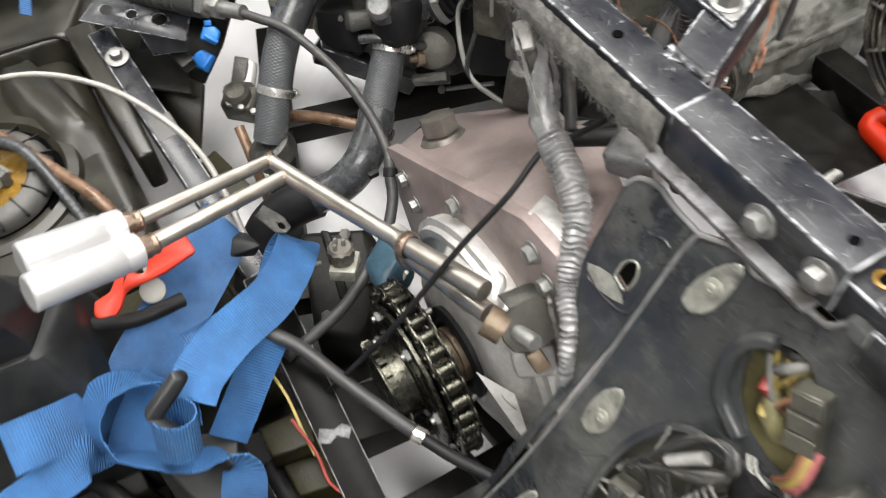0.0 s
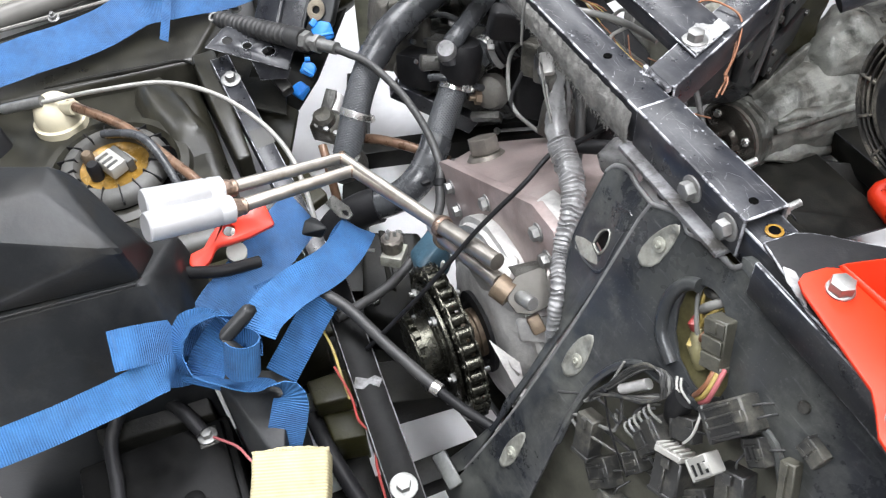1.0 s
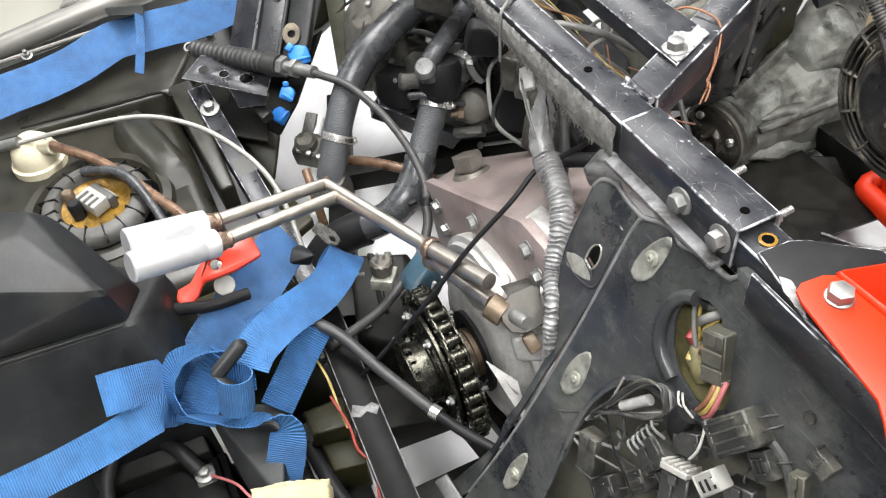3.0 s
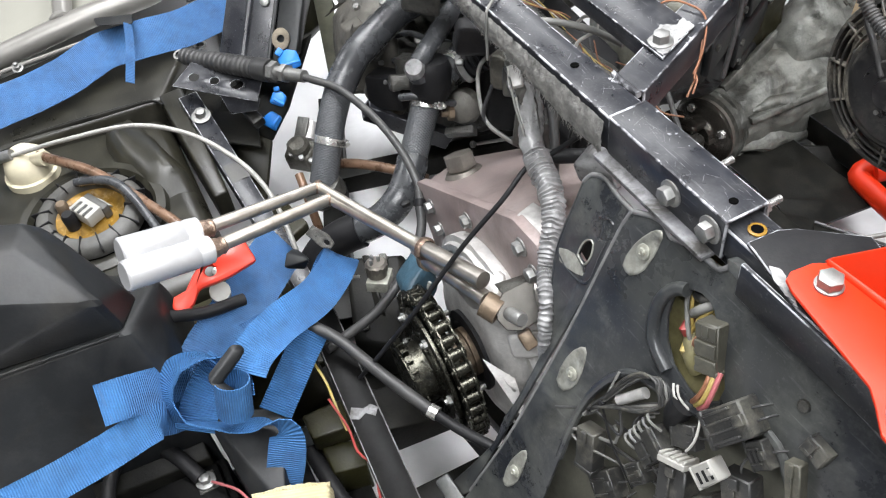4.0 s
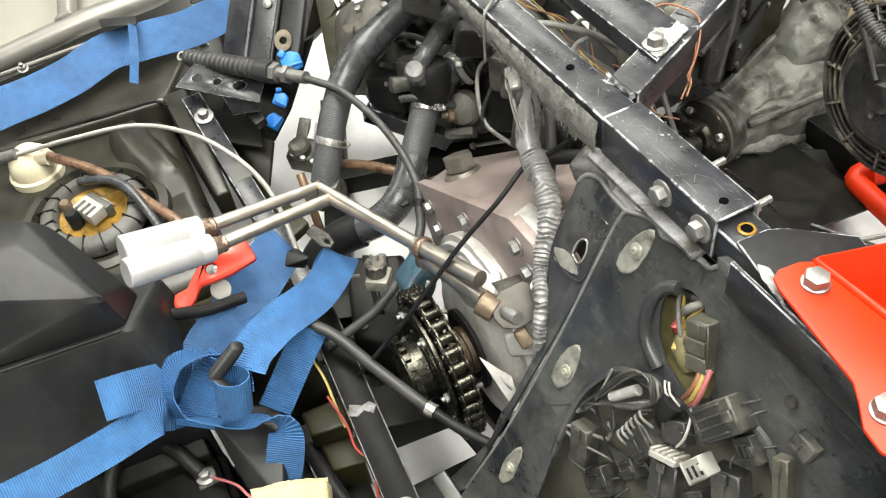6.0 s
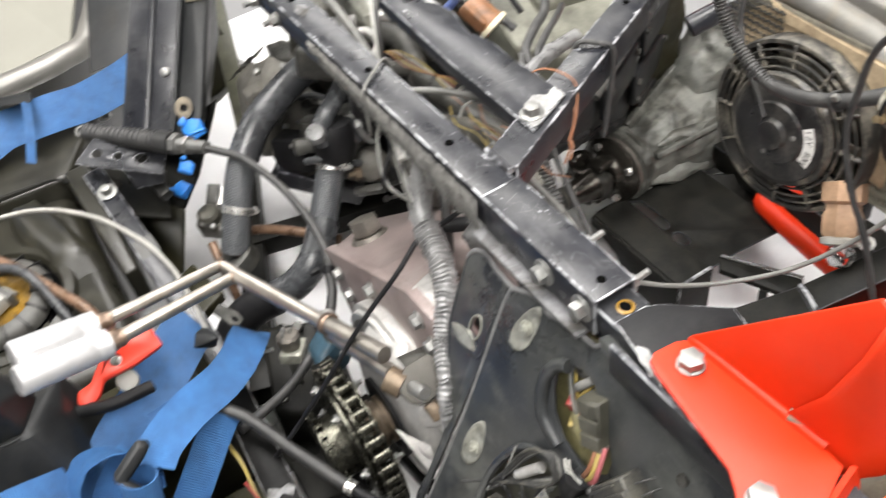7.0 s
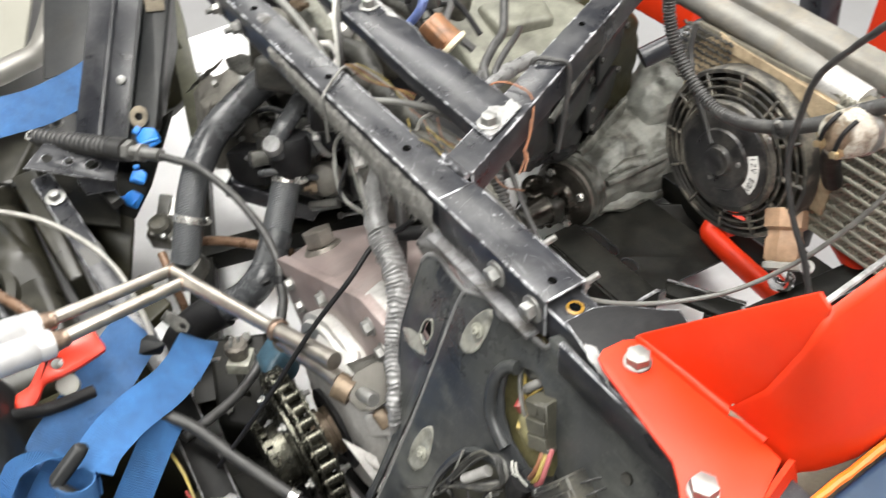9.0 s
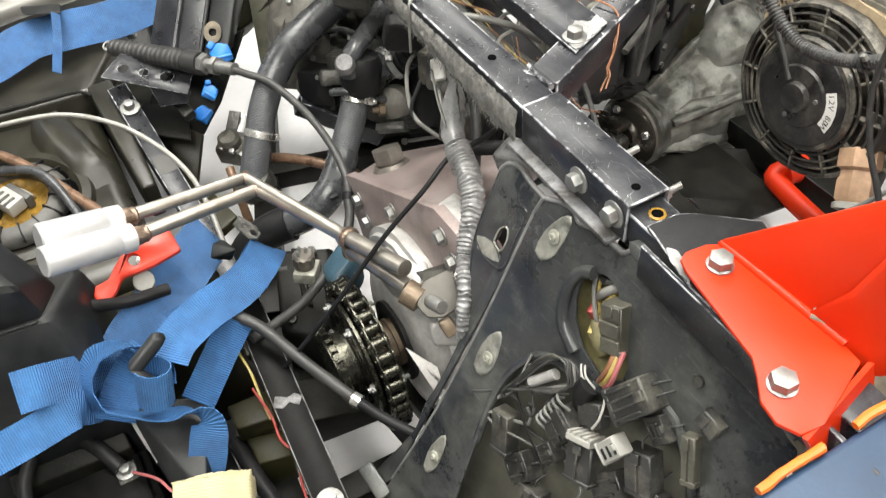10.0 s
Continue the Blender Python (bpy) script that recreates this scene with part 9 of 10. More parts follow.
for k, (x, y, z) in enumerate(((-0.62, 0.08, 0.57), (-0.58, 0.07, 0.55), (-0.46, 0.10, 0.53), (-0.40, 0.115, 0.50), (-0.30, 0.10, 0.47), (-0.24, 0.16, 0.47))):
    part("cast_lump", lumpy(block((0.05 + 0.01 * (k % 3), 0.035, 0.05), facing((x, y, z - 0.03), (0.2 * (k % 3) - 0.2, 0.2, 1), k), 0.008, 3), 0.006, 35, k), (M_grime, M_castdark, M_rubdark)[k % 3], bay)
solo("long_pipe", pipe([(-0.605, 0.083, 0.663), (-0.529, 0.090, 0.645), (-0.479, 0.093, 0.630), (-0.437, 0.093, 0.610), (-0.38, 0.10, 0.56)], 0.0062, 12), M_cablegrey, "grey rubber pipe running under the rail", "hose")
solo("crooked_pipe", pipe([(-0.52, 0.12, 0.60), (-0.49, 0.105, 0.598), (-0.475, 0.12, 0.60), (-0.46, 0.125, 0.585), (-0.44, 0.10, 0.57)], 0.006, 10), M_cast, "crooked alloy pipe under the rail", "pipe")
solo("drain_hose", pipe([(-0.380, 0.172, 0.712), (-0.384, 0.160, 0.728), (-0.395, 0.142, 0.736), (-0.402, 0.124, 0.730), (-0.372, 0.100, 0.720), (-0.346, 0.082, 0.702), (-0.330, 0.073, 0.680), (-0.328, 0.070, 0.650), (-0.334, 0.081, 0.620)], 0.0048, 12), M_cable, "dark grey hose looped over the steel strip", "hose")
solo("clear_hose", pipe([(-0.392, 0.118, 0.7365), (-0.366, 0.094, 0.7240), (-0.344, 0.077, 0.7070), (-0.327, 0.068, 0.684), (-0.322, 0.064, 0.655)], 0.0020, 8), M_wirewhite, "thin pale tube beside the black hose", "hose")
solo("black_drop_wire", pipe([(-0.265, 0.070, 0.638), (-0.237, 0.096, 0.640), (-0.207, 0.122, 0.635), (-0.170, 0.140, 0.628)], 0.0042, 10), M_cablegrey, "dark cable slung between rail and strip", "cable")
solo("tie_loop", pipe([(-0.232, 0.118, 0.632), (-0.224, 0.126, 0.643), (-0.214, 0.134, 0.640), (-0.212, 0.130, 0.628), (-0.222, 0.116, 0.615), (-0.226, 0.110, 0.60)], 0.0022, 8, 0.003), M_wirewhite, "pale cable tie round the slung cable", "cable tie")
for i in range(5):
    m_ = (M_wireorange, M_wireyel, M_wireorange, M_wirewhite, M_wireyel)[i]
    w_ = 0.005 * i
    solo("loose_wire", pipe([(-0.430, 0.108 + w_, 0.598 - w_), (-0.400, 0.112 + w_ * 0.5, 0.604), (-0.368, 0.115 + w_, 0.600), (-0.335, 0.124 + w_ * 0.8, 0.602 - w_ * 0.4), (-0.307, 0.144 - w_ * 0.6, 0.600), (-0.303 + w_, 0.156 - w_, 0.590)], 0.0008, 8), m_, ("orange", "yellow", "orange", "pale", "yellow")[i] + " loose wire under the rail", "wire", "loose wires")
rw = random.Random(11)
for i in range(12):
    x, y = -0.27 + 0.10 * rw.random(), 0.095 + 0.05 * rw.random()
    pts = [(x, y, 0.60)]
    for k in range(4):
        x, y = x + 0.018 + 0.01 * rw.random(), y + 0.022 * (rw.random() - 0.45)
        pts.append((x, y, 0.585 - 0.01 * k + 0.016 * rw.random()))
    solo("loose_wire", pipe(pts, 0.0007 + 0.0004 * rw.random(), 7, 0.005), rw.choice((M_wireyel, M_cablegrey, M_cable, M_wireorange, M_cable)), "thin loose wire in the corner of the tubes", "wire", "loose wires")
for i in range(7):
    x, y = -0.66 + 0.03 * i, 0.26 + 0.02 * rw.random()
    solo("engine_lead", pipe([(x, y, 0.60), (x + 0.03, y + 0.03, 0.605 + 0.02 * rw.random()), (x + 0.05, y + 0.07 * rw.random(), 0.59), (x + 0.09, y + 0.08 * rw.random(), 0.56)], 0.0035 + 0.003 * rw.random(), 9), rw.choice((M_cable, M_cablegrey, M_rubdark)), "dark lead among the engine parts", "wire", "engine leads")
blue = solo("blue_hose", pipe([(-0.430, 0.165, 0.690), (-0.402, 0.178, 0.700), (-0.394, 0.198, 0.702), (-0.363, 0.207, 0.700), (-0.343, 0.202, 0.690), (-0.350, 0.194, 0.670), (-0.366, 0.186, 0.650)], 0.0058, 14), M_bluehose, "blue silicone hose bending over the strip edge", "hose")
sol = thing("solenoid_plug", (-0.35, 0.27, 0.6), "brown-orange plastic sender with a pale sealing rim", "electrical part")
SOL = facing((-0.375, 0.252, 0.606), (0.50, 0.25, -0.45)) @ Matrix.Diagonal((0.68, 0.68, 0.85, 1))
part("barrel", lathe([(0.020, -0.040), (0.026, -0.034), (0.027, 0.0), (0.030, 0.012), (0, 0.012)], 24, SOL), M_ptfe, sol)
part("rim", lathe([(0.030, 0.010), (0.034, 0.012), (0.034, 0.018), (0.028, 0.020), (0, 0.020)], 28, SOL), M_yellowplast, sol, "pale sealing rim")
part("clip", block((0.016, 0.030, 0.045), SOL @ Matrix.Translation((-0.022, 0.0, -0.018)), 0.003), M_ptfe, sol)
plug = thing("white_plug", (-0.46, 0.31, 0.62), "grey and white wiring plug with pins", "connector")
QM = axes((-0.462, 0.272, 0.640), (0.75, 0.6, 0.0), (-0.3, 0.1, 1)) @ Matrix.Diagonal((0.75, 0.75, 0.75, 1))
part("white_shell", block((0.022, 0.050, 0.022), QM @ Matrix.Translation((-0.012, 0.045, 0.010)) @ Matrix.Rotation(0.4, 4, "Z"), 0.003), M_connwhite, plug)
for dx in (-0.016, 0.0, 0.016):
    part("grey_pin", pipe([QM @ Vector((dx, 0.010, -0.03)), QM @ Vector((dx, 0.010, 0.035))], 0.0065, 12), M_cast, plug)
part("dark_shell", block((0.052, 0.030, 0.03), QM @ Matrix.Translation((0, 0.008, -0.025)), 0.003), M_conn, plug)
solo("twin_wire", pipe([(-0.250, 0.235, 0.600), (-0.268, 0.239, 0.614), (-0.293, 0.273, 0.622), (-0.316, 0.305, 0.622), (-0.359, 0.339, 0.630), (-0.419, 0.384, 0.640), (-0.47, 0.42, 0.65)], 0.0062, 10), M_cable, "black twin wire crossing the olive cover", "wire")
solo("twin_wire", pipe([(-0.244, 0.243, 0.598), (-0.258, 0.250, 0.610), (-0.282, 0.284, 0.615), (-0.305, 0.315, 0.612), (-0.34, 0.352, 0.60)], 0.0045, 10), M_cable, "black wire beside the twin wire", "wire")
solo("wire_sleeve", pipe([(-0.258, 0.229, 0.585), (-0.268, 0.238, 0.612)], 0.0078, 12), M_foil, "bare metal sleeve on the twin wire", "wire fitting")
solo("bare_lead", lumpy(pipe([(-0.240, 0.222, 0.600), (-0.255, 0.255, 0.602), (-0.263, 0.282, 0.600), (-0.268, 0.320, 0.60)], 0.010, 10), 0.002, 80), M_tape, "crumpled grey sheathed lead under the strip", "wire")
solo("strip_conduit", pipe([(-0.055, 0.075, 0.625), (-0.05, 0.080, 0.590), (-0.045, 0.085, 0.55), (-0.06, 0.10, 0.50)], 0.009, 12, 0.0012, profile=conduit_profile(0.005, 0.16)), M_cable, "black ribbed conduit hanging at the tube joint", "cable conduit")

# ---- things far behind: another part of the buggy ----
far = thing("rear_rollbar", (-0.3, 1.2, 0.0), "red and black rear suspension frame of the buggy", "vehicle frame")
part("black_post", square_tube((-0.42, 1.13, 0.62), (-0.34, 1.12, 0.0), 0.055), M_black, far)
part("black_post", square_tube((-0.62, 1.15, 0.60), (-0.56, 1.13, 0.0), 0.045), M_black, far)
part("red_upright", hull([(-0.315, 1.20, 0.40), (-0.295, 1.21, 0.40), (-0.18, 1.22, 0.14), (-0.30, 1.16, 0.17), (-0.315, 1.23, 0.40), (-0.295, 1.235, 0.40), (-0.18, 1.245, 0.14), (-0.30, 1.19, 0.17)], 0.003), M_red, far)
part("top_bar", square_tube((-0.62, 1.12, 0.58), (0.25, 1.02, 0.60), 0.05), M_black, far)
part("red_plate", hull([(-0.62, 0.78, 0.50), (-0.42, 0.80, 0.46), (-0.42, 0.86, 0.46), (-0.62, 0.86, 0.52), (-0.62, 0.78, 0.40), (-0.42, 0.80, 0.38), (-0.42, 0.86, 0.38), (-0.62, 0.86, 0.40)], 0.004), M_red, far)
part("diag_tube", pipe([(-0.36, 0.62, 0.44), (-0.30, 0.78, 0.50), (-0.22, 0.98, 0.58)], 0.018, 14), M_black, far)
shock = thing("shock_absorber", (-0.08, 1.22, 0.1), "blue coil spring over a dark shock absorber", "shock absorber")
part("spring", pipe([(-0.085 + 0.038 * math.cos(a) - 0.02 * a / 20, 1.215 + 0.038 * math.sin(a) + 0.02 * a / 20, 0.16 + 0.0095 * a) for a in (0.35 * i for i in range(72))], 0.0085, 10, 0.01), M_spring, shock)
part("damper", pipe([(-0.085, 1.215, 0.10), (-0.11, 1.24, 0.46)], 0.022, 16), M_castdark, shock)
part("rear_block", crumple(hull([(-0.80, 0.10, 0.43), (-0.95, 0.24, 0.43), (-1.20, 0.66, 0.46), (-0.72, 0.66, 0.46), (-0.69, 0.13, 0.44), (-0.79, 0.11, 0.3), (-0.95, 0.25, 0.3), (-1.20, 0.64, 0.3), (-0.72, 0.64, 0.3), (-0.70, 0.14, 0.3)], 0.02, 3), 5, 0.014, 14, 0.006, 40), M_castdark, bay)
part("side_case", crumple(hull([(-0.78, 0.56, 0.50), (-0.46, 0.60, 0.46), (-0.46, 0.72, 0.44), (-0.78, 0.76, 0.48), (-0.78, 0.56, 0.15), (-0.46, 0.60, 0.15), (-0.46, 0.72, 0.15), (-0.78, 0.76, 0.15)], 0.02, 3), 4, 0.010, 18, 0.004, 60), M_olive, bay)
for k in range(9):
    x, y = -1.05 + 0.09 * (k % 5), 0.16 + 0.24 * (k // 5) + 0.03 * (k % 3)
    part("engine_lump", lumpy(block((0.07 + 0.02 * (k % 3), 0.06, 0.07), facing((x, y, 0.47), (0.1, 0.1 * (k % 3), 1), k * 0.7), 0.014, 3), 0.010, 22, k), (M_grime, M_castdark, M_rubdark)[k % 3], bay)
# drooping wires and conduit under the corner of the frame
solo("ribbed_conduit_drop", pipe([(-0.175, 0.187, 0.60), (-0.168, 0.184, 0.544), (-0.155, 0.179, 0.530), (-0.137, 0.174, 0.511), (-0.12, 0.171, 0.496), (-0.10, 0.16, 0.46)], 0.0085, 12, 0.0012, profile=conduit_profile(0.005, 0.16)), M_cable, "black ribbed conduit hanging below the frame corner", "cable conduit")
solo("drooping_wire", pipe([(-0.160, 0.180, 0.62), (-0.145, 0.180, 0.580), (-0.129, 0.178, 0.565), (-0.097, 0.173, 0.535), (-0.053, 0.169, 0.496), (-0.01, 0.16, 0.45)], 0.0034, 8), M_cable, "black wire drooping below the frame corner", "wire", "drooping wires")
solo("drooping_wire", pipe([(-0.150, 0.105, 0.612), (-0.115, 0.117, 0.588), (-0.096, 0.124, 0.576), (-0.062, 0.134, 0.554), (-0.03, 0.139, 0.530), (0.03, 0.15, 0.49)], 0.0040, 8), M_cablegrey, "grey wire drooping below the frame corner", "wire", "drooping wires")
# folded stays and clips behind the side guard
part("guard_fold", lumpy(hull([(-0.225, 0.43, 0.660), (-0.235, 0.44, 0.660), (-0.190, 0.345, 0.50), (-0.200, 0.355, 0.50), (-0.175, 0.32, 0.60), (-0.185, 0.33, 0.60)], 0.004), 0.004, 40), M_plastic, side)
part("guard_fold", lumpy(hull([(-0.145, 0.275, 0.655), (-0.160, 0.30, 0.652), (-0.155, 0.265, 0.56), (-0.170, 0.29, 0.556), (-0.135, 0.255, 0.60), (-0.142, 0.275, 0.60)], 0.005), 0.003, 50), M_plastic, side)
part("guard_clip", block((0.012, 0.030, 0.020), axes((-0.190, 0.365, 0.575), (0.9, 0.4, 0), (0.3, -0.3, 0.9)), 0.003), M_zinc, side, "small plated clip")
# side guard scaled out from the same eye so it fits the view
GUARD_FROM_EYE = Matrix.Translation((0.475, -0.234, 1.219)) @ Matrix.Scale(1.36, 4) @ Matrix.Translation((-0.475, 0.234, -1.219))
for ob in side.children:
    ob.data.transform(GUARD_FROM_EYE)
# dark panel added to hide the floor behind the far end of the rail
far_shell = thing("rear_body_shell", (-1.06, 0.16, 0.4), "black panel added behind the rail end to hide the floor", "body panel")
part("shell", lumpy(hull([(-1.15, 0.10, 0.560), (-0.99, 0.28, 0.540), (-0.985, 0.235, 0.500), (-1.06, 0.125, 0.495), (-1.09, 0.115, 0.520), (-1.25, 0.13, 0.52), (-1.10, 0.33, 0.50), (-1.08, 0.26, 0.40), (-1.14, 0.15, 0.40)], 0.008), 0.003, 30), M_black, far_shell)
part("shell_lip", pipe([(-1.145, 0.103, 0.562), (-1.07, 0.185, 0.553), (-0.995, 0.275, 0.543)], 0.006, 10, 0.02), M_plastic, far_shell)

# ---- connectors lying on the panel ----
def on_panel(s_, d_, lift=0.0, spin=0.0, tip=0.0):
    return PM @ Matrix.Translation((s_, -d_, lift)) @ Matrix.Rotation(spin, 4, "Z") @ Matrix.Rotation(tip, 4, "X")


def along(ds, dd):
    """Spin that turns a plug's length towards a direction on the panel."""
    return math.atan2(-ds, -dd)


def make_connector(size, m, material, label, ribs=2, wires=2, wire_mat=None, tiers=0, slots=0, group="loose connectors"):
    """A plug: stepped shell, raised ribs, latch, collar, mouth blacked for shade and its thin wires."""
    c = thing("connector", m.translation, label, "connector", group)
    sx, sy, sz = (0.86 * v for v in size)
    part("shell", block((sx, sy, sz), m, sz * 0.07, 1), material, c)
    for i in range(tiers):
        part("step", block((sx * 0.92, sy / tiers * 0.86, sz * 0.16), m @ Matrix.Translation((0, sy * ((i + 0.5) / tiers - 0.5), sz * (0.50 + 0.05 * (i % 2)))) @ Matrix.Rotation(0.10, 4, "X"), sz * 0.03, 1), material, c)
    for i in range(ribs):
        x = (i + 0.5) / ribs * sx - sx / 2
        part("rib", block((sx * 0.07, sy * 0.66, sz * 0.14), m @ Matrix.Translation((x, -sy * 0.06, sz * 0.55)), sz * 0.02, 1), material, c)
    for i in range(slots):
        # thin dark block whose colour stands for a slot's shade
        part("slot", block((sx * 0.52, sy * 0.13, sz * 0.04), m @ Matrix.Translation((sx * 0.06, sy * (0.30 * i - 0.22), sz * 0.502)), sz * 0.01, 1), M_rubdark, c)
    part("latch", block((sx * 0.30, sy * 0.24, sz * 0.20), m @ Matrix.Translation((0, sy * 0.36, sz * 0.54)), sz * 0.03, 1), material, c)
    part("collar", block((sx * 1.06, sy * 0.12, sz * 1.08), m @ Matrix.Translation((0, -sy * 0.45, 0)), sz * 0.05, 1), material, c)
    # solid block, blackened as the shade of an open mouth
    part("mouth", block((sx * 0.84, sy * 0.04, sz * 0.78), m @ Matrix.Translation((0, -sy * 0.50, 0)), sz * 0.02, 1), M_holeshade, c)
    for i in range(wires):
        x = (i + 0.5) / wires * sx * 0.7 - sx * 0.35
        p0, p1, p2 = (m @ Vector(p) for p in ((x, sy * 0.45, 0), (x * 0.9, sy * 0.66, -sz * 0.05), (x * 0.7 + sx * 0.1, sy * 0.85, -sz * 0.8)))
        part("wire_stub", pipe([p0, p1, p2], 0.0011, 6, 0.004), (wire_mat or (M_cable, M_cable, M_conn))[i % 3], c)
    return c


make_connector((0.026, 0.053, 0.022), on_panel(0.101, 0.018, 0.002, along(-0.020, -0.046), 0.10), M_connolive, "dusty olive-black stepped plug poking through the panel opening", 0, 0, tiers=3)
make_connector((0.036, 0.052, 0.030), on_panel(0.152, 0.052, 0.010, along(0.025, -0.045), 0.0), M_conn, "large black ribbed connector with a wide mouth", 4, 2)
make_connector((0.022, 0.030, 0.020), on_panel(0.160, 0.103, 0.016, along(0.012, -0.028), 0.1), M_connwhite, "white wiring connector among black plugs", 0, 0, slots=3)
grey_plug = make_connector((0.036, 0.044, 0.028), on_panel(0.138, 0.149, 0.006, along(-0.014, -0.028), -0.1), M_conn, "dark glossy plug body with a white cap", 1, 0)
CAPM = on_panel(0.129, 0.127, 0.010, along(-0.014, -0.028), -0.1)
part("white_cap", block((0.030, 0.006, 0.022), CAPM, 0.001, 1), M_connwhite, grey_plug, "white toothed cap")
for k in range(5):
    part("cap_tooth", block((0.0036, 0.004, 0.020), CAPM @ Matrix.Translation((0.0064 * (k - 2), 0.004, 0)), 0.0006, 1), M_connwhite, grey_plug)
fan_plug = make_connector((0.034, 0.040, 0.024), on_panel(0.100, 0.140, 0.004, along(0.017, -0.042), 0.1), M_conn, "dark connector with an arch of pale wires", 2, 0, tiers=2)
for k in range(6):
    w = k / 5
    p0 = Vector((0.080 + 0.010 * w, -0.156 + 0.038 * w, 0.006))
    part("pale_wire", pipe([PM @ (p0 + Vector(q)) for q in ((0.012, 0.0, 0.004), (0.002, 0.004, 0.011), (-0.006, 0.004, 0.006), (-0.006, 0.0, -0.010))], 0.0014, 6, 0.003), (M_cablegrey, M_tape, M_cablegrey)[k % 3], fan_plug)
make_connector((0.024, 0.030, 0.018), on_panel(0.100, 0.180, 0.002, along(0.017, -0.030), 0.2), M_conn, "small black clip plug pushed under others", 3, 1)
make_connector((0.028, 0.056, 0.022), on_panel(0.040, 0.214, 0.000, along(-0.016, -0.050), 0.1), M_conn, "plain black relay cap", 0, 0)
make_connector((0.018, 0.024, 0.012), on_panel(0.214, 0.020, 0.005, along(0.018, 0.002), 0.0), M_conn, "small square connector stuck on the panel", 2, 0, tiers=2)
make_connector((0.028, 0.028, 0.018), on_panel(0.182, 0.060, 0.002, along(0.020, -0.030), 0.3), M_conn, "black plug half buried in wires", 2, 1, slots=2)
make_connector((0.016, 0.050, 0.018), on_panel(0.216, 0.060, 0.002, along(-0.014, -0.026), 0.05), M_connolive, "long narrow grey-black connector", 1, 0)
make_connector((0.034, 0.050, 0.022), on_panel(0.186, 0.110, 0.000, along(-0.016, -0.030), 0.1), M_conn, "black plug with taped tail", 1, 1)
make_connector((0.030, 0.046, 0.020), on_panel(0.168, 0.150, 0.000, along(0.02, -0.03), 0.1), M_conn, "black plug at the bottom of the heap", 2, 1)
make_connector((0.030, 0.050, 0.020), on_panel(0.208, 0.140, -0.004, along(-0.01, -0.03), -0.1), M_conn, "black square plug at the bottom of the heap", 2, 1)
make_connector((0.036, 0.040, 0.022), on_panel(0.070, 0.240, -0.012, along(0.02, -0.03), 0.1), M_conn, "black connector low on the panel", 2, 1)
make_connector((0.026, 0.034, 0.014), on_panel(0.120, 0.106, 0.002, along(0.016, -0.012), 0.1), M_conn, "black loop-topped plug beside the leads", 0, 1)
make_connector((0.036, 0.044, 0.022), on_panel(0.172, 0.195, -0.006, -0.3, 0.1), M_conn, "black plug among hanging leads", 2, 1)
make_connector((0.036, 0.044, 0.022), on_panel(0.100, 0.262, -0.012, 0.3, 0.1), M_conn, "black plug below the white cap", 2, 1)

coil = thing("tied_wire_coil", PM @ Vector((0.055, -0.12, 0.0)), "loop of dark wires zip-tied round a white terminal", "wire bundle")
for i in range(5):
    turn = ((0.018 + 0.003 * i, -0.187 + 0.004 * i), (0.026, -0.166), (0.036, -0.148 + 0.002 * i), (0.048, -0.116 + 0.003 * i), (0.060, -0.094 + 0.002 * i), (0.076, -0.081), (0.088 - 0.002 * i, -0.086), (0.090, -0.098), (0.076, -0.112 - 0.002 * i), (0.056, -0.136), (0.036, -0.154), (0.026, -0.176 + 0.003 * i))
    part("wire_turn", pipe([PM @ Vector((x, y, 0.004 + 0.002 * i + 0.002 * math.sin(3 * k + i))) for k, (x, y) in enumerate(turn)], 0.0016, 7, 0.006), (M_cable, M_cablegrey, M_conn, M_cable, M_conn)[i], coil)
part("terminal_barrel", lumpy(pipe([PM @ Vector((0.048, -0.134, 0.006)), PM @ Vector((0.069, -0.104, 0.006))], 0.0052, 14), 0.0008, 90), M_cast, coil, "rolled white terminal")
part("zip_tie", pipe([PM @ Vector(p) for p in ((0.035, -0.150, 0.010), (0.048, -0.166, 0.008), (0.066, -0.183, 0.006), (0.101, -0.203, 0.002))], 0.0012, 6, 0.01), M_rubdark, coil, "black zip-tie tail")
part("zip_tie", pipe([PM @ Vector(p) for p in ((0.036, -0.150, 0.010), (0.037, -0.130, 0.010), (0.035, -0.110, 0.006))], 0.0013, 6, 0.01), M_cablegrey, coil)
part("zip_head", block((0.006, 0.006, 0.005), PM @ Matrix.Translation((0.036, -0.150, 0.011)), 0.001), M_rubdark, coil)
solo("twin_wire", add(pipe([PM @ Vector(p) for p in ((0.088, -0.073, 0.006), (0.096, -0.080, 0.009), (0.108, -0.086, 0.004))], 0.0012, 6), pipe([PM @ Vector(p) for p in ((0.092, -0.071, 0.006), (0.100, -0.077, 0.009), (0.111, -0.083, 0.004))], 0.0012, 6)), M_wirewhite, "pale twin wire below the opening", "wire")
solo("white_lead", pipe([PM @ Vector(p) for p in ((0.133, -0.107, 0.016), (0.136, -0.092, 0.018), (0.131, -0.079, 0.014), (0.122, -0.072, 0.006))], 0.0013, 6), M_wirewhite, "thin white lead over the white cap", "wire")
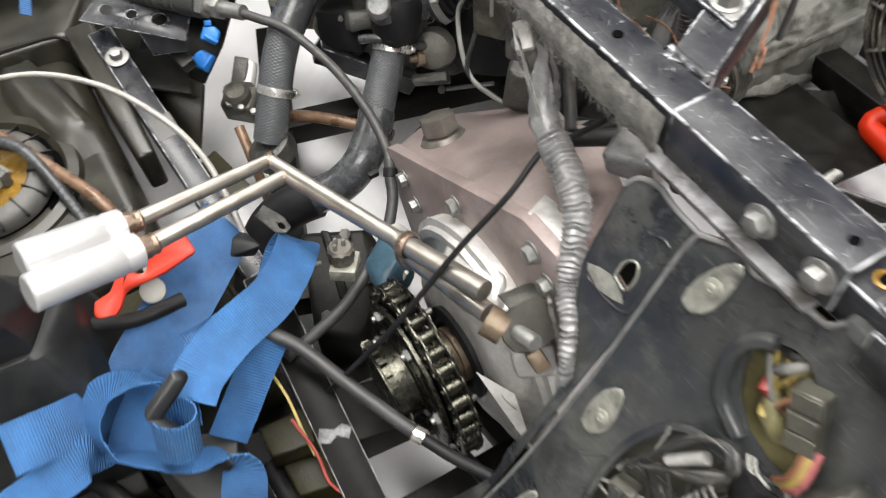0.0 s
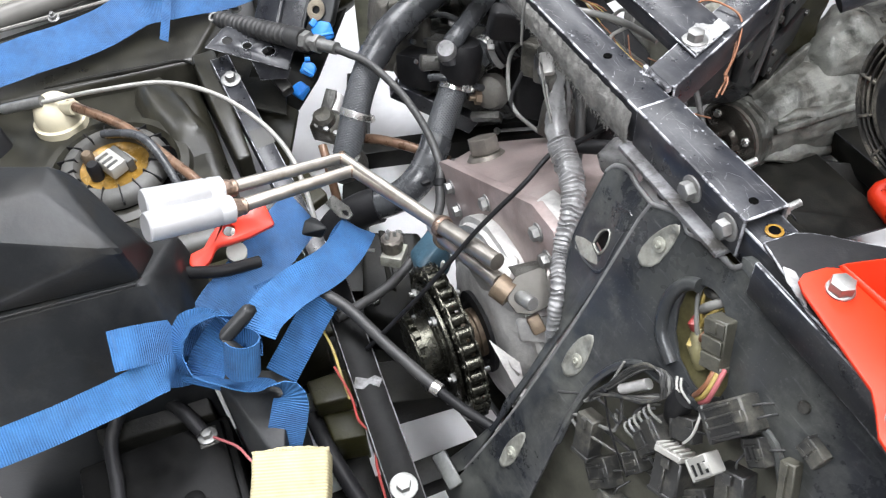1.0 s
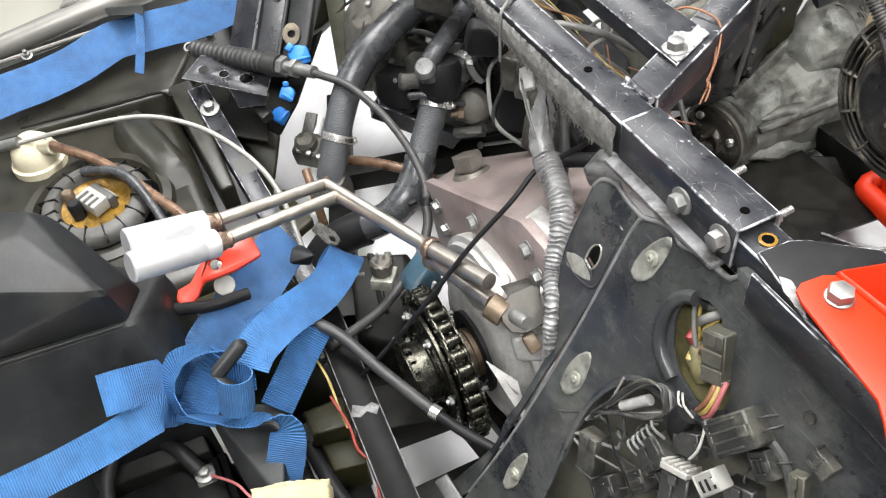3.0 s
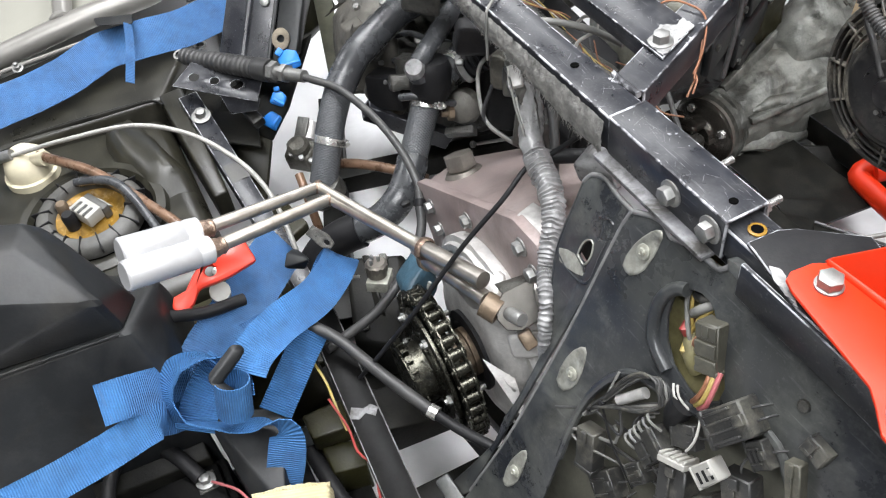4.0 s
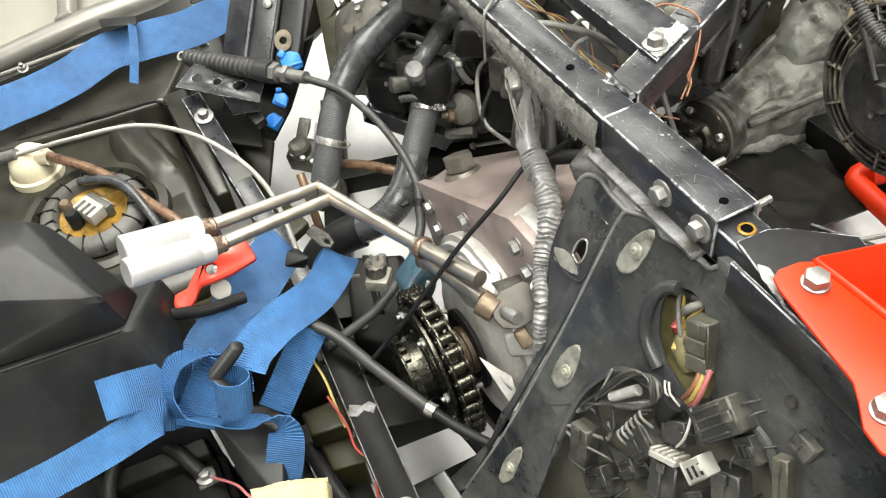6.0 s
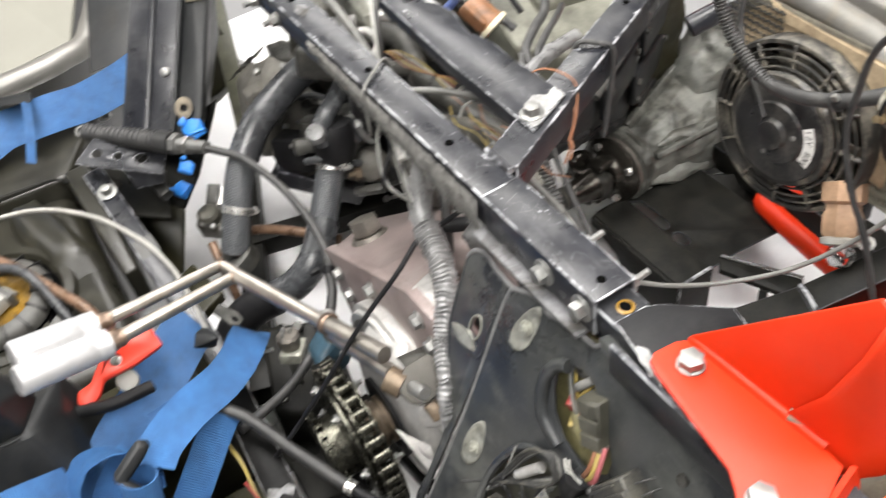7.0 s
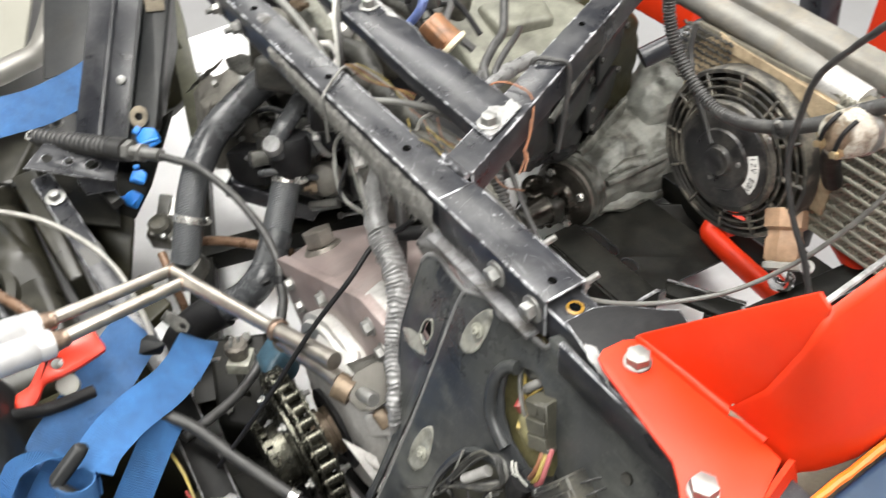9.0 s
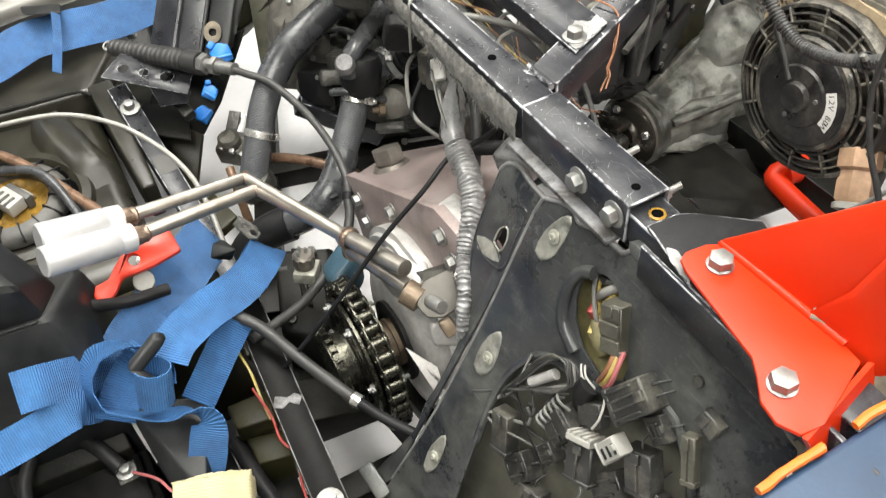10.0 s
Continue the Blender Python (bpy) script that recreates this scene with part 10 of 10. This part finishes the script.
# wires in the opening
for i, (m_, a, b) in enumerate(((M_cablegrey, (0.060, -0.023), (0.084, 0.014)), (M_wireyel, (0.070, -0.031), (0.079, 0.002)), (M_wirered, (0.062, -0.026), (0.070, -0.038)), (M_wireyel, (0.071, -0.040), (0.082, -0.056)), (M_conn, (0.056, -0.004), (0.080, 0.010)), (M_wireorange, (0.074, 0.012), (0.086, 0.006)), (M_olivetape, (0.070, -0.036), (0.092, -0.060)))):
    mid = ((a[0] + b[0]) / 2, (a[1] + b[1]) / 2)
    solo("bay_wire", pipe([PM @ Vector((*a, -0.016)), PM @ Vector((*mid, -0.003 - 0.001 * i)), PM @ Vector((*b, -0.014))], (0.0042, 0.0018, 0.0040, 0.0050, 0.004, 0.003, 0.008)[i], 10), m_,
         ("taped grey wire", "yellow wire", "red wire", "yellow wire", "black sleeved wire", "orange wire", "olive sleeved wire")[i] + " inside the panel opening", "wire", "opening wires")
for i, m_ in enumerate((M_wireorange, M_wireyel, M_wirepink)):
    solo("plug_lead", pipe([PM @ Vector((0.112 + 0.004 * i, -0.036 + 0.003 * i, 0.006)), PM @ Vector((0.117 + 0.004 * i, -0.048 + 0.002 * i, 0.012)), PM @ Vector((0.116 + 0.005 * i, -0.060, 0.012)), PM @ Vector((0.110 + 0.004 * i, -0.074, 0.004))], 0.0023, 8), m_, ("orange", "yellow", "pink")[i] + " lead of the plug in the opening", "wire", "plug leads")
rnd = random.Random(4)
for i in range(9):
    s0, d0 = 0.04 + 0.16 * rnd.random(), 0.10 + 0.14 * rnd.random()
    pts = [PM @ Vector((s0 + 0.05 * (rnd.random() - 0.5) * k, -(d0 + 0.022 * k + 0.02 * (rnd.random() - 0.5)), -0.014 + 0.024 * rnd.random())) for k in range(4)]
    solo("loose_lead", pipe(pts, 0.0012 + 0.0010 * rnd.random(), 7, 0.006), rnd.choice((M_cable, M_cable, M_conn, M_conn, M_cablegrey)), "thin lead tangled among the connectors", "wire", "tangled leads")
solo("tape_sleeve", pipe([PM @ Vector((0.105, -0.082, 0.004)), PM @ Vector((0.102, -0.096, 0.002)), PM @ Vector((0.100, -0.120, -0.012))], 0.0115, 12), M_rubdark, "black tape sleeve over the plug leads", "tape")
# Backing sheet added to darken the view through the opening.
solo("back_cover", hull([PM @ Vector(p) for p in ((0.03, 0.03, -0.05), (0.12, 0.03, -0.05), (0.12, -0.09, -0.05), (0.03, -0.09, -0.05), (0.03, 0.03, -0.06), (0.12, 0.03, -0.06), (0.12, -0.09, -0.06), (0.03, -0.09, -0.06))], 0.002), M_olive, "dark olive backing sheet added behind the panel opening", "sheet metal")
# chips and hairline scratches in the frame's black paint
rc = random.Random(41)


def chip(bm, m, r):
    pts = [(r * rc.uniform(0.35, 1.0) * math.cos(a), r * rc.uniform(0.35, 1.0) * math.sin(a)) for a in (2 * math.pi * k / 7 for k in range(7))]
    top = [bm.verts.new(m @ Vector((x, y, 0.00025))) for x, y in pts]
    low = [bm.verts.new(m @ Vector((x, y, -0.0002))) for x, y in pts]
    bm.faces.new(top)
    for k in range(7):
        bm.faces.new((low[k], low[(k + 1) % 7], top[(k + 1) % 7], top[k]))


def scratch_line(bm, m, length, w):
    bend = rc.uniform(-0.03, 0.03) * length
    pts = [(-length / 2, 0), (0, bend), (length / 2, 0)]
    top = [bm.verts.new(m @ Vector((x, y + s * w * (1 if i == 1 else 0.3), 0.0002))) for i, (x, y) in enumerate(pts) for s in (-1, 1)]
    bm.faces.new((top[0], top[2], top[3], top[1]))
    bm.faces.new((top[2], top[4], top[5], top[3]))


def wear(a, b, width, z, chips, lines):
    """Paint chips near the two edges of a tube's top face and scratches across it."""
    a, b = Vector((a[0], a[1], z)), Vector((b[0], b[1], z))
    d = (b - a).normalized()
    side_ = Vector((-d.y, d.x, 0))
    cb, sb = blank(), blank()
    for _ in range(chips):
        e = rc.choice([-1, 1]) * (width / 2 - rc.random() ** 2 * width * 0.35)
        r = 0.0006 + 0.0024 * rc.random() ** 4
        chip(cb, Matrix.Translation(a + (b - a) * rc.random() + side_ * e) @ Matrix.Rotation(rc.random() * 6.3, 4, "Z"), r)
    for _ in range(lines):
        e = rc.uniform(-0.42, 0.42) * width
        scratch_line(sb, Matrix.Translation(a + (b - a) * rc.random() + side_ * e) @ Matrix.Rotation(rc.gauss(math.atan2(d.y, d.x), 0.7), 4, "Z"), rc.uniform(0.003, 0.018), rc.uniform(0.00008, 0.00020))
    tagged(part("paint_wear", cb, M_worn, chassis), kind="stuff")
    tagged(part("scratch_wear", sb, M_scratch, chassis), kind="stuff")


wear((-0.70, 0.0195), (-0.004, 0.0195), 0.034, RZ - 0.0019, 60, 90)
wear((0.006, 0.0205), (0.154, 0.0205), 0.038, RZ + 0.0006, 26, 34)
wear((-0.048, 0.080), (-0.228, 0.45), 0.032, RZ - 0.0004, 40, 50)
wear((-0.60, 0.128), (-0.075, 0.118), 0.044, RZ + 0.0036, 60, 50)
# wires crowding the oval opening of the bulkhead
ro = random.Random(23)
# Plate added to hide the pale floor through the opening.
part("opening_back", lumpy(sheet([up(-0.015, -0.026), up(0.118, -0.030), up(0.125, 0.100), up(-0.020, 0.100)], 0.004, PM @ Matrix.Translation((0, 0, -0.026))), 0.002, 40), M_olivetape, panel, "olive plate added behind the opening to hide the floor")
for k in range(9):
    s_ = 0.052 + 0.045 * ro.random()
    col_ = (M_wireyel, M_wireyel, M_wireorange, M_cablegrey, M_cable)[k % 5]
    solo("opening_wire", pipe([PM @ Vector((*up(s_ + 0.01 * ro.uniform(-1, 1), -0.016), -0.030)), PM @ Vector((*up(s_ + 0.012 * ro.uniform(-1, 1), 0.004), -0.018 + 0.006 * ro.random())), PM @ Vector((*up(0.070 + 0.02 * ro.random(), 0.030), -0.012 + 0.008 * ro.random())), PM @ Vector((*up(0.076 + 0.01 * ro.random(), 0.056), -0.020))], ro.uniform(0.0013, 0.0022), 8, 0.004), col_, "thin dusty wire inside the bulkhead opening", "wire", "opening wires")
